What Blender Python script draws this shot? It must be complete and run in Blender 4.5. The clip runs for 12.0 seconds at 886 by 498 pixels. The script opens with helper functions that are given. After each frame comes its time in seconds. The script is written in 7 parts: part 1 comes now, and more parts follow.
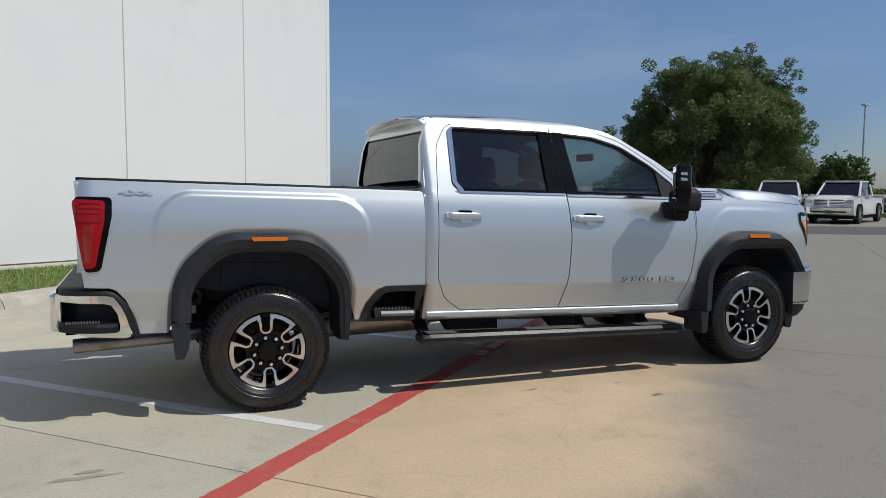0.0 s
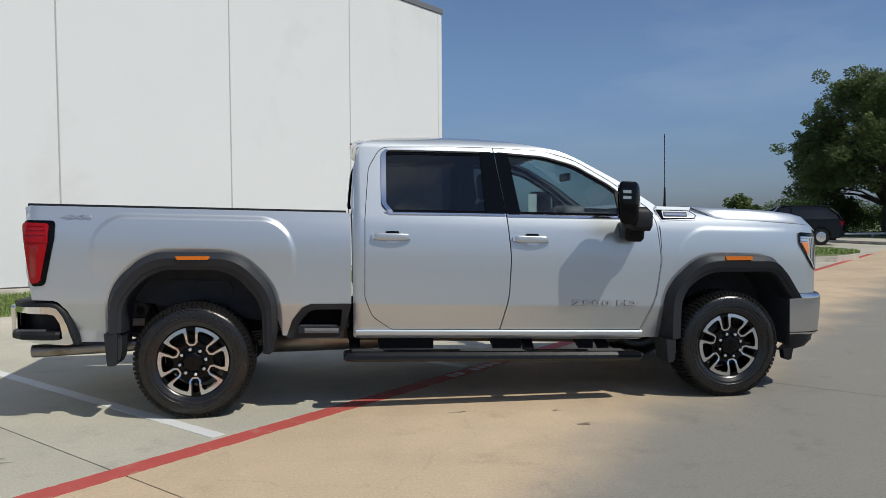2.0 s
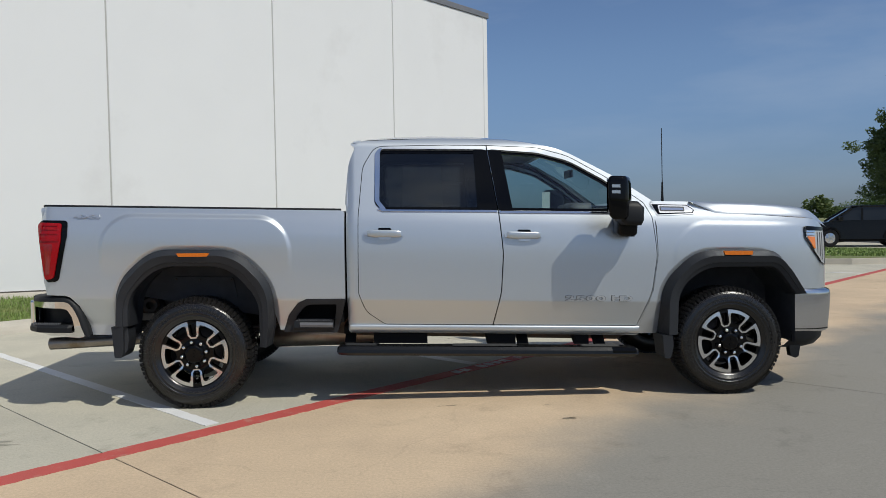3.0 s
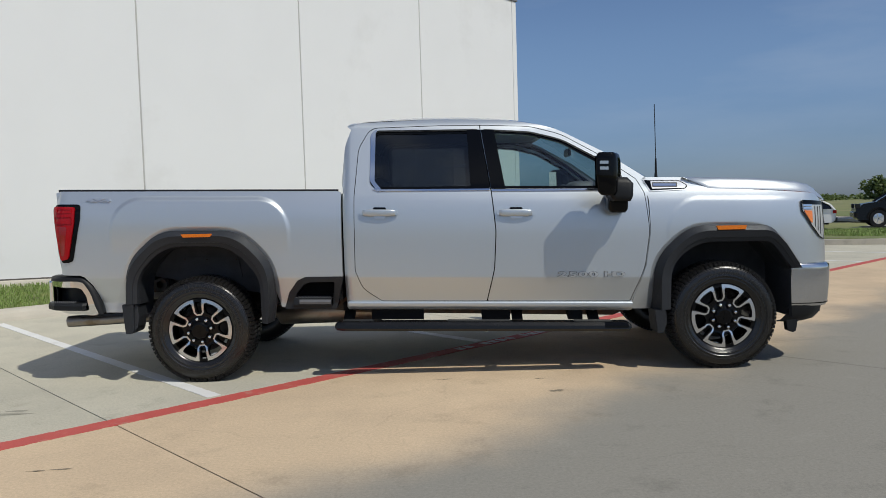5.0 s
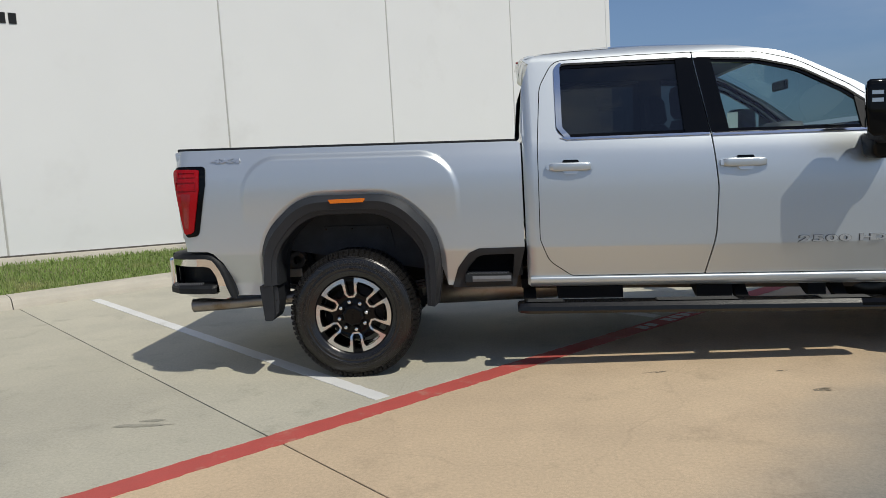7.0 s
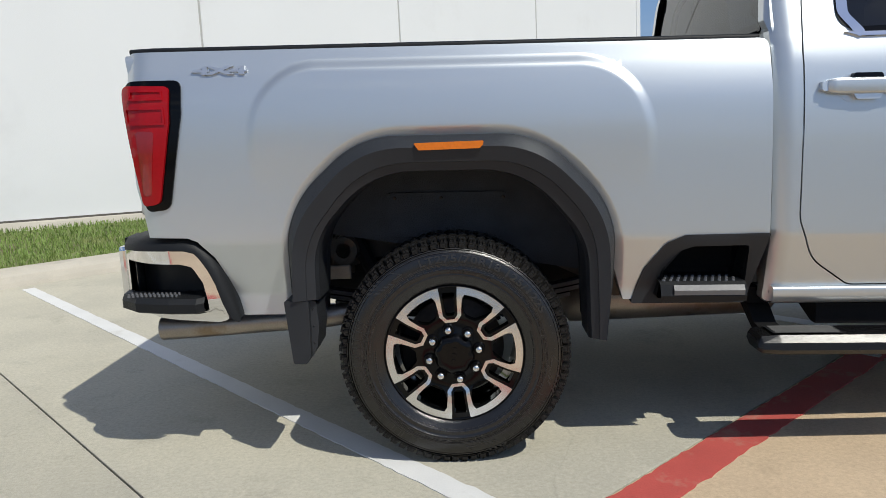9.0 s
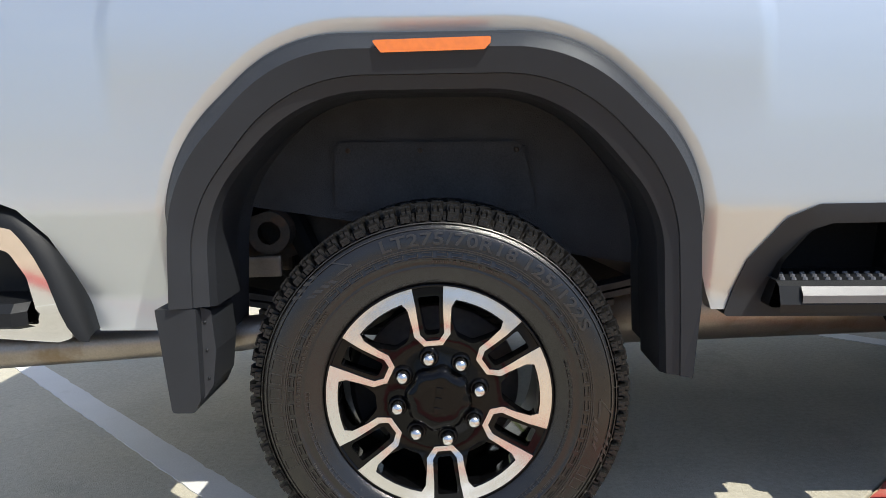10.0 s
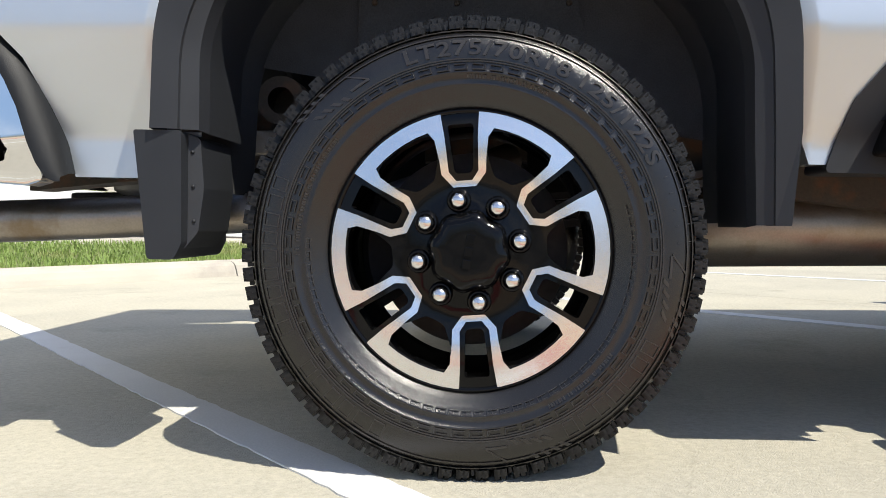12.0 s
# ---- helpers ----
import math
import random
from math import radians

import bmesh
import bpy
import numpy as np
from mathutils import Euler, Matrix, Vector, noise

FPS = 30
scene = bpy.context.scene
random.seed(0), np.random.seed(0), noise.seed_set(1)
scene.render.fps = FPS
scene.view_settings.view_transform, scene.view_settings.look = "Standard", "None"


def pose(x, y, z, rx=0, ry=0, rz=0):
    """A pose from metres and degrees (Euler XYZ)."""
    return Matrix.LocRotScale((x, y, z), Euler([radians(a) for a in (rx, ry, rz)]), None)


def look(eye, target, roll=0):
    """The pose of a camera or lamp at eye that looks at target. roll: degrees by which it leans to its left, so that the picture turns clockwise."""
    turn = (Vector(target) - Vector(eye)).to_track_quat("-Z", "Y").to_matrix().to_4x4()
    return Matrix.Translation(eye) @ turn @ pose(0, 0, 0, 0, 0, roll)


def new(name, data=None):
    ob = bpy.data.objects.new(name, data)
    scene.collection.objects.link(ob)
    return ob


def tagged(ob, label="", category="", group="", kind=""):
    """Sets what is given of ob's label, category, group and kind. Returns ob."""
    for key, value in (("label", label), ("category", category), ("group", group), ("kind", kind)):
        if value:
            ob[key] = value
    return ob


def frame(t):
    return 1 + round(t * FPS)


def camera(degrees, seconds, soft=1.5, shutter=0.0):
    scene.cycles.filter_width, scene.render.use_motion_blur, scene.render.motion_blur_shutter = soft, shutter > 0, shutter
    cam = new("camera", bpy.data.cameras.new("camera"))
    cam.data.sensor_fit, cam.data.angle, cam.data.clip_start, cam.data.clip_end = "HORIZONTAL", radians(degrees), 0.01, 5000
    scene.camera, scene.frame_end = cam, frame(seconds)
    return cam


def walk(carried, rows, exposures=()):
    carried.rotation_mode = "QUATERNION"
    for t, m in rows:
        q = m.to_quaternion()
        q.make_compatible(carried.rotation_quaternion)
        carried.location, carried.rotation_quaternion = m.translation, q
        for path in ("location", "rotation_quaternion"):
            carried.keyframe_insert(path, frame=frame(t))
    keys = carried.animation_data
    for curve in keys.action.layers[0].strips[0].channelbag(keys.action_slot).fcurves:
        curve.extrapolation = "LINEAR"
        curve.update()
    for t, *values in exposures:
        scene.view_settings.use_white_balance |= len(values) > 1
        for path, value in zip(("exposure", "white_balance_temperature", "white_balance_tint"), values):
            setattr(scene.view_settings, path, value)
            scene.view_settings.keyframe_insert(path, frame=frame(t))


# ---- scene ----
cam = camera(61.0, 12.0, soft=0.8)
PATH = [
    (0, (-0.715, -4.911, 1.47), (0.022, -3.058, 1.309), 0.3),
    (0.5, (-0.297, -5.132, 1.444), (0.324, -3.236, 1.308), 0.0),
    (1, (0.132, -5.37, 1.452), (0.64, -3.439, 1.333), -0.1),
    (1.5, (0.589, -5.445, 1.432), (0.983, -3.487, 1.327), -0.1),
    (2, (1.028, -5.441, 1.439), (1.307, -3.463, 1.345), -0.3),
    (2.5, (1.386, -5.45, 1.408), (1.566, -3.46, 1.327), -0.6),
    (3, (1.588, -5.592, 1.363), (1.686, -3.596, 1.287), -0.9),
    (5, (1.985, -5.742, 1.289), (1.959, -3.745, 1.182), -1.7),
    (5.5, (1.897, -5.665, 1.32), (1.841, -3.67, 1.193), -2.2),
    (6, (1.62, -5.451, 1.347), (1.522, -3.459, 1.197), -2.6),
    (6.5, (1.315, -5.087, 1.354), (1.187, -3.101, 1.165), -3.1),
    (7, (0.997, -4.664, 1.33), (0.835, -2.683, 1.107), -3.3),
    (7.5, (0.72, -4.207, 1.274), (0.535, -2.231, 1.027), -3.3),
    (7.7, (0.617, -4.002, 1.268), (0.432, -2.028, 1.009), -3.4),
    (9.3, (0.069, -2.239, 1.149), (-0.002, -0.266, 0.83), -2.4),
    (9.5, (0.059, -2.029, 1.108), (-0.002, -0.054, 0.801), -2.2),
    (10, (0.079, -1.547, 0.943), (0.026, 0.434, 0.67), -2.1),
    (10.5, (0.055, -1.361, 0.642), (0.023, 0.629, 0.443), -1.2),
    (11, (0.062, -1.31, 0.493), (0.029, 0.684, 0.348), -0.7),
    (11.5, (0.066, -1.29, 0.45), (0.005, 0.706, 0.347), -0.4),
    (12, (0.07, -1.299, 0.453), (-0.081, 0.694, 0.388), -0.4),
]
# the camera brightens its picture as the dark wheel fills it
EXPOSURES = [(0.0, -0.15, 6650, 5), (5.5, -0.16, 6720, 5), (7.7, -0.20, 6850, 5), (9.3, 0.18, 6600, 5), (9.6, 0.34, 6600, 5), (10.0, 0.72, 6700, 6), (10.5, 0.86, 6850, 7), (11.0, 0.80, 6900, 7), (12.0, 0.76, 6850, 7)]
walk(cam, [(t, look(eye, target, roll)) for t, eye, target, roll in PATH], EXPOSURES)

# ---- light ----
SUN_DIR = Vector((-0.55, 0.48, -1.0)).normalized()
world = bpy.data.worlds.new("sky")
scene.world = world
world.use_nodes = True
wn = world.node_tree
bg = wn.nodes["Background"]
sky = wn.nodes.new("ShaderNodeTexSky")
sky.sky_type, sky.sun_disc = "NISHITA", False
sky.sun_elevation = math.asin(-SUN_DIR.z)
sky.sun_rotation = math.atan2(-SUN_DIR.x, -SUN_DIR.y)
sky.altitude, sky.air_density, sky.dust_density, sky.ozone_density = 150, 1.0, 0.6, 3.0
tint = wn.nodes.new("ShaderNodeMix")
tint.data_type, tint.blend_type = "RGBA", "MULTIPLY"
tint.inputs[0].default_value, tint.inputs[7].default_value = 1.0, (0.91, 0.96, 1.14, 1)
wn.links.new(sky.outputs[0], tint.inputs[6])
# thin streaks of high cloud
wc, wm, cl, cr, cm = (wn.nodes.new("ShaderNode" + k) for k in ("TexCoord", "Mapping", "TexNoise", "MapRange", "Mix"))
wm.inputs["Scale"].default_value = (1.0, 1.6, 4.5)
wm.inputs["Rotation"].default_value = (0.2, 0.1, 0.6)
cl.inputs["Scale"].default_value, cl.inputs["Detail"].default_value, cl.inputs["Roughness"].default_value = 1.6, 7, 0.55
cr.inputs[1].default_value, cr.inputs[2].default_value, cr.inputs[3].default_value, cr.inputs[4].default_value = 0.50, 0.90, 0.0, 0.28
cm.data_type = "RGBA"
cm.inputs[7].default_value = (9.0, 9.2, 9.6, 1)
wn.links.new(wc.outputs["Generated"], wm.inputs[0])
wn.links.new(wm.outputs[0], cl.inputs["Vector"])
wn.links.new(cl.outputs[0], cr.inputs[0])
wn.links.new(cr.outputs[0], cm.inputs[0])
wn.links.new(tint.outputs[2], cm.inputs[6])
# broken fair-weather cloud over the southern half of the sky
sx = wn.nodes.new("ShaderNodeSeparateXYZ")
wn.links.new(wc.outputs["Generated"], sx.inputs[0])
pm, pn, pr, ps, pf, pc = (wn.nodes.new("ShaderNode" + k) for k in ("Mapping", "TexNoise", "MapRange", "MapRange", "Math", "Mix"))
pm.inputs["Scale"].default_value = (1.5, 1.5, 6.0)
pn.inputs["Scale"].default_value, pn.inputs["Detail"].default_value, pn.inputs["Roughness"].default_value = 1.9, 8, 0.6
pr.inputs[1].default_value, pr.inputs[2].default_value, pr.inputs[3].default_value, pr.inputs[4].default_value = 0.51, 0.66, 0.0, 0.6
ps.interpolation_type = "SMOOTHSTEP"
ps.inputs[1].default_value, ps.inputs[2].default_value, ps.inputs[3].default_value, ps.inputs[4].default_value = -0.45, 0.0, 1.0, 0.0
pf.operation = "MULTIPLY"
pc.data_type = "RGBA"
pc.inputs[7].default_value = (10.5, 10.8, 11.3, 1)
wn.links.new(wc.outputs["Generated"], pm.inputs[0])
wn.links.new(pm.outputs[0], pn.inputs["Vector"])
wn.links.new(pn.outputs[0], pr.inputs[0])
wn.links.new(sx.outputs["Y"], ps.inputs[0])
wn.links.new(pr.outputs[0], pf.inputs[0])
wn.links.new(ps.outputs[0], pf.inputs[1])
wn.links.new(pf.outputs[0], pc.inputs[0])
wn.links.new(cm.outputs[2], pc.inputs[6])
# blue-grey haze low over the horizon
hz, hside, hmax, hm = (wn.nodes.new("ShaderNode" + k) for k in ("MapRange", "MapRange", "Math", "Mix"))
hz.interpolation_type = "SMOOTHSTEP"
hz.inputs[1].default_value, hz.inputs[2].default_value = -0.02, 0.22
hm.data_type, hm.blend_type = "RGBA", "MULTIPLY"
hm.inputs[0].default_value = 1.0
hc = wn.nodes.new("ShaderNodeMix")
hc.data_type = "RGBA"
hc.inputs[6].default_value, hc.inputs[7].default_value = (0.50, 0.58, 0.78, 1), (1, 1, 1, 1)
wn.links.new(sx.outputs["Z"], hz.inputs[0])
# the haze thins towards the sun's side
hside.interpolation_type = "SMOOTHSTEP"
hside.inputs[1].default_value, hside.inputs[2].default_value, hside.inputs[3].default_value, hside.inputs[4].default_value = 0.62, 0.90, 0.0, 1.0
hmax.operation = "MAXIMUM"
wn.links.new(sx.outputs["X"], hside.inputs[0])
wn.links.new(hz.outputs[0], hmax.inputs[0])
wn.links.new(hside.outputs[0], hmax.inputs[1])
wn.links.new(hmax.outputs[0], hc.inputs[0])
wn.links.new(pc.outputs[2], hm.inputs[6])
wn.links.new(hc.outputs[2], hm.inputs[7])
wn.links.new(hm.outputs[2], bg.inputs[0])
bg.inputs[1].default_value = 0.088
sun = new("sun", bpy.data.lights.new("sun", "SUN"))
sun.data.energy, sun.data.angle, sun.data.color = 3.6, radians(0.53), (1.0, 0.96, 0.90)
sun.matrix_world = look((0, 0, 30), Vector((0, 0, 30)) + SUN_DIR)


# ---- materials ----
def mat(name, base, rough=0.5, metal=0.0, vary=0.12, scale=6.0, bump=0.0, bscale=60.0, coat=0.0, spec=0.5, second=None, amount=0.0, aniso=None, coord="Object", objvar=0.0):
    """A principled material with mottling at two scales, an optional second colour in patches, and fine relief."""
    m = bpy.data.materials.new(name)
    m.use_nodes = True
    t = m.node_tree
    p = t.nodes["Principled BSDF"]
    p.inputs["Metallic"].default_value = metal
    p.inputs["Specular IOR Level"].default_value = spec
    p.inputs["Coat Weight"].default_value = coat
    p.inputs["Coat Roughness"].default_value = 0.03
    tc = t.nodes.new("ShaderNodeTexCoord")
    big, fine = t.nodes.new("ShaderNodeTexNoise"), t.nodes.new("ShaderNodeTexNoise")
    big.inputs["Scale"].default_value, big.inputs["Detail"].default_value = scale, 5
    fine.inputs["Scale"].default_value, fine.inputs["Detail"].default_value = bscale, 4
    for n in (big, fine):
        t.links.new(tc.outputs[coord], n.inputs["Vector"])
    mix = t.nodes.new("ShaderNodeMix")
    mix.data_type = "RGBA"
    lo = [max(0.0, c * (1 - vary)) for c in base]
    hi = [min(1.0, c * (1 + vary)) for c in base]
    mix.inputs[6].default_value, mix.inputs[7].default_value = (*lo, 1), (*hi, 1)
    add = t.nodes.new("ShaderNodeMath")
    add.operation = "ADD"
    half = t.nodes.new("ShaderNodeMath")
    half.operation, half.inputs[1].default_value = "MULTIPLY", 0.5
    t.links.new(big.outputs[0], add.inputs[0])
    t.links.new(fine.outputs[0], add.inputs[1])
    t.links.new(add.outputs[0], half.inputs[0])
    ramp = t.nodes.new("ShaderNodeMapRange")
    ramp.inputs[1].default_value, ramp.inputs[2].default_value = 0.3, 0.7
    t.links.new(half.outputs[0], ramp.inputs[0])
    t.links.new(ramp.outputs[0], mix.inputs[0])
    out = mix.outputs[2]
    if second:
        patch = t.nodes.new("ShaderNodeTexNoise")
        patch.inputs["Scale"].default_value, patch.inputs["Detail"].default_value = scale * 0.45, 6
        patch.inputs["Roughness"].default_value = 0.65
        t.links.new(tc.outputs[coord], patch.inputs["Vector"])
        pr = t.nodes.new("ShaderNodeMapRange")
        pr.inputs[1].default_value, pr.inputs[2].default_value = 0.62 - amount * 0.3, 0.78 - amount * 0.3
        t.links.new(patch.outputs[0], pr.inputs[0])
        m2 = t.nodes.new("ShaderNodeMix")
        m2.data_type = "RGBA"
        t.links.new(pr.outputs[0], m2.inputs[0])
        t.links.new(out, m2.inputs[6])
        m2.inputs[7].default_value = (*second, 1)
        out = m2.outputs[2]
    if objvar:
        oi = t.nodes.new("ShaderNodeObjectInfo")
        mr = t.nodes.new("ShaderNodeMapRange")
        mr.inputs[3].default_value, mr.inputs[4].default_value = 1 - objvar, 1 + objvar
        t.links.new(oi.outputs["Random"], mr.inputs[0])
        hs = t.nodes.new("ShaderNodeHueSaturation")
        t.links.new(mr.outputs[0], hs.inputs["Value"])
        t.links.new(out, hs.inputs["Color"])
        out = hs.outputs[0]
    t.links.new(out, p.inputs["Base Color"])
    rr = t.nodes.new("ShaderNodeMapRange")
    rr.inputs[3].default_value, rr.inputs[4].default_value = max(0.02, rough * 0.85), min(1.0, rough * 1.15)
    t.links.new(big.outputs[0], rr.inputs[0])
    t.links.new(rr.outputs[0], p.inputs["Roughness"])
    if bump:
        b = t.nodes.new("ShaderNodeBump")
        b.inputs["Strength"].default_value, b.inputs["Distance"].default_value = 1.0, bump
        t.links.new(fine.outputs[0], b.inputs["Height"])
        t.links.new(b.outputs[0], p.inputs["Normal"])
    return m


def glass(name, tint, rough=0.0):
    m = bpy.data.materials.new(name)
    m.use_nodes = True
    t = m.node_tree
    t.nodes.remove(t.nodes["Principled BSDF"])
    tr, gl, mx, lw, pw, ml = (t.nodes.new("ShaderNode" + k) for k in ("BsdfTransparent", "BsdfGlossy", "MixShader", "LayerWeight", "Math", "Math"))
    tr.inputs[0].default_value = (*tint, 1)
    gl.inputs["Roughness"].default_value = rough
    lw.inputs[0].default_value = 0.5
    pw.operation, pw.inputs[1].default_value = "POWER", 5.0
    ml.operation, ml.inputs[1].default_value, ml.inputs[2].default_value = "MULTIPLY_ADD", 0.92, 0.07
    t.links.new(lw.outputs["Facing"], pw.inputs[0])
    t.links.new(pw.outputs[0], ml.inputs[0])
    t.links.new(ml.outputs[0], mx.inputs[0])
    t.links.new(tr.outputs[0], mx.inputs[1])
    t.links.new(gl.outputs[0], mx.inputs[2])
    t.links.new(mx.outputs[0], t.nodes["Material Output"].inputs[0])
    return m


def concrete(name, a, b, worn, edge):
    """Broom-finished concrete: two tones in soft patches, darker worn lane beyond the coordinate edge across the stalls, grit and hairline pits."""
    m = mat(name, a, 0.9, 0, 0.10, 1.3, 0.0025, 240, spec=0.25, second=b, amount=0.55, objvar=0.05)
    t = m.node_tree
    p = t.nodes["Principled BSDF"]
    src = p.inputs["Base Color"].links[0].from_socket
    geo = t.nodes.new("ShaderNodeNewGeometry")
    dot = t.nodes.new("ShaderNodeVectorMath")
    dot.operation, dot.inputs[1].default_value = "DOT_PRODUCT", (-0.7009, 0.7133, 0)
    t.links.new(geo.outputs["Position"], dot.inputs[0])
    wob = t.nodes.new("ShaderNodeTexNoise")
    wob.inputs["Scale"].default_value, wob.inputs["Detail"].default_value = 0.7, 6
    t.links.new(geo.outputs["Position"], wob.inputs["Vector"])
    ad = t.nodes.new("ShaderNodeMath")
    ad.operation = "MULTIPLY_ADD"
    ad.inputs[1].default_value = 1.6
    t.links.new(wob.outputs[0], ad.inputs[0])
    t.links.new(dot.outputs["Value"], ad.inputs[2])
    mr = t.nodes.new("ShaderNodeMapRange")
    mr.interpolation_type = "SMOOTHSTEP"
    mr.inputs[1].default_value, mr.inputs[2].default_value = edge + 1.25, edge + 0.35
    t.links.new(ad.outputs[0], mr.inputs[0])
    mx = t.nodes.new("ShaderNodeMix")
    mx.data_type = "RGBA"
    t.links.new(mr.outputs[0], mx.inputs[0])
    t.links.new(src, mx.inputs[6])
    mx.inputs[7].default_value = (*worn, 1)
    # grit specks
    v = t.nodes.new("ShaderNodeTexVoronoi")
    v.inputs["Scale"].default_value = 55
    t.links.new(geo.outputs["Position"], v.inputs["Vector"])
    vr = t.nodes.new("ShaderNodeMapRange")
    vr.inputs[1].default_value, vr.inputs[2].default_value, vr.inputs[3].default_value, vr.inputs[4].default_value = 0.05, 0.16, 0.86, 1.0
    t.links.new(v.outputs["Distance"], vr.inputs[0])
    hs = t.nodes.new("ShaderNodeHueSaturation")
    t.links.new(mx.outputs[2], hs.inputs["Color"])
    t.links.new(vr.outputs[0], hs.inputs["Value"])
    # rubbed and stained patches, fine sand, and a few wandering hairline cracks
    st, fn, ck, wd, cv = (t.nodes.new("ShaderNode" + k) for k in ("TexNoise", "TexNoise", "TexVoronoi", "TexNoise", "VectorMath"))
    st.inputs["Scale"].default_value, st.inputs["Detail"].default_value, st.inputs["Roughness"].default_value = 2.2, 9, 0.68
    fn.inputs["Scale"].default_value, fn.inputs["Detail"].default_value, fn.inputs["Roughness"].default_value = 55, 9, 0.8
    wd.inputs["Scale"].default_value, wd.inputs["Detail"].default_value = 1.7, 6
    cv.operation, cv.inputs[1].default_value = "MULTIPLY_ADD", (0.55, 0.55, 0.0)
    ck.feature = "DISTANCE_TO_EDGE"
    ck.inputs["Scale"].default_value = 0.33
    for n in (st, fn, wd):
        t.links.new(geo.outputs["Position"], n.inputs["Vector"])
    t.links.new(wd.outputs["Color"], cv.inputs[0])
    t.links.new(geo.outputs["Position"], cv.inputs[2])
    t.links.new(cv.outputs[0], ck.inputs["Vector"])
    value = hs.outputs[0]
    for src, lo, hi, a, z in ((st.outputs[0], 0.30, 0.44, 0.80, 1.0), (st.outputs[0], 0.60, 0.74, 1.0, 1.12), (fn.outputs[0], 0.32, 0.68, 0.80, 1.15), (ck.outputs["Distance"], 0.0006, 0.0018, 0.93, 1.0)):
        r = t.nodes.new("ShaderNodeMapRange")
        r.inputs[1].default_value, r.inputs[2].default_value, r.inputs[3].default_value, r.inputs[4].default_value = lo, hi, a, z
        t.links.new(src, r.inputs[0])
        h = t.nodes.new("ShaderNodeHueSaturation")
        t.links.new(value, h.inputs["Color"])
        t.links.new(r.outputs[0], h.inputs["Value"])
        value = h.outputs[0]
    t.links.new(value, p.inputs["Base Color"])
    return m


M_PAINT = mat("silver_paint", (0.575, 0.61, 0.637), 0.38, 0.74, 0.03, 900, 0, 1500, coat=1.0)
M_BLACKPLASTIC = mat("black_plastic", (0.009, 0.0098, 0.0112), 0.5, 0, 0.15, 20, 0.0004, 900, spec=0.28)
M_FLARE = mat("grained_black_plastic", (0.0195, 0.0212, 0.0250), 0.5, 0, 0.12, 14, 0.0003, 1200, spec=0.36)
M_GLOSSBLACK = mat("gloss_black", (0.0025, 0.0026, 0.003), 0.07, 0, 0.1, 30, spec=0.2)
M_DARK = mat("dark_underbody", (0.006, 0.006, 0.0065), 0.8, 0, 0.3, 9, 0.001, 120, spec=0.2)
M_LINER = mat("felt_liner", (0.062, 0.063, 0.067), 0.9, 0, 0.3, 12, 0.002, 300, spec=0.2)
M_RUBBER = mat("tyre_rubber", (0.0085, 0.0077, 0.0072), 0.22, 0, 0.35, 14, 0.00028, 1500, spec=0.60)
# paler than the tyre: highlights on the raised edges are put into the colour
M_LETTER = mat("highlit_rubber", (0.024, 0.0215, 0.020), 0.30, 0, 0.2, 30, 0.0004, 600)
M_TREAD = mat("tread_rubber", (0.0090, 0.0085, 0.0082), 0.40, 0, 0.3, 25, 0.001, 200, spec=0.36)
M_MACHINED = mat("machined_alloy", (0.72, 0.72, 0.73), 0.22, 1.0, 0.03, 40, 0.0001, 900)
M_NUT = mat("lug_chrome", (0.70, 0.69, 0.68), 0.24, 1.0, 0.06, 60)
M_CHROME = mat("chrome", (0.78, 0.78, 0.79), 0.06, 1.0, 0.02, 8)
M_SATIN = mat("satin_chrome", (0.62, 0.62, 0.63), 0.18, 1.0, 0.02, 2, 0, 5)
M_STEEL = mat("rusty_steel", (0.055, 0.045, 0.036), 0.7, 0.1, 0.3, 18, 0.001, 120, second=(0.12, 0.06, 0.03), amount=0.4)
M_EXHAUST = mat("exhaust_steel", (0.30, 0.27, 0.24), 0.38, 0.9, 0.15, 14, 0.0004, 200, second=(0.22, 0.17, 0.12), amount=0.3)
M_SPRING = mat("spring_steel", (0.035, 0.035, 0.037), 0.5, 0.2, 0.3, 16, 0.0006, 160)
M_DISC = mat("brake_disc", (0.20, 0.17, 0.15), 0.45, 0.8, 0.15, 30)
M_RED = mat("red_lens", (0.33, 0.004, 0.008), 0.12, 0, 0.08, 30, spec=0.3)
M_DARKRED = mat("dark_red_lens", (0.26, 0.003, 0.006), 0.12, 0, 0.1, 30, coat=1.0)
M_AMBER = mat("amber_lens", (0.72, 0.17, 0.008), 0.18, 0, 0.08, 60, coat=1.0)
M_LAMP = mat("lamp_reflector", (0.44, 0.45, 0.45), 0.30, 0.2, 0.15, 40, coat=0.4)
M_PAD = mat("grey_plastic", (0.11, 0.11, 0.115), 0.32, 0, 0.15, 30, 0.0003, 600)
M_BOARD = mat("glossy_board_plastic", (0.006, 0.006, 0.0065), 0.26, 0, 0.15, 25, 0.0002, 700, spec=0.4)
M_BADGE = mat("satin_badge", (0.66, 0.67, 0.68), 0.32, 0.85, 0.03, 40)
M_LEATHER = mat("dark_leather", (0.02, 0.02, 0.022), 0.55, 0, 0.15, 20, 0.0005, 300)
M_TRIM = mat("grey_trim", (0.10, 0.10, 0.105), 0.6, 0, 0.1, 20)
M_GLASS = glass("clear_glass", (0.58, 0.70, 0.70))
M_TINT = glass("tinted_glass", (0.115, 0.13, 0.145))
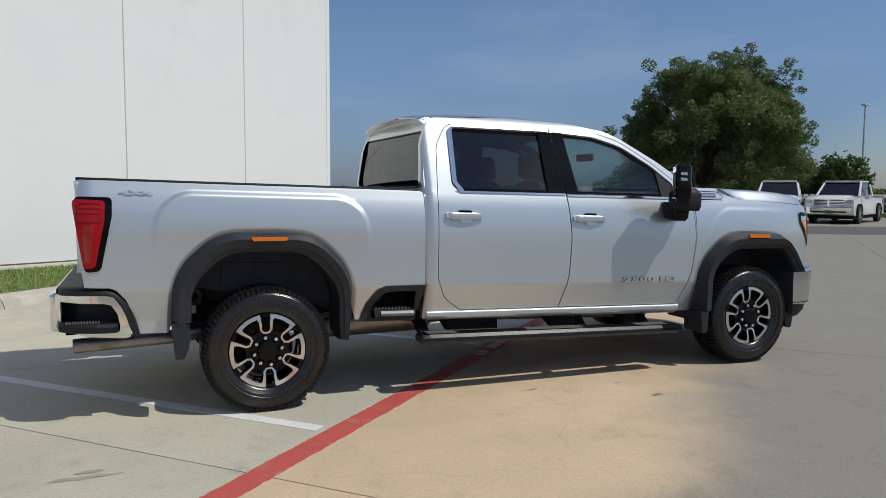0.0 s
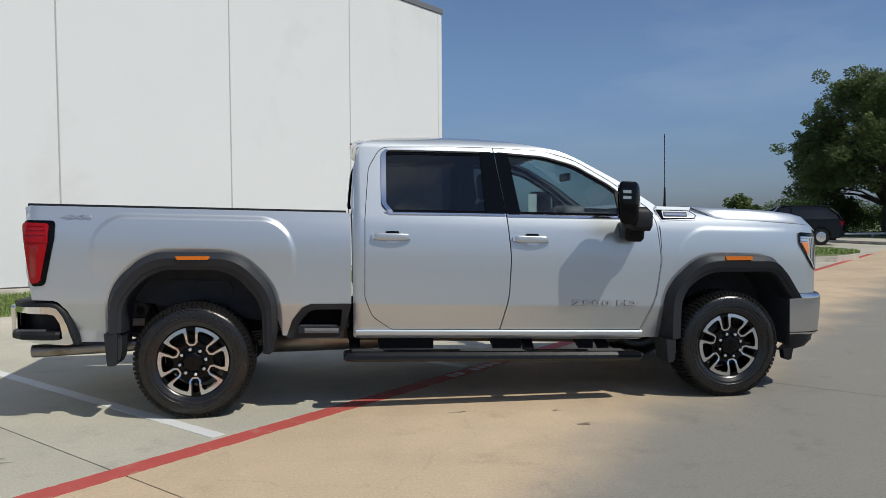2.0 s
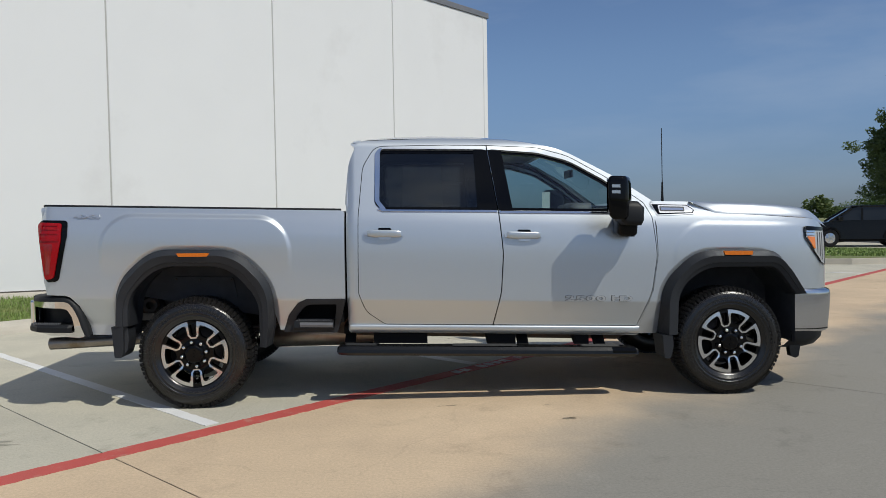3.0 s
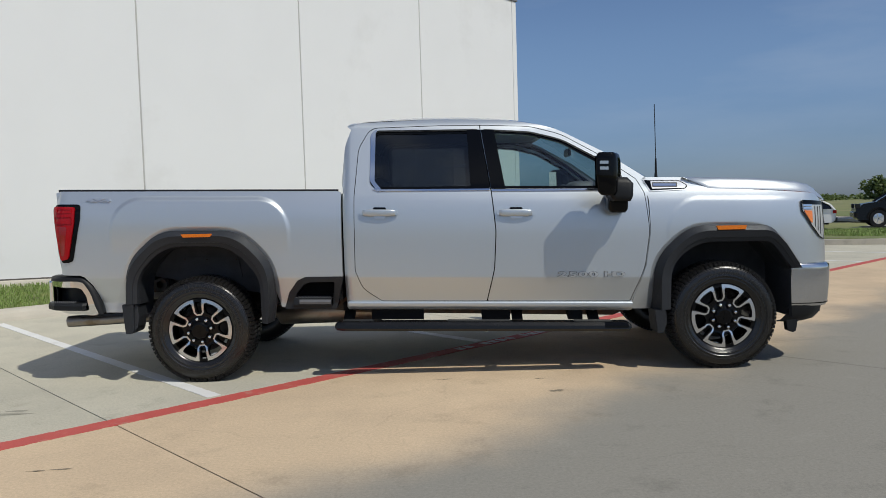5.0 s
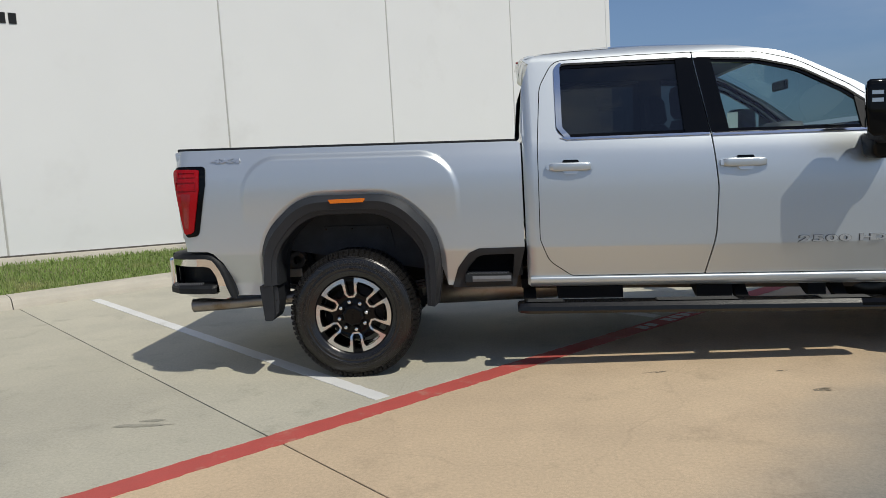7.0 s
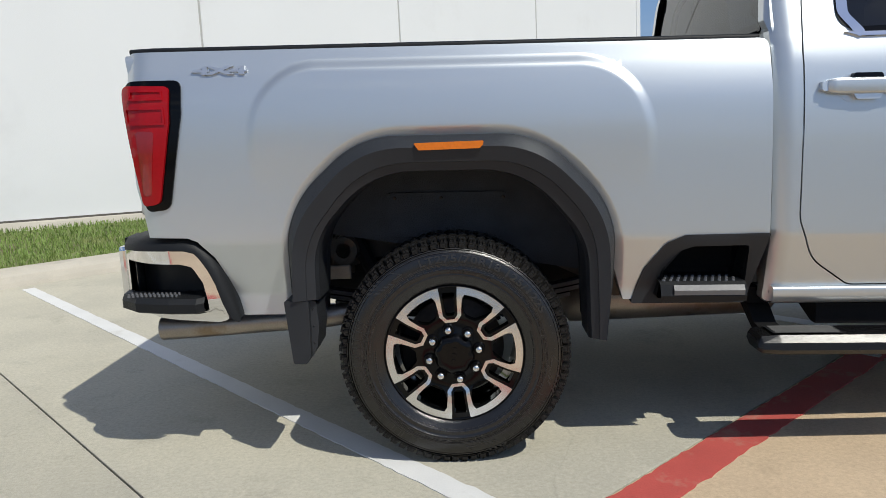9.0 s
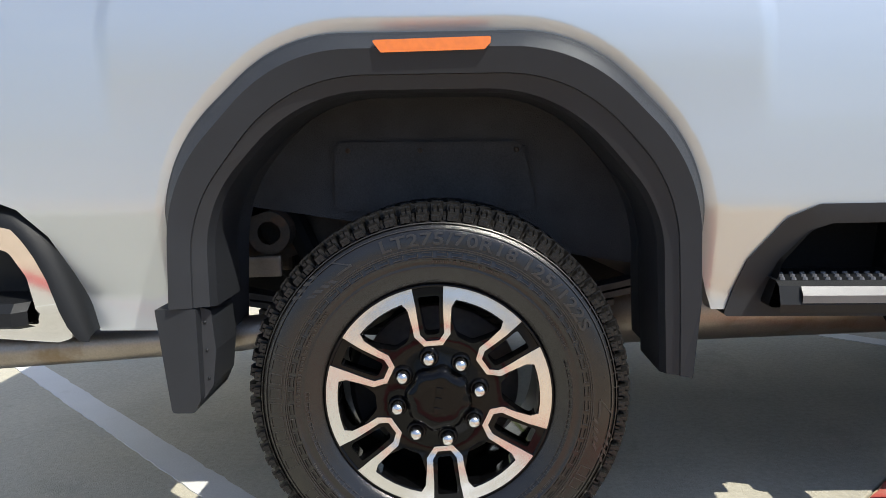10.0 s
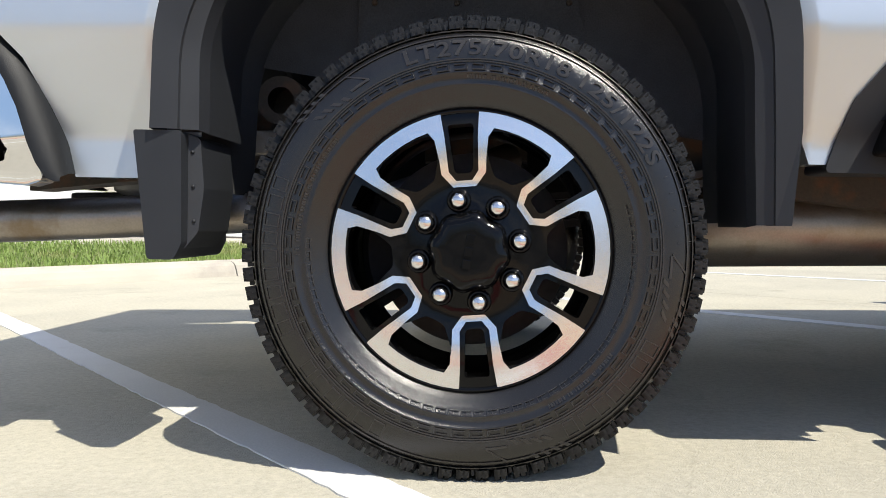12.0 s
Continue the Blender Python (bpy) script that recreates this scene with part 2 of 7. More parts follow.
M_STALL = concrete("stall_concrete", (0.48, 0.45, 0.365), (0.42, 0.395, 0.325), (0.40, 0.38, 0.33), -60.0)
M_LANE = concrete("lane_concrete", (0.560, 0.428, 0.290), (0.490, 0.374, 0.256), (0.255, 0.240, 0.208), -2.6)
M_SCUFF = mat("rubbed_concrete", (0.30, 0.285, 0.235), 0.9, 0, 0.25, 9, 0.0015, 240, spec=0.25)
M_SCRAPE = mat("scraped_concrete", (0.24, 0.20, 0.145), 0.9, 0, 0.3, 20, 0.0015, 240, spec=0.25)
M_KERB = mat("kerb_concrete", (0.47, 0.43, 0.36), 0.9, 0, 0.15, 3, 0.002, 180, second=(0.33, 0.30, 0.26), amount=0.3)
M_JOINT = mat("joint_filler", (0.10, 0.09, 0.08), 0.95, 0, 0.3, 20)
M_WHITE = mat("white_marking", (0.64, 0.635, 0.62), 0.75, 0, 0.08, 5, 0.0008, 200, second=(0.50, 0.48, 0.44), amount=0.12)
M_REDLINE = mat("red_marking", (0.44, 0.075, 0.062), 0.75, 0, 0.14, 7, 0.0008, 200, second=(0.40, 0.27, 0.20), amount=0.22)
M_FADED = mat("faded_marking", (0.66, 0.63, 0.61), 0.8, 0, 0.15, 8, 0.0008, 200, second=(0.46, 0.30, 0.27), amount=0.3)
M_DARKGROUND = mat("dark_ground", (0.10, 0.098, 0.092), 0.9, 0, 0.15, 2, 0.002, 200)
M_WALL = mat("white_wall_paint", (0.72, 0.72, 0.715), 0.75, 0, 0.025, 0.9, 0.0008, 90, second=(0.66, 0.655, 0.645), amount=0.2)
M_SEAM = mat("seam_sealant", (0.42, 0.41, 0.39), 0.8, 0, 0.1, 5)
M_FLASHING = mat("grey_flashing", (0.20, 0.20, 0.21), 0.5, 0.3, 0.1, 3)
M_GRASS = mat("grass_blades", (0.19, 0.27, 0.065), 0.65, 0, 0.35, 2.5, 0, 30, second=(0.34, 0.32, 0.14), amount=0.25)
M_SOIL = mat("grassy_soil", (0.15, 0.18, 0.06), 0.95, 0, 0.35, 4, 0.01, 60, second=(0.16, 0.14, 0.08), amount=0.35)
M_FIELD = mat("dry_field", (0.17, 0.18, 0.065), 0.95, 0, 0.3, 0.15, 0.02, 3, second=(0.25, 0.22, 0.11), amount=0.4)
M_LEAF = mat("leaves", (0.125, 0.165, 0.055), 0.5, 0, 0.45, 1.2, 0, 8, second=(0.17, 0.23, 0.08), amount=0.45)
M_LEAF2 = mat("hedge_leaves", (0.075, 0.125, 0.030), 0.6, 0, 0.45, 1.0, 0, 8, second=(0.13, 0.19, 0.045), amount=0.4)
for m in (M_LEAF, M_LEAF2):
    t = m.node_tree
    p = t.nodes["Principled BSDF"]
    tl, mx = t.nodes.new("ShaderNodeBsdfTranslucent"), t.nodes.new("ShaderNodeMixShader")
    mx.inputs[0].default_value = 0.45
    t.links.new(p.inputs["Base Color"].links[0].from_socket, tl.inputs["Color"])
    t.links.new(p.outputs[0], mx.inputs[1])
    t.links.new(tl.outputs[0], mx.inputs[2])
    t.links.new(mx.outputs[0], t.nodes["Material Output"].inputs[0])
M_BARK = mat("bark", (0.06, 0.05, 0.04), 0.95, 0, 0.3, 4, 0.02, 25)
M_WHITECAR = mat("white_car_paint", (0.75, 0.75, 0.74), 0.3, 0, 0.02, 5, coat=1.0)
M_BLACKCAR = mat("dark_car_paint", (0.003, 0.0035, 0.005), 0.25, 0.0, 0.05, 5, spec=0.3, coat=0.25)
M_CARGLASS = mat("car_glass", (0.015, 0.018, 0.02), 0.05, 0, 0.1, 2)
M_POLE = mat("pole_metal", (0.55, 0.56, 0.57), 0.5, 0.4, 0.05, 3)


# ---- building blocks ----
def mesh_of(bm, material, smooth=False):
    me = bpy.data.meshes.new("mesh")
    bm.to_mesh(me)
    bm.free()
    me.materials.append(material)
    if smooth:
        me.polygons.foreach_set("use_smooth", [True] * len(me.polygons))
    return me


def part(name, bm, material, parent, label="", smooth=False):
    """Links a bmesh, or a mesh, as one mesh object under a thing or a part."""
    me = bm if isinstance(bm, bpy.types.Mesh) else mesh_of(bm, material, smooth)
    if not me.materials:
        me.materials.append(material)
    ob = new(name, me)
    ob.parent = parent
    if label:
        ob["label"] = label
    return ob


def thing(name, label, category, bm=None, material=None, group="", kind="", at=None, smooth=False):
    ob = new(name, mesh_of(bm, material, smooth) if bm else None)
    if at is not None:
        ob.matrix_world = at
    return tagged(ob, label, category, group, kind)


def box(bm, x0, x1, y0, y1, z0, z1, bevel=0.0, m=None):
    vs = [bm.verts.new((x, y, z)) for x in (x0, x1) for y in (y0, y1) for z in (z0, z1)]
    fs = [bm.faces.new([vs[i] for i in f]) for f in ((0, 1, 3, 2), (4, 6, 7, 5), (0, 4, 5, 1), (2, 3, 7, 6), (0, 2, 6, 4), (1, 5, 7, 3))]
    if bevel:
        out = bmesh.ops.bevel(bm, geom=list({e for f in fs for e in f.edges}), offset=bevel, segments=2, affect="EDGES", profile=0.6)
        vs = list({v for f in out["faces"] for v in f.verts} | {v for v in vs if v.is_valid})
    if m is not None:
        bmesh.ops.transform(bm, matrix=m, verts=[v for v in vs if v.is_valid])
    return bm


def loft(bm, rows, closed=False, cap=False):
    """Quads between rows of equally many points."""
    vr = [[bm.verts.new(p) for p in r] for r in rows]
    n = len(rows[0])
    for a, b in zip(vr, vr[1:]):
        for i in range(n if closed else n - 1):
            j = (i + 1) % n
            bm.faces.new((a[i], a[j], b[j], b[i]))
    if cap:
        bm.faces.new(vr[0][::-1])
        bm.faces.new(vr[-1])
    return bm


def tube(bm, path, radius, sides=10, cap=True):
    """A tube along a path; radius is one number or one for each point."""
    path = [Vector(p) for p in path]
    rows = []
    for i, p in enumerate(path):
        d = (path[min(i + 1, len(path) - 1)] - path[max(i - 1, 0)]).normalized()
        up = Vector((0, 0, 1)) if abs(d.z) < 0.9 else Vector((1, 0, 0))
        a = d.cross(up).normalized()
        b = d.cross(a)
        r = radius[i] if isinstance(radius, (list, tuple)) else radius
        rows.append([p + (a * math.cos(k * math.tau / sides) + b * math.sin(k * math.tau / sides)) * r for k in range(sides)])
    return loft(bm, rows, True, cap)


def lathe(bm, profile, steps=64, axis="y", a0=0.0, a1=math.tau):
    """Turns a profile of (radius, height along the axis) about an axis through the origin."""
    full = abs(a1 - a0 - math.tau) < 1e-6
    rows = []
    for k in range(steps if full else steps + 1):
        a = a0 + (a1 - a0) * k / steps
        c, s = math.cos(a), math.sin(a)
        rows.append([(r * c, h, r * s) if axis == "y" else (r * c, r * s, h) for r, h in profile])
    if full:
        rows.append(rows[0])
    vr = [[bm.verts.new(p) for p in r] for r in rows[:steps if full else steps + 1]]
    if full:
        vr.append(vr[0])
    for a, b in zip(vr, vr[1:]):
        for i in range(len(profile) - 1):
            bm.faces.new((a[i], a[i + 1], b[i + 1], b[i]))
    return bm


def raw(name, verts, faces, material, smooth=False):
    me = bpy.data.meshes.new(name)
    me.from_pydata(verts, [], faces)
    me.materials.append(material)
    if smooth:
        me.polygons.foreach_set("use_smooth", [True] * len(me.polygons))
    return me


# ---- the lot: axes along the building (D) and towards it (N) ----
ANG = radians(44.5)
D2, N2 = Vector((math.cos(ANG), math.sin(ANG), 0)), Vector((-math.sin(ANG), math.cos(ANG), 0))
LOT = Matrix(((D2.x, N2.x, 0, 0), (D2.y, N2.y, 0, 0), (0, 0, 1, 0), (0, 0, 0, 1)))

bm = bmesh.new()
bmesh.ops.create_grid(bm, x_segments=2, y_segments=2, size=2500)
bmesh.ops.translate(bm, verts=bm.verts, vec=(0, 0, -0.06))
thing("ground", "flat dry grassy field reaching the horizon", "ground", bm, M_FIELD, kind="structure")

bm = bmesh.new()
box(bm, -40, 60, -8.4, 5.42, -0.30, -0.012)
pavement = thing("pavement", "worn tan and grey concrete parking lot with sawn joints", "pavement", bm, M_JOINT, kind="structure", at=LOT)
# ground behind the camera, added to shape the reflection in the truck's side
bm = bmesh.new()
box(bm, -60, 80, -30, -8.4, -0.30, -0.03)
thing("road", "dark grey ground added behind the view, reflected in the truck", "road", bm, M_DARKGROUND, kind="structure", at=LOT)

# slabs between the joints
JOINTS = [-0.90 + 4.5 * k for k in range(-8, 13)]
ROWS_N = [(-8.4, -5.2, M_LANE), (-5.2, -0.545, M_LANE), (-0.545, 5.42, M_STALL)]
for d0, d1 in zip(JOINTS, JOINTS[1:]):
    for n0, n1, m in ROWS_N:
        bm = bmesh.new()
        box(bm, d0 + 0.004, d1 - 0.004, n0 + 0.003, n1 - 0.003, -0.15, 0.0, 0.004)
        part("slab", bm, m, pavement)


def stripe(name, d0, d1, n0, n1, m, label, z=0.0035):
    """A painted stripe with ragged edges, a few millimetres thick."""
    rnd = random.Random(int((d0 + 50) * 100 + n0 * 10))
    along_d = (d1 - d0) > (n1 - n0)
    L = max(d1 - d0, n1 - n0)
    k = max(2, int(L / 0.035))
    rows = []
    for i in range(k + 1):
        f = i / k
        rag = 0.0032 if m is M_REDLINE else 0.002
        j0, j1 = rnd.gauss(0, rag), rnd.gauss(0, rag)
        if along_d:
            x = d0 + (d1 - d0) * f
            rows.append([(x, n0 + j0, -0.002), (x, n0 + j0, z), (x, n1 + j1, z), (x, n1 + j1, -0.002)])
        else:
            y = n0 + (n1 - n0) * f
            rows.append([(d0 + j0, y, -0.002), (d0 + j0, y, z), (d1 + j1, y, z), (d1 + j1, y, -0.002)])
    bm = loft(bmesh.new(), rows)
    bm.faces.new([v for v in list(bm.verts)[:4]])
    bm.faces.new([v for v in list(bm.verts)[-4:]])
    bmesh.ops.recalc_face_normals(bm, faces=bm.faces)
    return thing(name, label, "road marking", bm, m, kind="structure", at=LOT, group="lot markings")


red = stripe("red_line", -14.0, 26.0, -0.715, -0.556, M_REDLINE, "faded red painted fire lane line on concrete")
# worn white lettering on the red line, too rubbed to read
rnd = random.Random(21)
for k in range(11):
    d = 2.17 + 0.115 * k
    if k in (2, 7):
        continue
    bm = bmesh.new()
    for a in (0.0, 0.044):
        box(bm, d + a, d + a + 0.036, -0.695 + rnd.uniform(0, 0.02), -0.580 - rnd.uniform(0, 0.02), 0.0030, 0.0050)
    box(bm, d + 0.012, d + 0.065, -0.652, -0.627, 0.0030, 0.0046)
    part("worn_letter", bm, M_FADED, red, "worn white painted letter, unreadable")
for k in range(-5, 7):
    stripe("stall_line", -0.190 + 2.75 * k, -0.088 + 2.75 * k, -0.500, 5.24, M_WHITE, "white painted parking stall line on grey concrete")

# rubbed dark scuffs and a scrape on the slabs
rnd = random.Random(33)
for d, n, along, wide, turn, m in ((-1.31, 0.20, 0.30, 0.085, -38, M_SCUFF), (-1.47, -1.29, 0.18, 0.022, -36, M_SCRAPE), (1.27, -1.41, 0.14, 0.016, -30, M_SCRAPE), (1.52, -2.27, 0.08, 0.035, -44, M_SCRAPE), (1.74, -1.96, 0.06, 0.014, -44, M_SCRAPE)):
    root = thing("scuff", "dark rubbed tyre scuff on pale concrete" if m is M_SCUFF else "thin dark scrape on tan concrete", "stain", at=LOT @ pose(d, n, 0, 0, 0, turn), kind="structure", group="marks on the lot")
    for k in range(7):
        x, y, L = rnd.uniform(-along, along) * 0.5, rnd.gauss(0, wide * 0.4), along * rnd.uniform(0.3, 0.8)
        w = wide * rnd.uniform(0.10, 0.28)
        rows = [[(x + L * (f - 0.5), y + w * (-1 + 0.3 * math.sin(9 * f + k)) * math.sin(math.pi * f) ** 0.6, 0.0010 + 0.0003 * k), (x + L * (f - 0.5), y + w * math.sin(math.pi * f) ** 0.6, 0.0010 + 0.0003 * k)] for f in [0.02 + 0.96 * i / 8 for i in range(9)]]
        part("smear", loft(bmesh.new(), rows), m, root)

# kerb before the building
KERB_Z, KERB_N = 0.13, 5.76
for i in range(-10, 5):
    bm = bmesh.new()
    a, b = -0.955 + 3.05 * (i + 1) + 0.005, -0.955 + 3.05 * (i + 2) - 0.005
    rows = [[(x, 5.40, -0.02), (x, 5.425, 0.045), (x, 5.455, 0.095), (x, 5.49, KERB_Z - 0.012), (x, 5.54, KERB_Z), (x, KERB_N, KERB_Z + 0.006), (x, KERB_N, -0.02)] for x in (a, b)]
    loft(bm, rows, True, True)
    bmesh.ops.recalc_face_normals(bm, faces=bm.faces)
    if i == -10:
        kerb = thing("kerb", "weathered cast concrete kerb beside a grass strip", "kerb", bm, M_KERB, kind="structure", at=LOT)
    else:
        part("kerb_piece", bm, M_KERB, kerb)

# grass strip up to the wall
WANG = radians(45.8)
WP = Vector((1.35, 11.96, 0))
WD, WN = Vector((math.cos(WANG), math.sin(WANG), 0)), Vector((-math.sin(WANG), math.cos(WANG), 0))
WALL = Matrix(((WD.x, WN.x, 0, WP.x), (WD.y, WN.y, 0, WP.y), (0, 0, 1, 0), (0, 0, 0, 1)))


def lot_point(d, n, z):
    return LOT @ Vector((d, n, z))


def wall_n(d):
    """How far the wall's foot lies across the lot at d."""
    p = LOT @ Vector((d, 0, 0))
    k = (WP - p).dot(WN) / N2.dot(WN)
    return k


def wall_foot(x):
    """Height of the gap at the wall's foot, x along the wall: it climbs away from the corner."""
    return 0.255 + 0.034 * max(0.0, min(6.5, -4.5 - x))


def strip_z(d, n):
    f = (n - KERB_N) / max(0.3, wall_n(d) - KERB_N)
    return KERB_Z + (wall_foot(d - 9.35) - 0.05 - KERB_Z) * max(0, min(1, f)) ** 1.2


rows = []
for i in range(0, 121):
    d = -26 + 0.32 * i
    w = wall_n(d)
    rows.append([(d, KERB_N + (w + 0.3 - KERB_N) * j / 6, strip_z(d, KERB_N + (w - KERB_N) * j / 6) - 0.004) for j in range(7)])
bm = loft(bmesh.new(), rows)
bmesh.ops.recalc_face_normals(bm, faces=bm.faces)
thing("grass_bed", "sloping earth strip of a lawn below a white wall", "lawn", bm, M_SOIL, kind="structure", at=LOT, smooth=True)


def blades(rnd, spots, height, width):
    """Bent grass blades, three triangles each."""
    verts, faces = [], []
    for p in spots:
        a, h = rnd.uniform(0, math.tau), height * rnd.uniform(0.5, 1.3)
        lean, w = rnd.uniform(0.1, 0.8) * h, width * rnd.uniform(0.6, 1.3)
        c, s = math.cos(a), math.sin(a)
        k = len(verts)
        verts += [(p[0] - s * w, p[1] + c * w, p[2] - 0.01), (p[0] + s * w, p[1] - c * w, p[2] - 0.01),
                  (p[0] + c * lean * 0.35 - s * w * 0.7, p[1] + s * lean * 0.35 + c * w * 0.7, p[2] + h * 0.6),
                  (p[0] + c * lean * 0.35 + s * w * 0.7, p[1] + s * lean * 0.35 - c * w * 0.7, p[2] + h * 0.6),
                  (p[0] + c * lean, p[1] + s * lean, p[2] + h)]
        faces += [(k, k + 1, k + 3, k + 2), (k + 2, k + 3, k + 4)]
    return verts, faces


rnd = random.Random(7)
spots = []
while len(spots) < 42000:
    d = rnd.uniform(-11, 5.5)
    n = rnd.uniform(KERB_N - 0.01, wall_n(d) - 0.16)
    spots.append((d, n, strip_z(d, n)))
v, f = blades(rnd, spots, 0.038, 0.005)
ob = new("grass", raw("grass", v, f, M_GRASS))
ob.matrix_world = LOT
tagged(ob, "short mown green lawn grass with dry straw tips", "grass", kind="stuff")

# ---- the white building ----
SEAMS = [-16.7, -13.3, -9.95, -6.65, -3.33, 0.02]
EDGE = 3.58
TOP = 6.70
BASE = -0.1
wall = new("wall_building")
wall.matrix_world = WALL
tagged(wall, "tall white painted tilt-up concrete warehouse wall with vertical joints", "wall", kind="structure")
xs = [-24.0] + SEAMS + [EDGE]
for x0, x1 in zip(xs, xs[1:]):
    bm = bmesh.new()
    box(bm, x0 + 0.012, x1 - 0.012, 0.0, 0.25, BASE, TOP, 0.012)
    part("wall_panel", bm, M_WALL, wall)
for x in SEAMS:
    bm = bmesh.new()
    box(bm, x - 0.014, x + 0.014, 0.012, 0.2, BASE, TOP - 0.01)
    part("joint_seal", bm, M_SEAM, wall, "grey sealant joint")
bm = bmesh.new()
box(bm, EDGE - 0.19, EDGE - 0.165, -0.012, 0.05, 0.3, TOP - 0.02)
part("corner_bead", bm, M_WALL, wall)
bm = bmesh.new()
box(bm, EDGE - 0.25, EDGE, 0.27, 26.0, BASE, TOP)
part("end_wall", bm, M_WALL, wall)
bm = bmesh.new()
box(bm, -24.0, EDGE, 25.9, 26.2, BASE, TOP)
part("back_wall", bm, M_WALL, wall)
bm = bmesh.new()
box(bm, -24.0, EDGE - 0.1, 0.2, 26.0, TOP - 0.4, TOP - 0.3)
part("roof", bm, M_FLASHING, wall)
bm = bmesh.new()
box(bm, -24.0, EDGE + 0.03, -0.03, 0.30, TOP + 0.002, TOP + 0.14, 0.01)
part("coping", bm, M_FLASHING, wall, "dark grey metal coping")
bm = bmesh.new()
box(bm, EDGE - 0.27, EDGE + 0.03, 0.31, 26.1, TOP + 0.002, TOP + 0.14, 0.01)
part("coping", bm, M_FLASHING, wall, "dark grey metal coping")
bm = bmesh.new()
rows = []
for i in range(41):
    x = -16 + i * 0.49
    z = wall_foot(x) + 0.05
    rows.append([(x, -0.07, z - 0.2), (x, -0.065 - 0.012 * math.sin(7 * x), z - 0.075 + 0.010 * math.sin(5.3 * x)), (x, -0.02, z - 0.062), (x, 0.02, z - 0.062)])
loft(bm, rows)
bmesh.ops.recalc_face_normals(bm, faces=bm.faces)
part("footing", bm, M_KERB, wall, "rough grey concrete footing", True)
rows = []
for i in range(41):
    x = -16 + i * 0.49
    z = wall_foot(x) + 0.05
    rows.append([(x, -0.004, z - 0.066), (x, -0.004, z - 0.040), (x, 0.01, z - 0.036)])
part("base_gap", loft(bmesh.new(), rows), M_JOINT, wall, "dark gap above the footing")
# four short bars in place of the figures on the wall
for i in range(4):
    bm = bmesh.new()
    box(bm, -10.01 + i * 0.13, -9.915 + i * 0.13, -0.012, 0.002, 3.50, 3.64, 0.004)
    thing("wall_bar", "small dark bar mounted on a white wall", "sign", bm, M_BLACKPLASTIC, group="bars on the wall", at=WALL)

# ---- right-hand distance: island, road, verge ----
def island(name, pts, z0, z1, m, label, category, kind="structure"):
    bm = bmesh.new()
    top = [bm.verts.new((x, y, z1)) for x, y in pts]
    low = [bm.verts.new((x, y, z0)) for x, y in pts]
    bm.faces.new(top)
    for i in range(len(pts)):
        j = (i + 1) % len(pts)
        bm.faces.new((low[i], low[j], top[j], top[i]))
    bmesh.ops.recalc_face_normals(bm, faces=bm.faces)
    return thing(name, label, category, bm, m, kind=kind)


def arc_strip(c, r0, r1, a0, a1, n=24):
    a = [radians(a0 + (a1 - a0) * i / n) for i in range(n + 1)]
    return [(c[0] + r0 * math.cos(t), c[1] + r0 * math.sin(t)) for t in a] + [(c[0] + r1 * math.cos(t), c[1] + r1 * math.sin(t)) for t in reversed(a)]
ISLAND = [(11.0, 15.2), (12.2, 14.6), (13.6, 14.1), (15.2, 14.3), (16.6, 15.2), (18.2, 17.5), (19.0, 19.8), (17.5, 21.2), (15.5, 21.6), (12.5, 19.0)]
island("island_kerb", ISLAND, -0.01, 0.15, M_KERB, "rounded concrete kerb round a grass island", "kerb")
cx, cy = 15.2, 17.3
island("island_lawn", [(cx + (x - cx) * 0.93, cy + (y - cy) * 0.93) for x, y in ISLAND], 0.10, 0.165, M_SOIL, "small mown grass island within a kerb", "lawn")
rnd = random.Random(11)
spots = []
while len(spots) < 9000:
    a, r = rnd.uniform(0, math.tau), math.sqrt(rnd.random())
    x, y = 15.2 + 2.6 * r * math.cos(a), 17.6 + 2.6 * r * math.sin(a)
    spots.append((x, y, 0.165))
v, f = blades(rnd, spots, 0.07, 0.012)
tagged(new("island_grass", raw("island_grass", v, f, M_GRASS)), "short green grass on a kerbed island", "grass", kind="stuff")
# a thin dark grey patch laid over the far slabs
island("dark_patch", [(19.2, 14.6), (24.0, 11.8), (38.0, 9.0), (41.0, 12.0), (28.5, 15.8), (24.0, 18.3)], -0.02, 0.006, M_DARKGROUND, "thin dark grey patch across the concrete lot", "road")
island("verge_kerb", [(24.2, 23.6), (27.2, 24.6), (27.7, 25.2), (27.0, 26.2), (25.0, 40.0), (22.0, 40.0)], -0.01, 0.13, M_KERB, "pale concrete kerb at the edge of the lot", "kerb")
island("verge_lawn", [(26.0, 27.2), (31.5, 27.8), (44.0, 20.0), (60.0, 14.0), (70.0, 40.0), (40.0, 60.0), (26.0, 52.0)], -0.02, 0.12, M_SOIL, "grassy verge under the trees", "lawn")
bm = bmesh.new()
tube(bm, [(26.0, 29.4, 0.30), (31.0, 29.9, 0.30), (37.0, 26.5, 0.30)], 0.055, 8)
for i in range(6):
    x = 26.2 + 2.0 * i
    y = 29.4 + (0.1 * (x - 26)) if x < 31 else 29.9 - (x - 31) * 0.567
    tube(bm, [(x, y, 0.0), (x, y, 0.30)], 0.05, 8)
thing("parking_rail", "low white painted pipe rail along the verge", "rail", bm, M_WHITECAR)


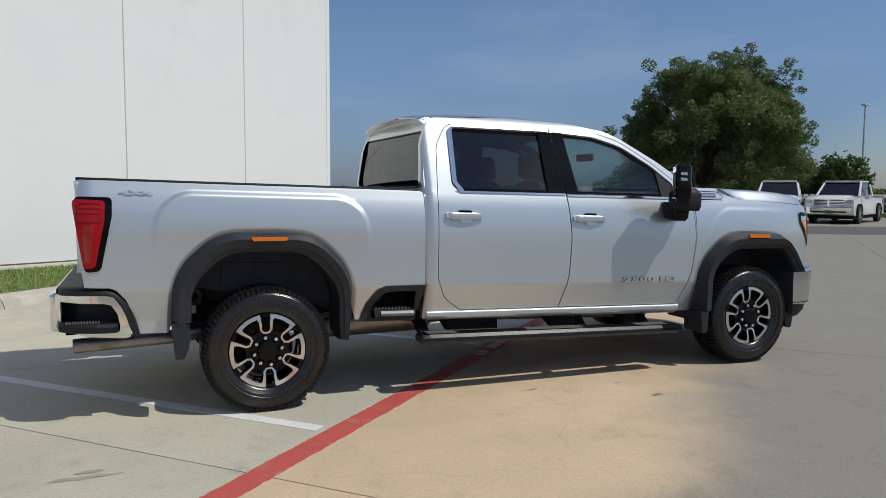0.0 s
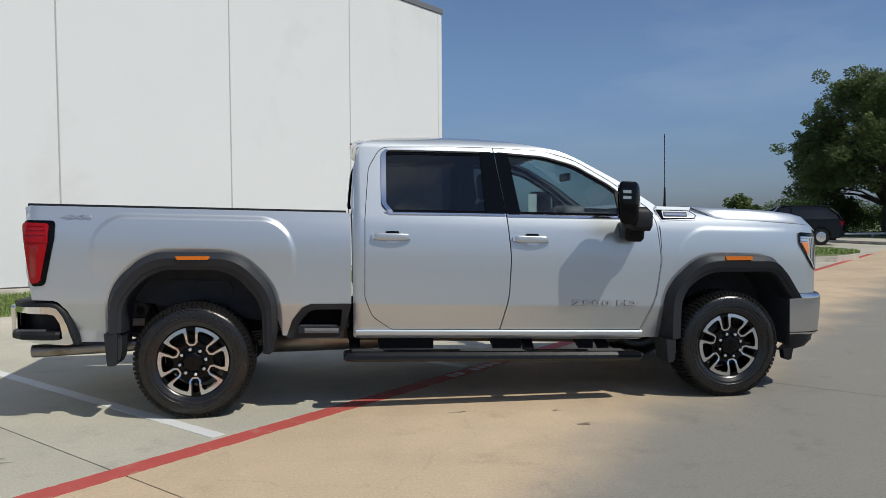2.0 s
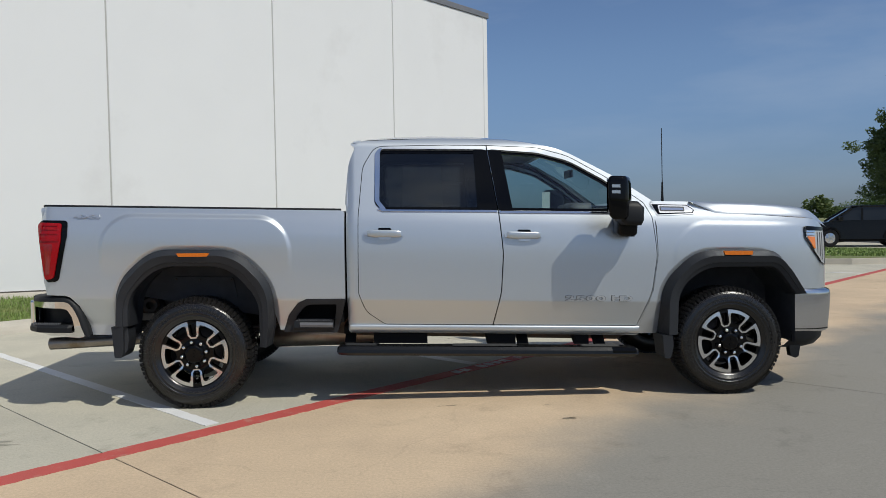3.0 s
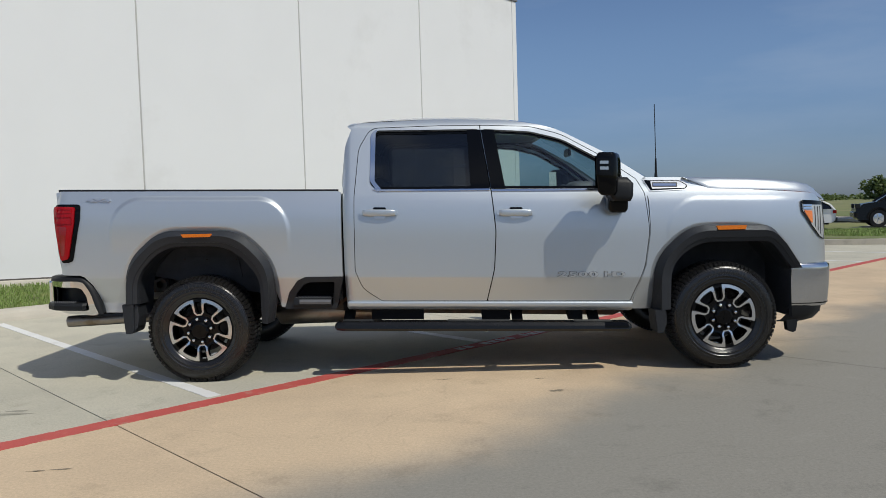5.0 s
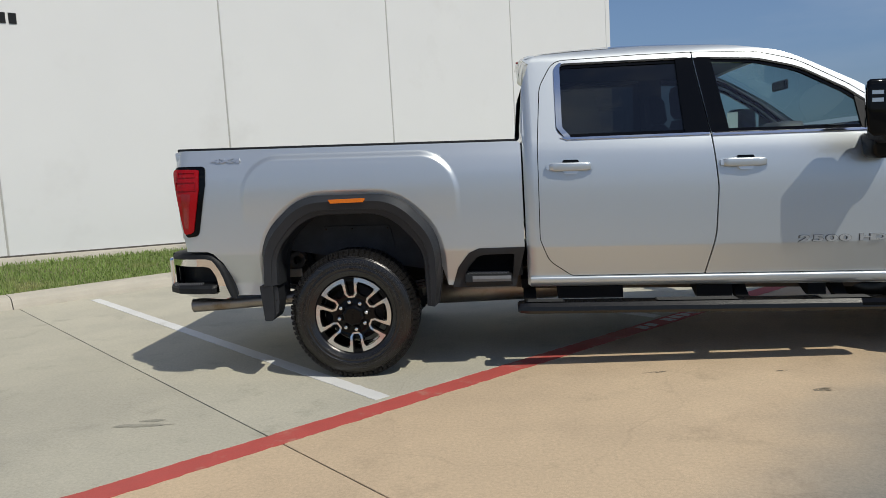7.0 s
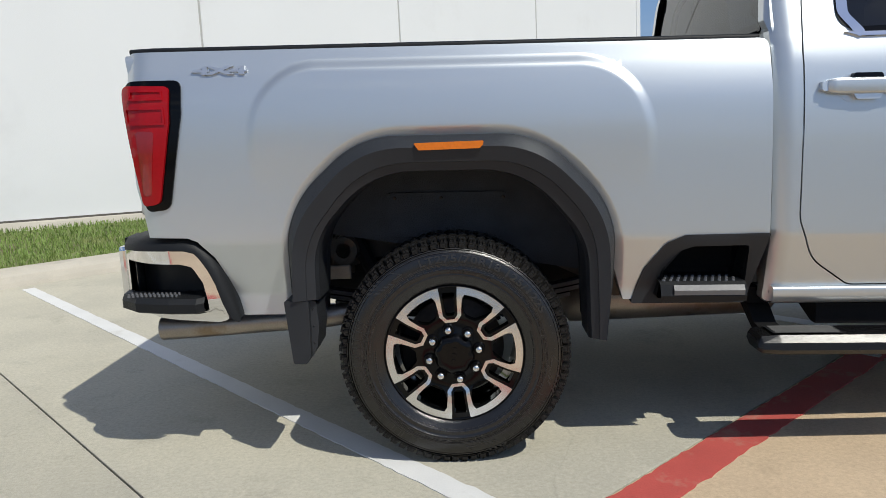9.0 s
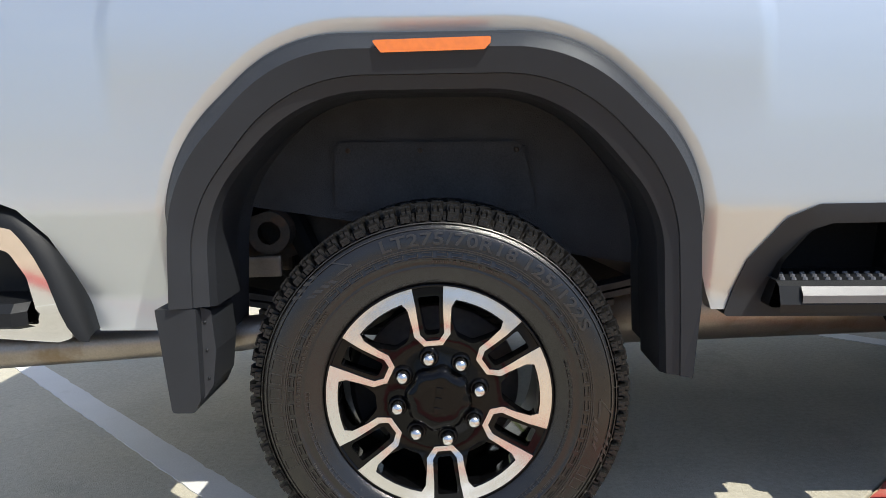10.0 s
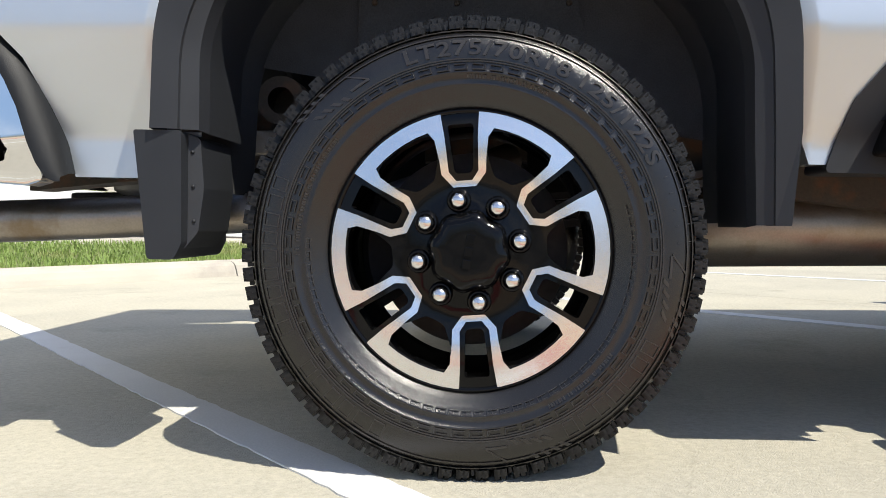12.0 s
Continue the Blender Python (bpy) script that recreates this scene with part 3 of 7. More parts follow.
# ---- trees ----
def leaf_cloud(rnd, blobs, count, size):
    """Small folded leaves scattered through uneven blobs, thicker towards their skins."""
    verts, faces = [], []
    weights = [b[3] * b[3] for b in blobs]
    for bx, by, bz, br, squash in rnd.choices(blobs, weights, k=count):
        while True:
            p = Vector((rnd.uniform(-1, 1), rnd.uniform(-1, 1), rnd.uniform(-1, 1)))
            if 0.25 < p.length < 1:
                break
        p = p.normalized() * (p.length ** 0.75) * br * rnd.uniform(0.85, 1.12)
        c = Vector((bx + p.x, by + p.y, bz + p.z * squash))
        a = Vector((rnd.gauss(0, 1), rnd.gauss(0, 1), rnd.gauss(0, 0.6))).normalized()
        b = a.cross(Vector((rnd.gauss(0, 1), rnd.gauss(0, 1), rnd.gauss(0, 1)))).normalized()
        s = size * rnd.uniform(0.6, 1.4)
        k = len(verts)
        verts += [c - a * s, c + b * s * 0.45 + a * 0.1 * s, c + a * s, c - b * s * 0.45]
        faces += [(k, k + 1, k + 2), (k, k + 2, k + 3)]
    return verts, faces


def tree(name, label, x, y, height, spread, seed, count, size, m, trunk_r, clear, lean=0.0, group=""):
    rnd = random.Random(seed)
    root = thing(name, label, "tree", at=pose(x, y, 0), group=group)
    bm = bmesh.new()
    fork = height * clear
    tube(bm, [(0, 0, -0.05), (0.03, 0, 0.25), (0.02, 0.05, fork * 0.6), (0.05, 0.0, fork)], [trunk_r * 1.6, trunk_r * 1.1, trunk_r * 0.95, trunk_r * 0.85], 10)
    # a broad uneven dome: limbs fan out, each ends in a tuft of leaf clumps
    blobs = []
    base, rz = height * 0.50, height * 0.50
    for i in range(230):
        a, e = i * 2.39996 + rnd.uniform(-0.25, 0.25), math.asin(rnd.uniform(-0.62, 0.97))
        k = (rnd.uniform(0.70, 0.95) if i % 4 else rnd.uniform(0.25, 0.6)) * (0.93 + 0.08 * math.sin(2 * a + 3 * e + seed) + 0.05 * math.sin(5 * a - 2 * e))
        q = Vector((math.cos(a) * math.cos(e) * spread * k + lean, math.sin(a) * math.cos(e) * spread * k, base + math.sin(e) * rz * k))
        q.z = max(q.z, fork * 1.15 + rnd.uniform(0, 0.4))
        big = spread * rnd.uniform(0.11, 0.19)
        blobs.append((q.x, q.y, q.z, big, rnd.uniform(0.6, 0.85)))
        if i % 4:
            for _ in range(2):
                o = Vector((q.x - lean, q.y, q.z - base)).normalized() * big * rnd.uniform(0.4, 1.1) + Vector((rnd.gauss(0, 1), rnd.gauss(0, 1), rnd.gauss(0, 0.7))) * big * 0.5
                blobs.append((q.x + o.x, q.y + o.y, max(q.z + o.z, fork * 1.1), big * rnd.uniform(0.25, 0.5), rnd.uniform(0.7, 1.0)))
        if i % 3 == 0:
            mid = Vector((q.x * 0.4, q.y * 0.4, fork + (q.z - fork) * 0.55))
            tube(bm, [(0.04, 0, fork * 0.8), mid, q], [trunk_r * 0.34, trunk_r * 0.16, trunk_r * 0.05], 6)
            for _ in range(2):
                g = q + Vector((rnd.gauss(0, 1), rnd.gauss(0, 1), rnd.gauss(0.0, 0.6))) * spread * 0.07
                tube(bm, [mid.lerp(q, 0.7), g], [trunk_r * 0.10, trunk_r * 0.03], 4)
    part("trunk", bm, M_BARK, root, "grey-brown forked trunk", True)
    v, f = leaf_cloud(rnd, blobs, count, size)
    part("crown", raw("crown", v, f, m), m, root, "uneven dark green crown")
    return root


tree("oak_tree", "broad dark green live oak beside the parking lot", 30.58, 31.48, 9.6, 5.6, 5, 160000, 0.085, M_LEAF, 0.34, 0.22, 0.6)
tree("young_tree", "small feathery green tree behind a parked pickup", 41.1, 30.8, 3.9, 1.8, 8, 9000, 0.10, M_LEAF2, 0.10, 0.15)
for i, (x, y, h, w) in enumerate([(30.5, 35.1, 2.7, 2.1), (32.0, 40.0, 3.1, 3.0), (35.5, 37.0, 3.5, 3.2), (38.5, 34.5, 3.3, 3.0), (41.5, 32.5, 3.0, 2.8), (46.0, 36.0, 3.2, 3.0)]):
    rnd = random.Random(60 + i)
    root = thing("shrub", "dense rounded green shrub in a hedge row", "shrub", at=pose(x, y, 0), group="hedge shrubs")
    blobs = [(rnd.gauss(0, w * 0.35), rnd.gauss(0, w * 0.35), h * rnd.uniform(0.2, 0.75), w * rnd.uniform(0.25, 0.45), 0.8) for _ in range(12)]
    v, f = leaf_cloud(rnd, blobs, 14000, 0.075)
    part("crown", raw("crown", v, f, M_LEAF2), M_LEAF2, root)
    bm = bmesh.new()
    for _ in range(5):
        a = rnd.uniform(0, math.tau)
        tube(bm, [(0, 0, -0.1), (math.cos(a) * w * 0.3, math.sin(a) * w * 0.3, h * 0.55)], [0.05, 0.02], 5)
    part("stem", bm, M_BARK, root)

# far woods along the horizon
rnd = random.Random(3)
blobs = []
for i in range(420):
    a = radians(15 + 75 * i / 420 + rnd.uniform(-0.3, 0.3))
    r = rnd.uniform(330, 420)
    blobs.append((r * math.cos(a), r * math.sin(a), rnd.uniform(-0.5, 1.2), rnd.uniform(1.6, 3.2), 0.7))
blobs += [(170 + rnd.gauss(0, 2.5), 290 + rnd.gauss(0, 2.5), rnd.uniform(2, 7), rnd.uniform(2.0, 3.5), 0.9) for _ in range(10)]
v, f = leaf_cloud(rnd, blobs, 26000, 0.9)
tagged(new("far_woods", raw("far_woods", v, f, M_LEAF)), "hazy line of far green trees on the horizon", "woods", kind="stuff")
for x, y, h in ((48.0, 35.0, 7.6), (95.0, 62.0, 10.0)):
    bm = bmesh.new()
    tube(bm, [(x, y, 0), (x, y, h)], [0.10, 0.06], 8)
    box(bm, x - 0.25, x + 0.25, y - 0.15, y + 0.15, h, h + 0.12, 0.02)
    thing("light_pole", "slim pale metal light pole", "pole", bm, M_POLE)
bm = bmesh.new()
for s in (-1.4, 1.4):
    tube(bm, [(205 + s, 358, 0), (205 + s, 358, 10)], 0.16, 6)
for z, w in ((9.2, 3.6), (7.6, 3.0)):
    tube(bm, [(205 - w, 358, z), (205 + w, 358, z)], 0.16, 6)
thing("power_pylon", "far H-shaped wooden power line pylon", "pylon", bm, M_BARK)
tree("field_tree", "small lone green tree far out in the field", 84.8, 136.7, 3.0, 1.6, 12, 3200, 0.20, M_LEAF, 0.15, 0.15)


# ---- parked vehicles in the distance ----
def parked(name, label, paint, m, prof, roof, length, width, wheel_r, axles, grille=False, pickup=False):
    """A parked vehicle: body and cabin lofted across the width from side outlines, with wheels, windows and lamps."""
    root = thing(name, label, "car", at=m)

    def across(outline, w0, w1, z0, z1, inset=0.06):
        rows = []
        for s, k in ((-1, 0.0), (-1, 0.15), (-1, 1), (1, 1), (1, 0.15), (1, 0.0)):
            row = []
            for x, z in outline:
                f = (z - z0) / (z1 - z0)
                w = (w0 + (w1 - w0) * f) / 2 - (inset if k == 0.0 else 0.0)
                row.append((x, s * (w - (0.06 if k == 1 else 0)) , z + (0.0 if k == 0 else 0.0)))
            rows.append(row)
        order = [rows[0], rows[1], rows[4], rows[5]]
        bm = loft(bmesh.new(), order, True, True)
        bmesh.ops.recalc_face_normals(bm, faces=bm.faces)
        return bm
    part("body", across(prof, width, width * 0.97, 0.3, 1.1), paint, root)
    part("cabin", across(roof, width * 0.92, width * 0.74, 0.95, 1.8), M_CARGLASS, root, "dark glazed cabin")
    zt = max(z for x, z in roof)
    xs = [x for x, z in roof if z > zt - 0.12]
    bm = box(bmesh.new(), min(xs) - 0.05, max(xs) + 0.05, -width * 0.36, width * 0.36, zt - 0.03, zt + 0.05, 0.03)
    part("roof", bm, paint, root)
    for i in range(len(roof) - 1):
        (xa, za), (xb, zb) = roof[i], roof[i + 1]
        if za < zt - 0.2 or zb < zt - 0.2:
            for s in (-1, 1):
                wa, wb = (width * (0.92 - 0.18 * (z - 0.95) / 0.85) / 2 for z in (za, zb))
                bm = tube(bmesh.new(), [(xa, s * wa, za), (xb, s * wb, zb)], 0.05, 6)
                part("pillar", bm, paint, root)
    for s in (-1, 1):
        bm = box(bmesh.new(), -0.06, 0.02, s * width * 0.41 - 0.012, s * width * 0.41 + 0.012, 1.05, zt - 0.05)
        part("pillar", bm, paint, root)
    for ax in axles:
        for s in (-1, 1):
            w = part("wheel", lathe(bmesh.new(), [(wheel_r * 0.6, -0.11), (wheel_r * 0.95, -0.11), (wheel_r, -0.07), (wheel_r, 0.07), (wheel_r * 0.95, 0.11), (wheel_r * 0.6, 0.11)], 28), M_TREAD, root)
            w.location = (ax, s * (width / 2 - 0.10), wheel_r)
            bm = lathe(bmesh.new(), [(0.02, s * 0.10), (wheel_r * 0.2, s * 0.10), (wheel_r * 0.62, s * 0.085)], 20)
            for k in range(5):
                box(bm, wheel_r * 0.15, wheel_r * 0.6, -0.03, 0.03, -0.012, 0.012, 0.004, Matrix.Translation((0, s * 0.10, 0)) @ Matrix.Rotation(k * math.tau / 5, 4, "Y") @ Matrix.Rotation(math.pi / 2, 4, "X"))
            part("rim", bm, M_MACHINED, w)
            bm = lathe(bmesh.new(), [(wheel_r + 0.02, -0.13), (wheel_r + 0.09, -0.13), (wheel_r + 0.09, 0.13), (wheel_r + 0.02, 0.13)], 20, a0=0, a1=math.pi)
            arch = part("wheel_arch", bm, M_DARK, root)
            arch.location = (ax, s * (width / 2 - 0.12), wheel_r)
    front, rear = max(x for x, z in prof), min(x for x, z in prof)
    up = 0.10 if grille else 0.0
    if grille:
        rows = []
        for x, z in ((1.25, 1.235), (1.7, 1.275), (2.3, 1.265), (2.62, 1.215), (2.80, 1.13), (2.90, 1.04)):
            rows.append([(x, width * f, z - 0.35 * max(0.0, abs(f) - 0.26) ** 1.0 * (1 if abs(f) < 0.4 else 2.2)) for f in (-0.43, -0.36, -0.27, -0.1, 0.1, 0.27, 0.36, 0.43)])
        part("hood", loft(bmesh.new(), rows), paint, root, "raised hood", True)
        part("lower_intake", box(bmesh.new(), front + 0.03, front + 0.068, -width * 0.36, width * 0.36, 0.50, 0.57, 0.01), M_BLACKPLASTIC, root)
    for s in (-1, 1):
        part("headlight", box(bmesh.new(), front - 0.22, front + 0.012, s * width * 0.40 - 0.14, s * width * 0.40 + 0.14, 0.80 + up, 0.98 + up * 0.8, 0.03), M_LAMP if pickup else M_CARGLASS, root)
        part("tail_light", box(bmesh.new(), rear - 0.012, rear + 0.15, s * width * 0.40 - 0.13, s * width * 0.40 + 0.13, 0.85, 1.05, 0.03), M_RED, root)
        part("mirror", box(bmesh.new(), front - length * 0.30 - 0.1, front - length * 0.30 + 0.1, s * (width / 2 + 0.12) - 0.11, s * (width / 2 + 0.12) + 0.11, 1.08, 1.28, 0.04), paint, root)
    part("bumper", box(bmesh.new(), front - 0.15, front + 0.06, -width * 0.47, width * 0.47, 0.42, 0.66 + up, 0.05), M_CHROME if grille else paint, root)
    part("rear_bumper", box(bmesh.new(), rear - 0.05, rear + 0.1, -width * 0.46, width * 0.46, 0.42, 0.62, 0.05), M_BLACKPLASTIC, root)
    part("sill", box(bmesh.new(), rear + 0.3, front - 0.3, -width * 0.46, width * 0.46, 0.22, 0.42, 0.03), M_DARK, root)
    if grille:
        gp = part("grille", box(bmesh.new(), front - 0.05, front + 0.02, -width * 0.30, width * 0.30, 0.78, 1.08, 0.03), M_TRIM, root)
        for z in (0.80, 0.865, 0.93, 0.995, 1.06):
            part("bar", box(bmesh.new(), front, front + 0.035, -width * 0.30, width * 0.30, z - 0.015, z + 0.015, 0.005), M_CHROME, gp)
        part("bar", box(bmesh.new(), front, front + 0.04, -0.04, 0.04, 0.78, 1.08, 0.005), M_CHROME, gp)
        part("number_plate", box(bmesh.new(), front + 0.05, front + 0.075, -0.15, 0.15, 0.46, 0.60, 0.005), M_TRIM, root, "blank grey plate")
    return root


PICKUP_BODY = [(-2.9, 0.45), (-2.95, 1.20), (-0.85, 1.20), (-0.8, 1.22), (1.30, 1.24), (2.45, 1.20), (2.78, 1.13), (2.9, 0.98), (2.9, 0.5), (2.6, 0.38), (-2.7, 0.38)]
PICKUP_CAB = [(-0.95, 1.1), (-0.85, 1.75), (-0.6, 1.86), (0.5, 1.86), (0.75, 1.81), (1.50, 1.22)]
SUV_BODY = [(-2.25, 0.45), (-2.3, 0.95), (-2.2, 1.12), (1.0, 1.10), (1.9, 0.98), (2.22, 0.80), (2.25, 0.45), (2.1, 0.32), (-2.1, 0.32)]
SUV_CAB = [(-2.24, 1.05), (-2.05, 1.36), (-1.72, 1.58), (-1.35, 1.66), (0.1, 1.67), (0.4, 1.61), (1.35, 1.05)]
parked("parked_pickup", "white full-size pickup parked nose out, chrome grille", M_WHITECAR, pose(27.3, 22.4, 0, 0, 0, 222), PICKUP_BODY, PICKUP_CAB, 5.8, 2.02, 0.40, (-1.95, 1.75), True, True)
parked("parked_pickup", "white pickup parked side on beyond the rail", M_WHITECAR, pose(40.6, 24.2, 0, 0, 0, 160), PICKUP_BODY, PICKUP_CAB, 5.8, 2.02, 0.40, (-1.95, 1.75), True, True)
parked("parked_pickup", "white pickup parked nose out beside another, chrome grille", M_WHITECAR, pose(29.6, 20.7, 0, 0, 0, 207), PICKUP_BODY, PICKUP_CAB, 5.8, 2.02, 0.40, (-1.95, 1.75), True, True)
parked("parked_suv", "glossy black sport utility vehicle parked by the road", M_BLACKCAR, pose(20.7, 25.3, 0, 0, 0, 157) @ Matrix.Diagonal((0.9, 1, 1.0, 1)), SUV_BODY, SUV_CAB, 4.5, 1.9, 0.37, (-1.32, 1.32))
parked("parked_hatchback", "low white hatchback parked ahead of a black vehicle", M_WHITECAR, pose(16.3, 27.15, 0, 0, 0, 157) @ Matrix.Diagonal((0.9, 1, 0.72, 1)), SUV_BODY, SUV_CAB, 4.5, 1.9, 0.36, (-1.35, 1.35))


# ---- the silver pickup: x forward from the rear axle, y inward from the near side ----
from mathutils.geometry import delaunay_2d_cdt

RAKE = 0.028        # the body sits nose-down
MID = 1.03          # the centre plane
FX = 4.037          # the front axle
truck = thing("pickup_truck", "silver crew-cab pickup truck parked across a stall", "pickup truck")


def ease(a, b, v):
    t = max(0.0, min(1.0, (v - a) / (b - a)))
    return t * t * (3 - 2 * t)


def table(points, v):
    """Smooth interpolation through a few points (Catmull-Rom on the ordinate)."""
    if v <= points[0][0]:
        return points[0][1]
    for i in range(len(points) - 1):
        (a, fa), (b, fb) = points[i], points[i + 1]
        if v <= b:
            t = (v - a) / (b - a)
            pa = points[i - 1] if i else points[i]
            pb = points[i + 2] if i + 2 < len(points) else points[i + 1]
            ma = (fb - pa[1]) / (b - pa[0]) * (b - a)
            mb = (pb[1] - fa) / (pb[0] - a) * (b - a)
            return (2 * t**3 - 3 * t**2 + 1) * fa + (t**3 - 2 * t**2 + t) * ma + (3 * t**2 - 2 * t**3) * fb + (t**3 - t**2) * mb
    return points[-1][1]


SECTION = [(0.48, 0.138), (0.56, 0.110), (0.64, 0.0840), (0.72, 0.0600), (0.78, 0.0412), (0.808, 0.0325), (0.816, 0.0312), (0.86, 0.0302), (1.0, 0.028), (1.15, 0.028), (1.26, 0.034), (1.36, 0.049), (1.43, 0.070), (1.47, 0.086)]


INSET = 0.026       # the sheet metal lies this far inside the flares


def rbox(x, z, cx, cz, hx, hz, r):
    """Signed distance to a rounded box."""
    qx, qz = abs(x - cx) - hx + r, abs(z - cz) - hz + r
    return math.hypot(max(qx, 0), max(qz, 0)) + min(max(qx, qz), 0) - r


def lip_band(x, z, line):
    """The chamfered band pressed into the sheet round a wheel opening."""
    best = 9.0
    for (ax, az), (bx, bz) in zip(line, line[1:]):
        ux, uz = bx - ax, bz - az
        k = max(0.0, min(1.0, ((x - ax) * ux + (z - az) * uz) / (ux * ux + uz * uz)))
        best = min(best, math.hypot(x - ax - ux * k, z - az - uz * k))
    e = 0.048 - best
    if e <= 0 or inside((x, z), line):
        return 0.0 if e <= 0 and not inside((x, z), line) else 0.0175
    return 0.38 * (e * e / 0.008 if e < 0.004 else e - 0.002)


def skin(x, z):
    """How far the near body side lies inward at x along and z up (before the rake)."""
    if z <= 1.47:
        y = INSET + table(SECTION, z if x > 1.1335 else max(z, 0.615))
    else:
        y = INSET + 0.086 + (z - 1.47) * 0.345 + max(0, z - 1.94) ** 2 * 6
    if x < 1.1335 and z < 1.455:
        b = 1 - ease(-0.040, 0.0, rbox(x, z, 0.03, 0.72, 0.71, 0.69, 0.26))
        y -= 0.010 * b * ease(0.95, 1.22, z)
        y += 0.012 * ease(1.25, 1.42, z) * (1 - b)
        y += lip_band(x, z, R_LINE)
        if x < -1.0:
            y += (0.14 - math.sqrt(max(0, 0.14**2 - (x + 1.0) ** 2))) * 0.8
    elif x < 1.205:
        # the cab turns in towards the bed
        y += 0.040 * ((1.205 - x) / 0.075) ** 2
    elif x > 3.4:
        b = 1 - ease(-0.040, 0.0, rbox(x, z, 4.6, 0.70, 0.98, 0.71, 0.28))
        y -= 0.004 * b * ease(0.9, 1.2, z) * (1 - ease(4.45, 4.7, x))
        y += lip_band(x, z, F_LINE)
        y += 0.20 * max(0, x - 4.15) ** 2
        if x > 4.72:
            y += 2.2 * (x - 4.72) ** 2
    return y


def tall(z):
    """The body's upper part stands a little taller than its drawn heights."""
    return z + 0.055 * max(0.0, min(z, 1.47) - 0.80)


def put(x, y, z, side=0):
    """A body point: mirrored for the far side, and raked."""
    return (x, y if side == 0 else 2 * MID - y, tall(z) - RAKE * x)


def rounded(corners, n=6):
    """A closed outline from (x, z, radius) corners."""
    out = []
    k = len(corners)
    for i in range(k):
        x, z, r = corners[i]
        p = Vector((x, z))
        a, b = Vector(corners[i - 1][:2]) - p, Vector(corners[(i + 1) % k][:2]) - p
        if r <= 0:
            out.append((x, z))
            continue
        la, lb = a.length, b.length
        ang = a.angle(b)
        t = min(r / math.tan(ang / 2), la * 0.49, lb * 0.49)
        p0, p1 = p + a / la * t, p + b / lb * t
        for j in range(n + 1):
            f = j / n
            q = p0.lerp(p, f).lerp(p.lerp(p1, f), f)
            out.append((q.x, q.y))
    return out


def spread(loop, step):
    """Adds points so that no edge of the loop is longer than step."""
    out = []
    for i in range(len(loop)):
        a, b = Vector(loop[i]), Vector(loop[(i + 1) % len(loop)])
        k = max(1, math.ceil((b - a).length / step))
        out += [tuple(a.lerp(b, j / k)) for j in range(k)]
    return out


def offset(loop, d):
    """The closed loop moved outward by d (inward: minus)."""
    n = len(loop)
    area = sum(loop[i - 1][0] * loop[i][1] - loop[i][0] * loop[i - 1][1] for i in range(n))
    k = 1 if area > 0 else -1
    out = []
    for i in range(n):
        p, a, b = Vector(loop[i]), Vector(loop[i - 1]), Vector(loop[(i + 1) % n])
        e0, e1 = p - a, b - p
        if e0.length < 1e-7 or e1.length < 1e-7:
            out.append(tuple(p))
            continue
        n0 = Vector((e0.y, -e0.x)).normalized() * k
        n1 = Vector((e1.y, -e1.x)).normalized() * k
        m = (n0 + n1)
        m = m.normalized() if m.length > 1e-6 else n0
        out.append(tuple(p + m * d / max(0.45, m.dot(n0))))
    return out


def inside(p, loop):
    c = False
    for i in range(len(loop)):
        (xa, za), (xb, zb) = loop[i - 1], loop[i]
        if (za > p[1]) != (zb > p[1]) and p[0] < (xb - xa) * (p[1] - za) / (zb - za) + xa:
            c = not c
    return c


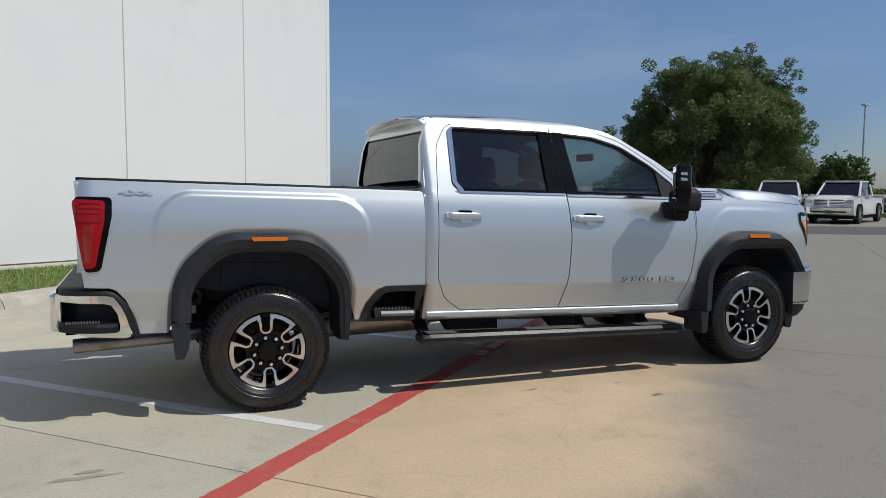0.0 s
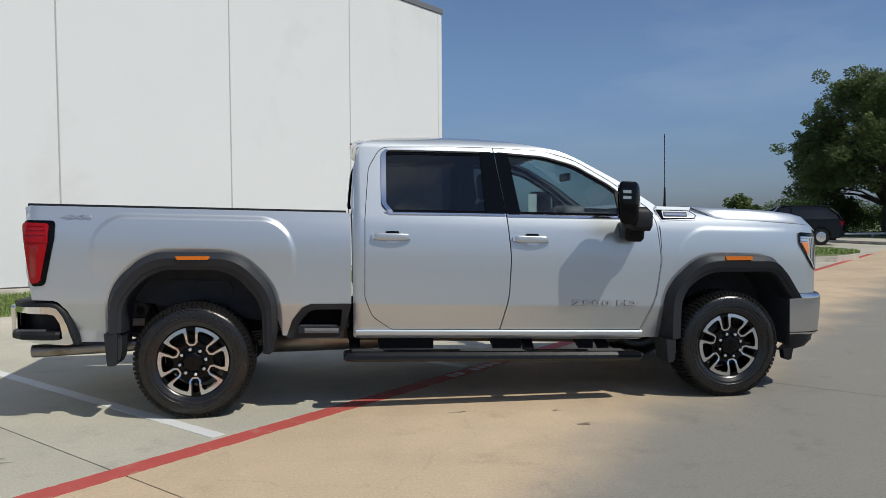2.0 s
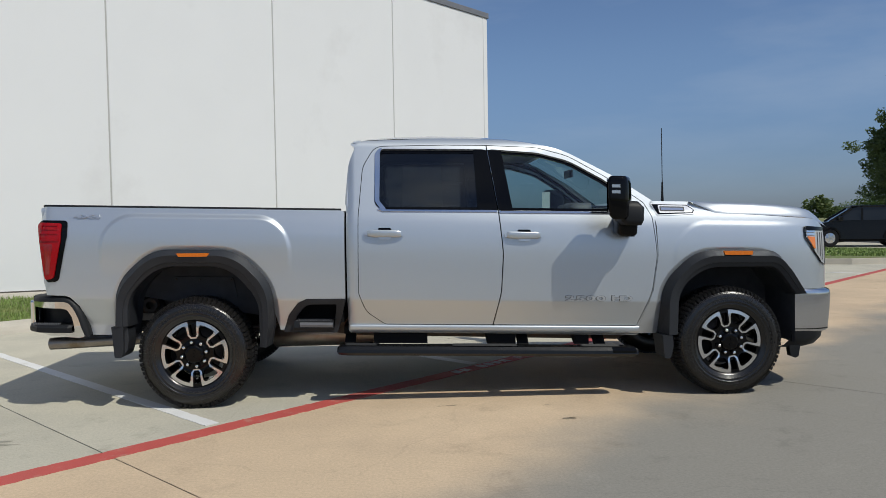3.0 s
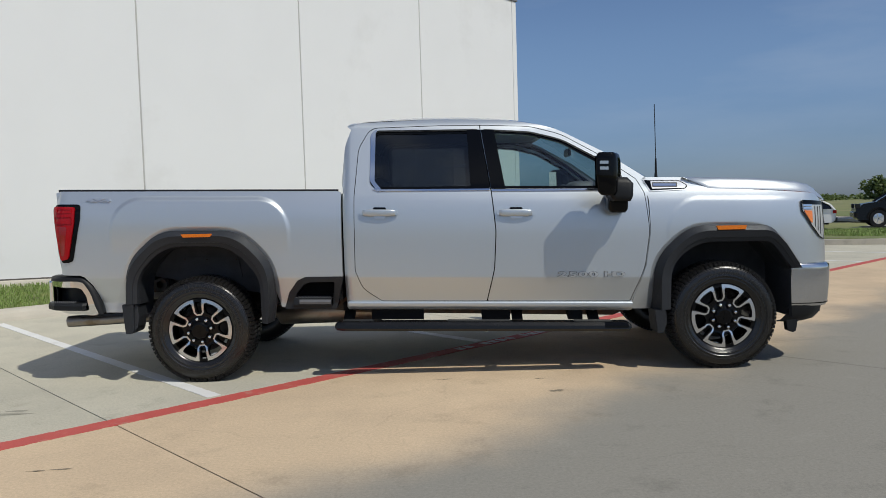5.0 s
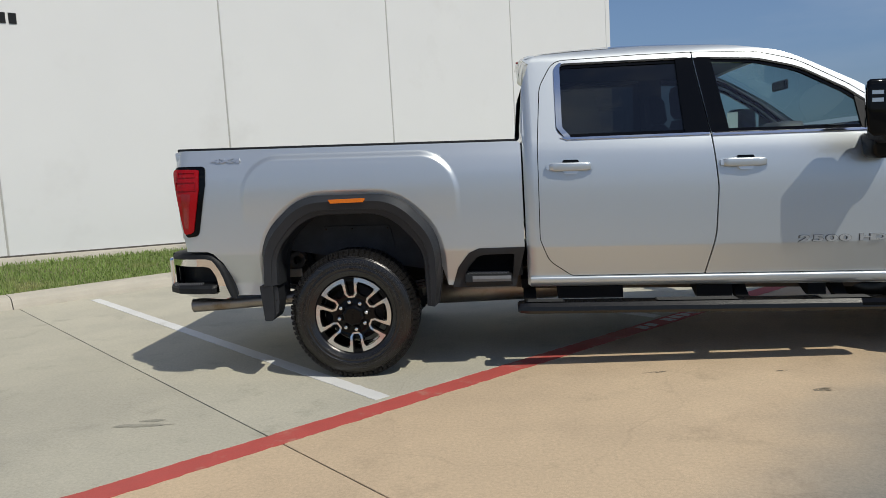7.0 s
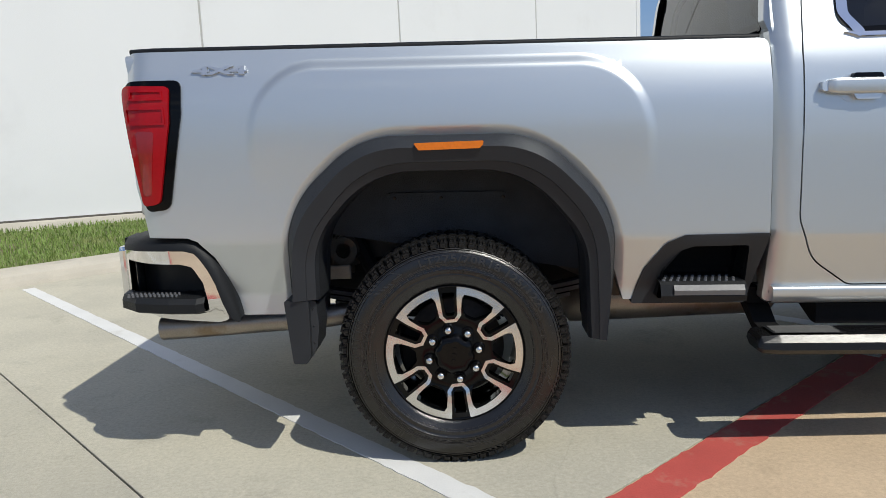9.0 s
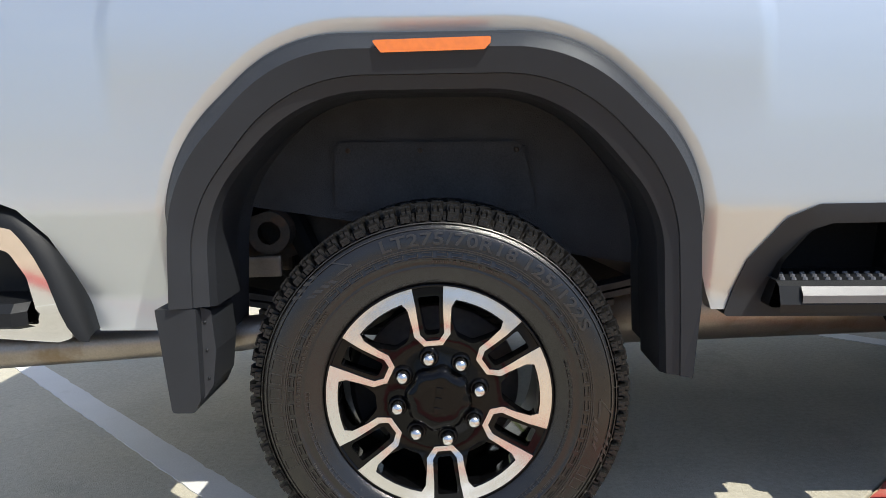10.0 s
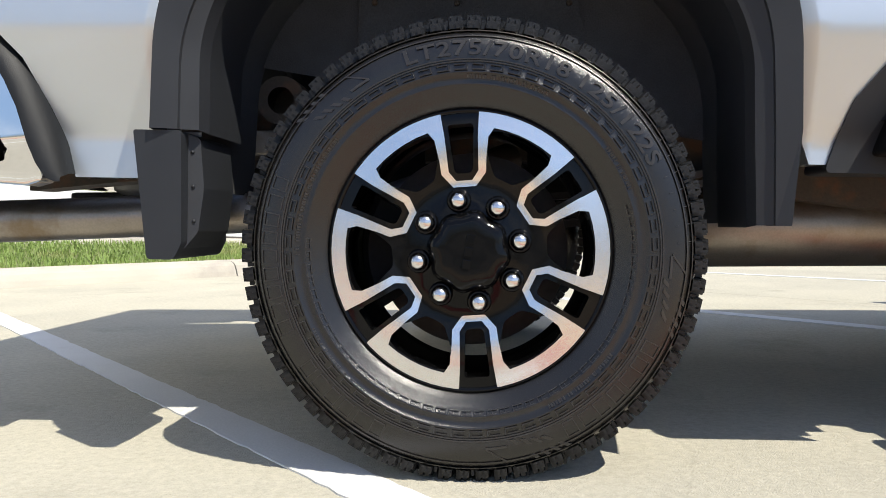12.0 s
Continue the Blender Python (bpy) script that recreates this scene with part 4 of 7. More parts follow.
def panel(outline, holes, surface, depth, place, step=0.045, lift=0.0, rings=()):
    """A sheet over a flat outline with holes, curved by surface(x, z), its rims turned inward by depth."""
    loops = [spread(l, step) for l in [outline] + holes]
    pts, edges = [], []
    for l in loops:
        k = len(pts)
        pts += [Vector(p) for p in l]
        edges += [(k + i, k + (i + 1) % len(l)) for i in range(len(l))]
    xs, zs = [p[0] for p in outline], [p[1] for p in outline]
    base = [Vector(p) for p in pts]
    pts += [q for q in (Vector(p) for l in rings for p in l) if inside(q, outline) and min((q - r).length_squared for r in base) > 1.6e-5]
    rim = [Vector(p) for p in pts]
    nx, nz = int((max(xs) - min(xs)) / step), int((max(zs) - min(zs)) / step)
    for i in range(1, nx + 1):
        for j in range(1, nz + 1):
            p = Vector((min(xs) + (i + 0.5 * (j % 2)) * step, min(zs) + j * step))
            if inside(p, outline) and not any(inside(p, h) for h in holes) and min((p - q).length_squared for q in rim) > (step * 0.45) ** 2:
                pts.append(p)
    vv, ee, ff, *_ = delaunay_2d_cdt(pts, edges, [], 0, 1e-6)
    verts = [Vector(place(p.x, surface(p.x, p.y) + lift, p.y)) for p in vv]
    h = 0.004
    normals = []
    for p in vv:
        o = Vector(place(p.x, surface(p.x, p.y), p.y))
        u = Vector(place(p.x + h, surface(p.x + h, p.y), p.y)) - Vector(place(p.x - h, surface(p.x - h, p.y), p.y))
        v = Vector(place(p.x, surface(p.x, p.y + h), p.y + h)) - Vector(place(p.x, surface(p.x, p.y - h), p.y - h))
        n = u.cross(v).normalized()
        out = Vector(place(p.x, surface(p.x, p.y) - 0.01, p.y)) - o
        normals.append(n if n.dot(out) > 0 else -n)
    faces = []
    for f in ff:
        c = sum((vv[i] for i in f), Vector((0, 0))) / len(f)
        if inside(c, outline) and not any(inside(c, hl) for hl in holes):
            g = (verts[f[1]] - verts[f[0]]).cross(verts[f[2]] - verts[f[0]])
            faces.append(tuple(f) if g.dot(normals[f[0]]) > 0 else tuple(reversed(f)))
    front = len(faces)
    if depth:
        for l in loops:
            k, m = len(verts), len(l)
            verts += [Vector(place(p[0], surface(*p) + lift, p[1])) for p in l]
            verts += [Vector(place(p[0], surface(*p) + lift + depth, p[1])) for p in l]
            faces += [(k + i, k + (i + 1) % m, k + m + (i + 1) % m, k + m + i) for i in range(m)]
    used = sorted({i for f in faces for i in f})
    where = {o: i for i, o in enumerate(used)}
    me = bpy.data.meshes.new("panel")
    me.from_pydata([verts[i] for i in used], [], [tuple(where[i] for i in f) for f in faces])
    loop_normals = []
    for k, f in enumerate(faces):
        if k < front:
            loop_normals += [normals[i] for i in f]
        else:
            g = (verts[f[1]] - verts[f[0]]).cross(verts[f[2]] - verts[f[0]])
            g = g.normalized() if g.length > 1e-12 else Vector((0, 0, 1))
            loop_normals += [g] * 4
    me.polygons.foreach_set("use_smooth", [True] * len(faces))
    me.normals_split_custom_set(loop_normals)
    return me


def on_side(s):
    return lambda x, y, z: put(x, y, z, s)


def side_panel_part(name, outline, holes, s, parent, m=None, depth=0.03, lift=0.0, step=0.045, label="", surface=skin, rings=()):
    return part(name, panel(outline, holes, surface, depth, on_side(s), step, lift, rings), m or M_PAINT, parent, label)


# outlines on the body side
R_ARCH = [(-0.562, 0.30, 0), (-0.535, 0.91, 0.36), (-0.275, 1.138, 0.36), (0.328, 1.140, 0.36), (0.580, 0.905, 0.36), (0.586, 0.30, 0)]
F_ARCH = [(FX - 0.510, 0.30, 0), (FX - 0.490, 0.935, 0.36), (FX - 0.225, 1.165, 0.36), (FX + 0.385, 1.170, 0.36), (FX + 0.620, 0.87, 0.10), (FX + 0.640, 0.30, 0)]

R_LINE, F_LINE = rounded(R_ARCH, 5), rounded(F_ARCH, 5)


def band_rings(arch):
    line = rounded(arch, 8)
    return [spread(offset(line, k), 0.02) for k in (0.010, 0.024, 0.036, 0.043, 0.0455, 0.0485, 0.054)]


def blister_rings(cx, cz, hx, hz, r):
    """Lines that follow the rounded shoulder pressing at several distances."""
    rings = []
    for d in (-0.046, -0.038, -0.030, -0.022, -0.014, -0.006, 0.003):
        zc, ring = cz + hz - r, []
        for sx in (-1, 1):
            ring += [(cx + sx * (hx + d), 0.95 + (zc - 0.95) * k / 12) for k in range(12)]
            ring += [(cx + sx * (hx - r + (r + d) * math.cos(a)), zc + (r + d) * math.sin(a)) for a in [k * math.pi / 36 for k in range(19)]]
        ring += [(cx - hx + r + (2 * hx - 2 * r) * k / 48, cz + hz + d) for k in range(1, 48)]
        rings.append(ring)
    return rings


def crease_rings(x0, x1):
    """Lines along the crease low on the doors, where the sheet turns under."""
    k = int((x1 - x0) / 0.03)
    return [[(x0 + (x1 - x0) * i / k, z) for i in range(k + 1)] for z in (0.770, 0.790, 0.802, 0.809, 0.816, 0.828, 0.850)]


def bed_outline():
    arch = rounded(R_ARCH)
    front = [(0.63, 0.575), (0.668, 0.575), (0.708, 0.685), (0.778, 0.778), (0.84, 0.806), (1.115, 0.808), (1.126, 0.82)]
    top = rounded([(1.126, 0.9, 0), (1.128, 1.445, 0.03), (-1.10, 1.445, 0.03), (-1.095, 1.0, 0)])
    rear = [(-1.075, 0.93), (-1.06, 0.828), (-0.92, 0.825), (-0.885, 0.812), (-0.832, 0.752), (-0.795, 0.666), (-0.768, 0.588), (-0.757, 0.53), (-0.585, 0.53)]
    lower = [p for p in arch if p[1] > 0.535]
    return front + top + rear + lower


CAB_OUT = rounded([(1.140, 0.555, 0.02), (1.139, 1.468, 0), (1.129, 1.51, 0.03), (1.155, 1.80, 0.3), (1.225, 1.985, 0.10), (1.9, 2.025, 1.5), (2.45, 2.015, 1.5), (2.80, 1.955, 0.8), (3.20, 1.745, 0.8), (3.50, 1.545, 0.05), (3.495, 1.40, 0.1), (3.5085, 1.15, 0.3), (3.470, 0.90, 0.3), (3.37, 0.62, 0.05), (3.375, 0.545, 0.02)])
DOOR_R = rounded([(1.225, 0.86, 0.12), (1.232, 1.40, 0), (1.265, 1.78, 0.2), (1.36, 1.945, 0.12), (1.9, 1.965, 0.6), (2.225, 1.968, 0.01), (2.228, 1.905, 0), (2.295, 1.43, 0.2), (2.321, 1.15, 0.4), (2.303, 0.88, 0.3), (2.241, 0.622, 0.01), (1.42, 0.622, 0.06), (1.28, 0.72, 0.15)])
DOOR_F = rounded([(2.228, 1.968, 0.01), (2.62, 1.958, 0.5), (2.86, 1.895, 0.5), (3.14, 1.735, 0.5), (3.42, 1.535, 0.04), (3.475, 1.43, 0.10), (3.503, 1.15, 0.3), (3.465, 0.90, 0.3), (3.355, 0.622, 0.01), (2.244, 0.622, 0.01), (2.306, 0.88, 0.3), (2.324, 1.15, 0.4), (2.298, 1.43, 0.2), (2.231, 1.905, 0)])
DOORS = rounded([(1.225, 0.86, 0.12), (1.232, 1.40, 0), (1.265, 1.78, 0.2), (1.36, 1.945, 0.12), (1.9, 1.965, 0.6), (2.226, 1.968, 0.0), (2.62, 1.958, 0.5), (2.86, 1.895, 0.5), (3.14, 1.735, 0.5), (3.42, 1.535, 0.04), (3.475, 1.43, 0.10), (3.503, 1.15, 0.3), (3.465, 0.90, 0.3), (3.355, 0.622, 0.01), (1.42, 0.622, 0.06), (1.28, 0.72, 0.15)])
WIN_R = rounded([(1.365, 1.50, 0.06), (1.375, 1.885, 0.05), (1.42, 1.915, 0.05), (2.196, 1.925, 0.005), (2.257, 1.462, 0.005), (1.43, 1.455, 0.05)])
WIN_F = rounded([(2.262, 1.925, 0.005), (2.62, 1.905, 0.5), (2.86, 1.845, 0.5), (3.12, 1.700, 0.4), (3.30, 1.565, 0.02), (3.31, 1.462, 0.02), (2.326, 1.462, 0.005)])
FENDER_TOP = [(3.504, 1.38, 0.0), (3.488, 1.44, 0.03), (3.455, 1.548, 0.03), (3.79, 1.548, 0.05), (3.975, 1.460, 0.12), (4.3, 1.452, 0.5), (4.82, 1.430, 0.2), (4.925, 1.37, 0.06), (4.965, 1.08, 0.1), (4.99, 0.912, 0.02), (4.60, 0.912, 0.02)]


def fender_outline():
    arch = [p for p in rounded(F_ARCH) if p[1] > 0.56]
    back = [(FX - 0.515, 0.56), (3.380, 0.56), (3.374, 0.625), (3.4735, 0.90), (3.5115, 1.15)]
    arch = [p for p in arch if not (p[0] > 4.4 and p[1] < 0.917)]
    return back + rounded(FENDER_TOP) + arch[::-1]


HEADLIGHT = rounded([(4.690, 1.376, 0.015), (4.692, 1.293, 0.03), (4.779, 1.180, 0.08), (4.860, 1.105, 0.03), (4.935, 1.080, 0.01), (4.948, 1.15, 0.02), (4.922, 1.368, 0.02)])
TAIL = rounded([(-1.112, 1.350, 0.04), (-0.893, 1.350, 0.03), (-0.896, 1.24, 0.08), (-0.965, 0.925, 0.04), (-1.055, 0.915, 0.03)])

for s in (0, 1):
    bed = side_panel_part("bed_side", bed_outline(), [], s, truck, depth=0.05, step=0.022 if s == 0 else 0.06, rings=band_rings(R_ARCH) + blister_rings(0.03, 0.72, 0.71, 0.69, 0.26) if s == 0 else ())
    cab = side_panel_part("cab_side", CAB_OUT, [offset(DOORS, 0.0028)], s, truck, depth=0.05, rings=[[(x, 0.60 + 0.025 * k) for k in range(56)] for x in (1.142, 1.150, 1.162, 1.176, 1.190, 1.204)] if s == 0 else ())
    # dark sheets behind the door gaps: the gaps' shade is put into colour
    part("door_seal", panel(offset(DOORS, 0.012), [offset(DOORS, -0.022)], skin, 0, on_side(s), 0.06, 0.016), M_DARK, cab, "dark backing sheet behind the door gap")
    part("door_seal", panel([(2.20, 1.96), (2.20, 1.905), (2.266, 1.43), (2.292, 1.15), (2.274, 0.88), (2.212, 0.63), (2.274, 0.63), (2.335, 0.88), (2.352, 1.15), (2.327, 1.43), (2.26, 1.905), (2.26, 1.96)], [], skin, 0, on_side(s), 0.06, 0.017), M_DARK, cab)
    fend = side_panel_part("fender", fender_outline(), [], s, truck, depth=0.05, step=0.022 if s == 0 else 0.06, rings=band_rings(F_ARCH) + blister_rings(4.6, 0.70, 0.98, 0.71, 0.28) if s == 0 else ())
    for name, door_loop, win in (("rear_door", DOOR_R, WIN_R), ("front_door", DOOR_F, WIN_F)):
        door = side_panel_part(name, offset(door_loop, -0.0025), [win], s, truck, depth=0.045, rings=crease_rings(1.2, 3.55) if s == 0 else ())
        # black window surround, chrome line, pane
        def grow(k, loop=win):
            return offset(loop, k)
        part("window_seal", panel(grow(-0.001), [grow(-0.020)], skin, 0.03, on_side(s), 0.06, 0.006), M_GLOSSBLACK, door, "black rubber window seal")
        strip = [(x, z) for x, z in rounded([(1.375 if name == "rear_door" else 2.302, 1.456, 0), (2.283 if name == "rear_door" else 3.28, 1.462, 0), (2.285 if name == "rear_door" else 3.28, 1.449, 0), (1.42 if name == "rear_door" else 2.303, 1.443, 0)])]
        part("belt_trim", panel(strip, [], skin, 0.012, on_side(s), 0.05, -0.008), M_CHROME, door, "bright chrome belt strip")
        if name == "rear_door":
            # chrome along the rear of the window and the black pillar cover
            edge = rounded([(1.356, 1.52, 0.05), (1.362, 1.90, 0.05), (1.40, 1.930, 0.05), (1.415, 1.93, 0), (1.400, 1.90, 0.03), (1.392, 1.52, 0.04), (1.445, 1.457, 0.02), (1.42, 1.435, 0.02)])
            part("window_trim", panel(edge, [], skin, 0.012, on_side(s), 0.05, -0.008), M_CHROME, door, "bright chrome window surround")
            part("pillar_cover", panel(rounded([(2.122, 1.930, 0), (2.2245, 1.932, 0), (2.2875, 1.462, 0), (2.138, 1.460, 0)]), [], skin, 0.02, on_side(s), 0.06, -0.005), M_GLOSSBLACK, door, "gloss black pillar cover")
        else:
            part("pillar_cover", panel(rounded([(2.2335, 1.932, 0), (2.338, 1.928, 0), (2.405, 1.462, 0), (2.2965, 1.462, 0)]), [], skin, 0.02, on_side(s), 0.06, -0.005), M_GLOSSBLACK, door, "gloss black pillar cover")
            part("mirror_sail", panel(rounded([(3.165, 1.665, 0.01), (3.30, 1.562, 0.02), (3.31, 1.463, 0.01), (3.185, 1.463, 0.01)]), [], skin, 0.02, on_side(s), 0.06, -0.001), M_BLACKPLASTIC, door, "black mirror sail panel")
        part("frame_trim", panel(grow(0.012), [grow(0.0005)], skin, 0.01, on_side(s), 0.06, -0.004), M_BLACKPLASTIC, door)
        pane = part("window", panel(grow(-0.012), [], skin, 0.0, on_side(s), 0.08, 0.014), M_TINT if name == "rear_door" else M_GLASS, door, "dark privacy glass" if name == "rear_door" else "clear side glass")
        pane.visible_shadow = False
        # handle: cup, grip, lever
        hx = 1.425 if name == "rear_door" else 2.475
        bm = bmesh.new()
        rows = []
        for i in range(13):
            a = -1 + 2 * i / 12
            x = hx + 0.145 * a
            w = 0.022 * (1 - abs(a) ** 5) ** 0.5 + 0.004
            off = -0.028 - 0.008 * (1 - a * a) + (0.03 if abs(a) > 0.97 else 0)
            y = skin(x, 1.285) + off
            rows.append([put(x, y + 0.012, 1.285 + w, s), put(x, y + 0.002, 1.285 + w * 0.85, s), put(x, y, 1.285 + w * 0.6, s), put(x, y, 1.285 - w * 0.6, s), put(x, y + 0.002, 1.285 - w * 0.85, s), put(x, y + 0.012, 1.285 - w, s), put(x, y + 0.022, 1.285, s)])
        loft(bm, rows, True, True)
        bmesh.ops.recalc_face_normals(bm, faces=bm.faces)
        h = part("handle", bm, M_PAINT, door, "silver pull handle", True)
        for dx in (-0.125, 0.125):
            part("handle_foot", panel(rounded([(hx + dx - 0.02, 1.270, 0.008), (hx + dx + 0.02, 1.270, 0.008), (hx + dx + 0.02, 1.30, 0.008), (hx + dx - 0.02, 1.30, 0.008)]), [], skin, 0.03, on_side(s), 0.02, -0.022), M_PAINT, h)
        part("handle_cup", panel(rounded([(hx - 0.11, 1.29, 0.03), (hx - 0.06, 1.322, 0.02), (hx + 0.05, 1.322, 0.02), (hx + 0.11, 1.29, 0.03), (hx + 0.06, 1.235, 0.04), (hx - 0.06, 1.235, 0.04)]), [], lambda x, z: skin(x, z) - 0.0025, 0.004, on_side(s), 0.02), M_PAINT, h)
        part("handle_key", panel(rounded([(hx - 0.05, 1.30, 0.01), (hx - 0.04, 1.325, 0.01), (hx + 0.05, 1.325, 0.01), (hx + 0.06, 1.30, 0.01)]), [], skin, 0.03, on_side(s), 0.02, -0.026), M_GLOSSBLACK, h, "dark handle insert")
        # the lower grip's bright reflection is put into a pale plate
        part("handle_grip", panel(rounded([(hx - 0.050, 1.270, 0.01), (hx + 0.060, 1.270, 0.01), (hx + 0.042, 1.243, 0.012), (hx - 0.032, 1.243, 0.012)]), [], skin, 0.02, on_side(s), 0.02, -0.022), M_BADGE, h, "pale satin plate for the reflection on the lower grip")

    # rocker ledge under the doors
    rows = []
    for x in (1.157, 1.7, 2.3, 2.9, 3.372):
        rows.append([put(x, y + INSET, z, s) for y, z in ((0.11, 0.6185), (0.080, 0.6175), (0.0735, 0.614), (0.072, 0.606), (0.0735, 0.585), (0.082, 0.565), (0.105, 0.552), (0.15, 0.548), (0.30, 0.55))])
    bm = loft(bmesh.new(), rows)
    bmesh.ops.recalc_face_normals(bm, faces=bm.faces)
    part("rocker", bm, M_PAINT, truck, smooth=True)

    # flares round the wheel openings: outer edge, lip, crease and inner return
    def flare(name, cx, out, midl, inn, y_lip):
        loops = [rounded(l, 18) for l in (out, midl, inn)]
        rows = []
        for o, m_, i in zip(*loops):
            yo = skin(o[0], max(o[1], 0.56))
            oi = (o[0] + (i[0] - o[0]) * 0.06, o[1] + (i[1] - o[1]) * 0.06)
            o2 = (o[0] + (m_[0] - o[0]) * 0.45, o[1] + (m_[1] - o[1]) * 0.45)
            m2 = (m_[0] + (i[0] - m_[0]) * 0.05, m_[1] + (i[1] - m_[1]) * 0.05)
            rows.append([put(o[0], yo + 0.01, o[1], s), put(o[0], yo - 0.012, o[1], s), put(oi[0], yo - 0.022, oi[1], s), put(o2[0], y_lip, o2[1], s), put(m_[0], y_lip + 0.012, m_[1], s), put(m2[0], y_lip + 0.018, m2[1], s), put(i[0], y_lip + 0.030, i[1], s), put(i[0] * 0.985 + cx * 0.015, y_lip + 0.06, i[1] - 0.004, s), put(i[0] * 0.985 + cx * 0.015, 0.20, i[1] - 0.004, s)])
        bm = loft(bmesh.new(), rows)
        bmesh.ops.recalc_face_normals(bm, faces=bm.faces)
        ob = part(name, bm, M_FLARE, truck, "matt black plastic wheel arch flare")
        return ob
    rf = flare("wheel_flare", 0.0, [(-0.574, 0.61, 0), (-0.553, 0.924, 0.36), (-0.283, 1.155, 0.36), (0.338, 1.158, 0.36), (0.597, 0.915, 0.36), (0.595, 0.62, 0.05), (0.565, 0.462, 0)],
               [(-0.492, 0.61, 0), (-0.483, 0.815, 0.36), (-0.267, 1.070, 0.36), (0.315, 1.073, 0.36), (0.520, 0.855, 0.36), (0.525, 0.62, 0.05), (0.525, 0.462, 0)],
               [(-0.460, 0.61, 0), (-0.455, 0.825, 0.36), (-0.242, 1.042, 0.36), (0.285, 1.045, 0.36), (0.495, 0.813, 0.36), (0.497, 0.62, 0.05), (0.500, 0.462, 0)], -0.028)
    part("side_marker", panel(rounded([(-0.088, 1.132, 0.004), (0.148, 1.137, 0.004), (0.146, 1.124, 0.003), (0.134, 1.113, 0.004), (-0.070, 1.109, 0.004)]), [], lambda x, z: -0.030, 0.02, on_side(s), 0.03, -0.004), M_AMBER, rf, "amber side marker lamp")
    ff = flare("wheel_flare", FX, [(FX - 0.510, 0.57, 0), (FX - 0.504, 0.943, 0.36), (FX - 0.231, 1.192, 0.36), (FX + 0.390, 1.197, 0.36), (FX + 0.500, 1.075, 0.05), (FX + 0.620, 0.89, 0)],
               [(FX - 0.425, 0.57, 0), (FX - 0.415, 0.92, 0.36), (FX - 0.195, 1.105, 0.36), (FX + 0.380, 1.112, 0.36), (FX + 0.460, 1.03, 0.05), (FX + 0.565, 0.885, 0)],
               [(FX - 0.395, 0.57, 0), (FX - 0.385, 0.915, 0.36), (FX - 0.175, 1.072, 0.36), (FX + 0.370, 1.082, 0.36), (FX + 0.440, 1.0, 0.05), (FX + 0.535, 0.88, 0)], -0.024)
    part("side_marker", panel(rounded([(FX - 0.052, 1.190, 0.004), (FX + 0.175, 1.193, 0.004), (FX + 0.17, 1.165, 0.004), (FX - 0.039, 1.161, 0.004)]), [], lambda x, z: -0.020, 0.02, on_side(s), 0.03, -0.008), M_AMBER, ff, "amber side marker lamp")

    # mud flaps: an outer leaf and a deeper inner wing
    def flap(x0, x1, ztop, zbot, cut, name="mud_flap"):
        out = rounded([(x0, ztop, 0.004), (x1, ztop, 0.01), (x1 - 0.005, zbot + cut, 0.02), (x1 - 0.02, zbot, 0.015), (x0 + 0.018, zbot, 0.01)])
        bm = panel(out, [], lambda x, z: -0.016 + 0.012 * (ztop - z), 0.22, on_side(s), 0.04)
        ob = part(name, bm, M_FLARE, truck, "black moulded mud flap")
        wing = rounded([(x1 - 0.012, ztop, 0.01), (x1 + 0.018, ztop - 0.01, 0.01), (x1 + 0.022, ztop - 0.10, 0.04), (x1 + 0.012, zbot + 0.05, 0.02), (x1 - 0.02, zbot + 0.004, 0.01)])
        part("flap_wing", panel(wing, [], lambda x, z: 0.01 + 0.5 * (x - x1 + 0.012), 0.15, on_side(s), 0.04), M_FLARE, ob)
        for k in range(3):
            bm = bmesh.new()
            bmesh.ops.create_uvsphere(bm, u_segments=8, v_segments=6, radius=0.0036)
            bmesh.ops.translate(bm, verts=bm.verts, vec=put(x1 + 0.006, 0.018, ztop - 0.035 - 0.062 * k, s))
            part("bolt", bm, M_FLARE, ob)
        return ob
    flap(-0.572, -0.485, 0.608, 0.380, 0.03)
    flap(FX - 0.52, FX - 0.442, 0.567, 0.39, 0.03)

    # step pocket in the bed side
    pock = rounded([(0.655, 0.560, 0.01), (0.698, 0.690, 0.05), (0.772, 0.786, 0.05), (0.837, 0.815, 0.03), (1.128, 0.818, 0.008), (1.122, 0.79, 0.01), (1.078, 0.62, 0.03), (1.062, 0.560, 0.02)])
    hole = rounded([(0.735, 0.590, 0.01), (0.765, 0.690, 0.05), (0.825, 0.758, 0.05), (0.868, 0.773, 0.03), (1.060, 0.776, 0.012), (1.038, 0.590, 0.012)])
    sp = part("bed_step", panel(pock, [hole], skin, 0.10, on_side(s), 0.035, -0.006), M_FLARE, truck, "black plastic foot step in the bed corner")
    rows = []
    for x, z in hole:
        rows.append([put(x, 0.065, z, s), put(x, 0.24, z, s)])
    rows.append(rows[0])
    bm = loft(bmesh.new(), rows)
    part("recess", bm, M_DARK, sp)
    bm = panel(hole, [], lambda x, z: 0.235, 0, on_side(s), 0.06)
    part("recess_back", bm, M_DARK, sp)
    bm = bmesh.new()
    rows = [[put(x, y, z, s) for y, z in ((0.03, 0.585), (0.024, 0.605), (0.035, 0.643), (0.05, 0.652), (0.20, 0.655))] for x in (0.745, 1.04)]
    loft(bm, rows)
    bmesh.ops.recalc_face_normals(bm, faces=bm.faces)
    tread_p = part("step_tread", bm, M_BLACKPLASTIC, sp, "black studded tread")
    # the edge strip is a paler grey than the tread
    bm = bmesh.new()
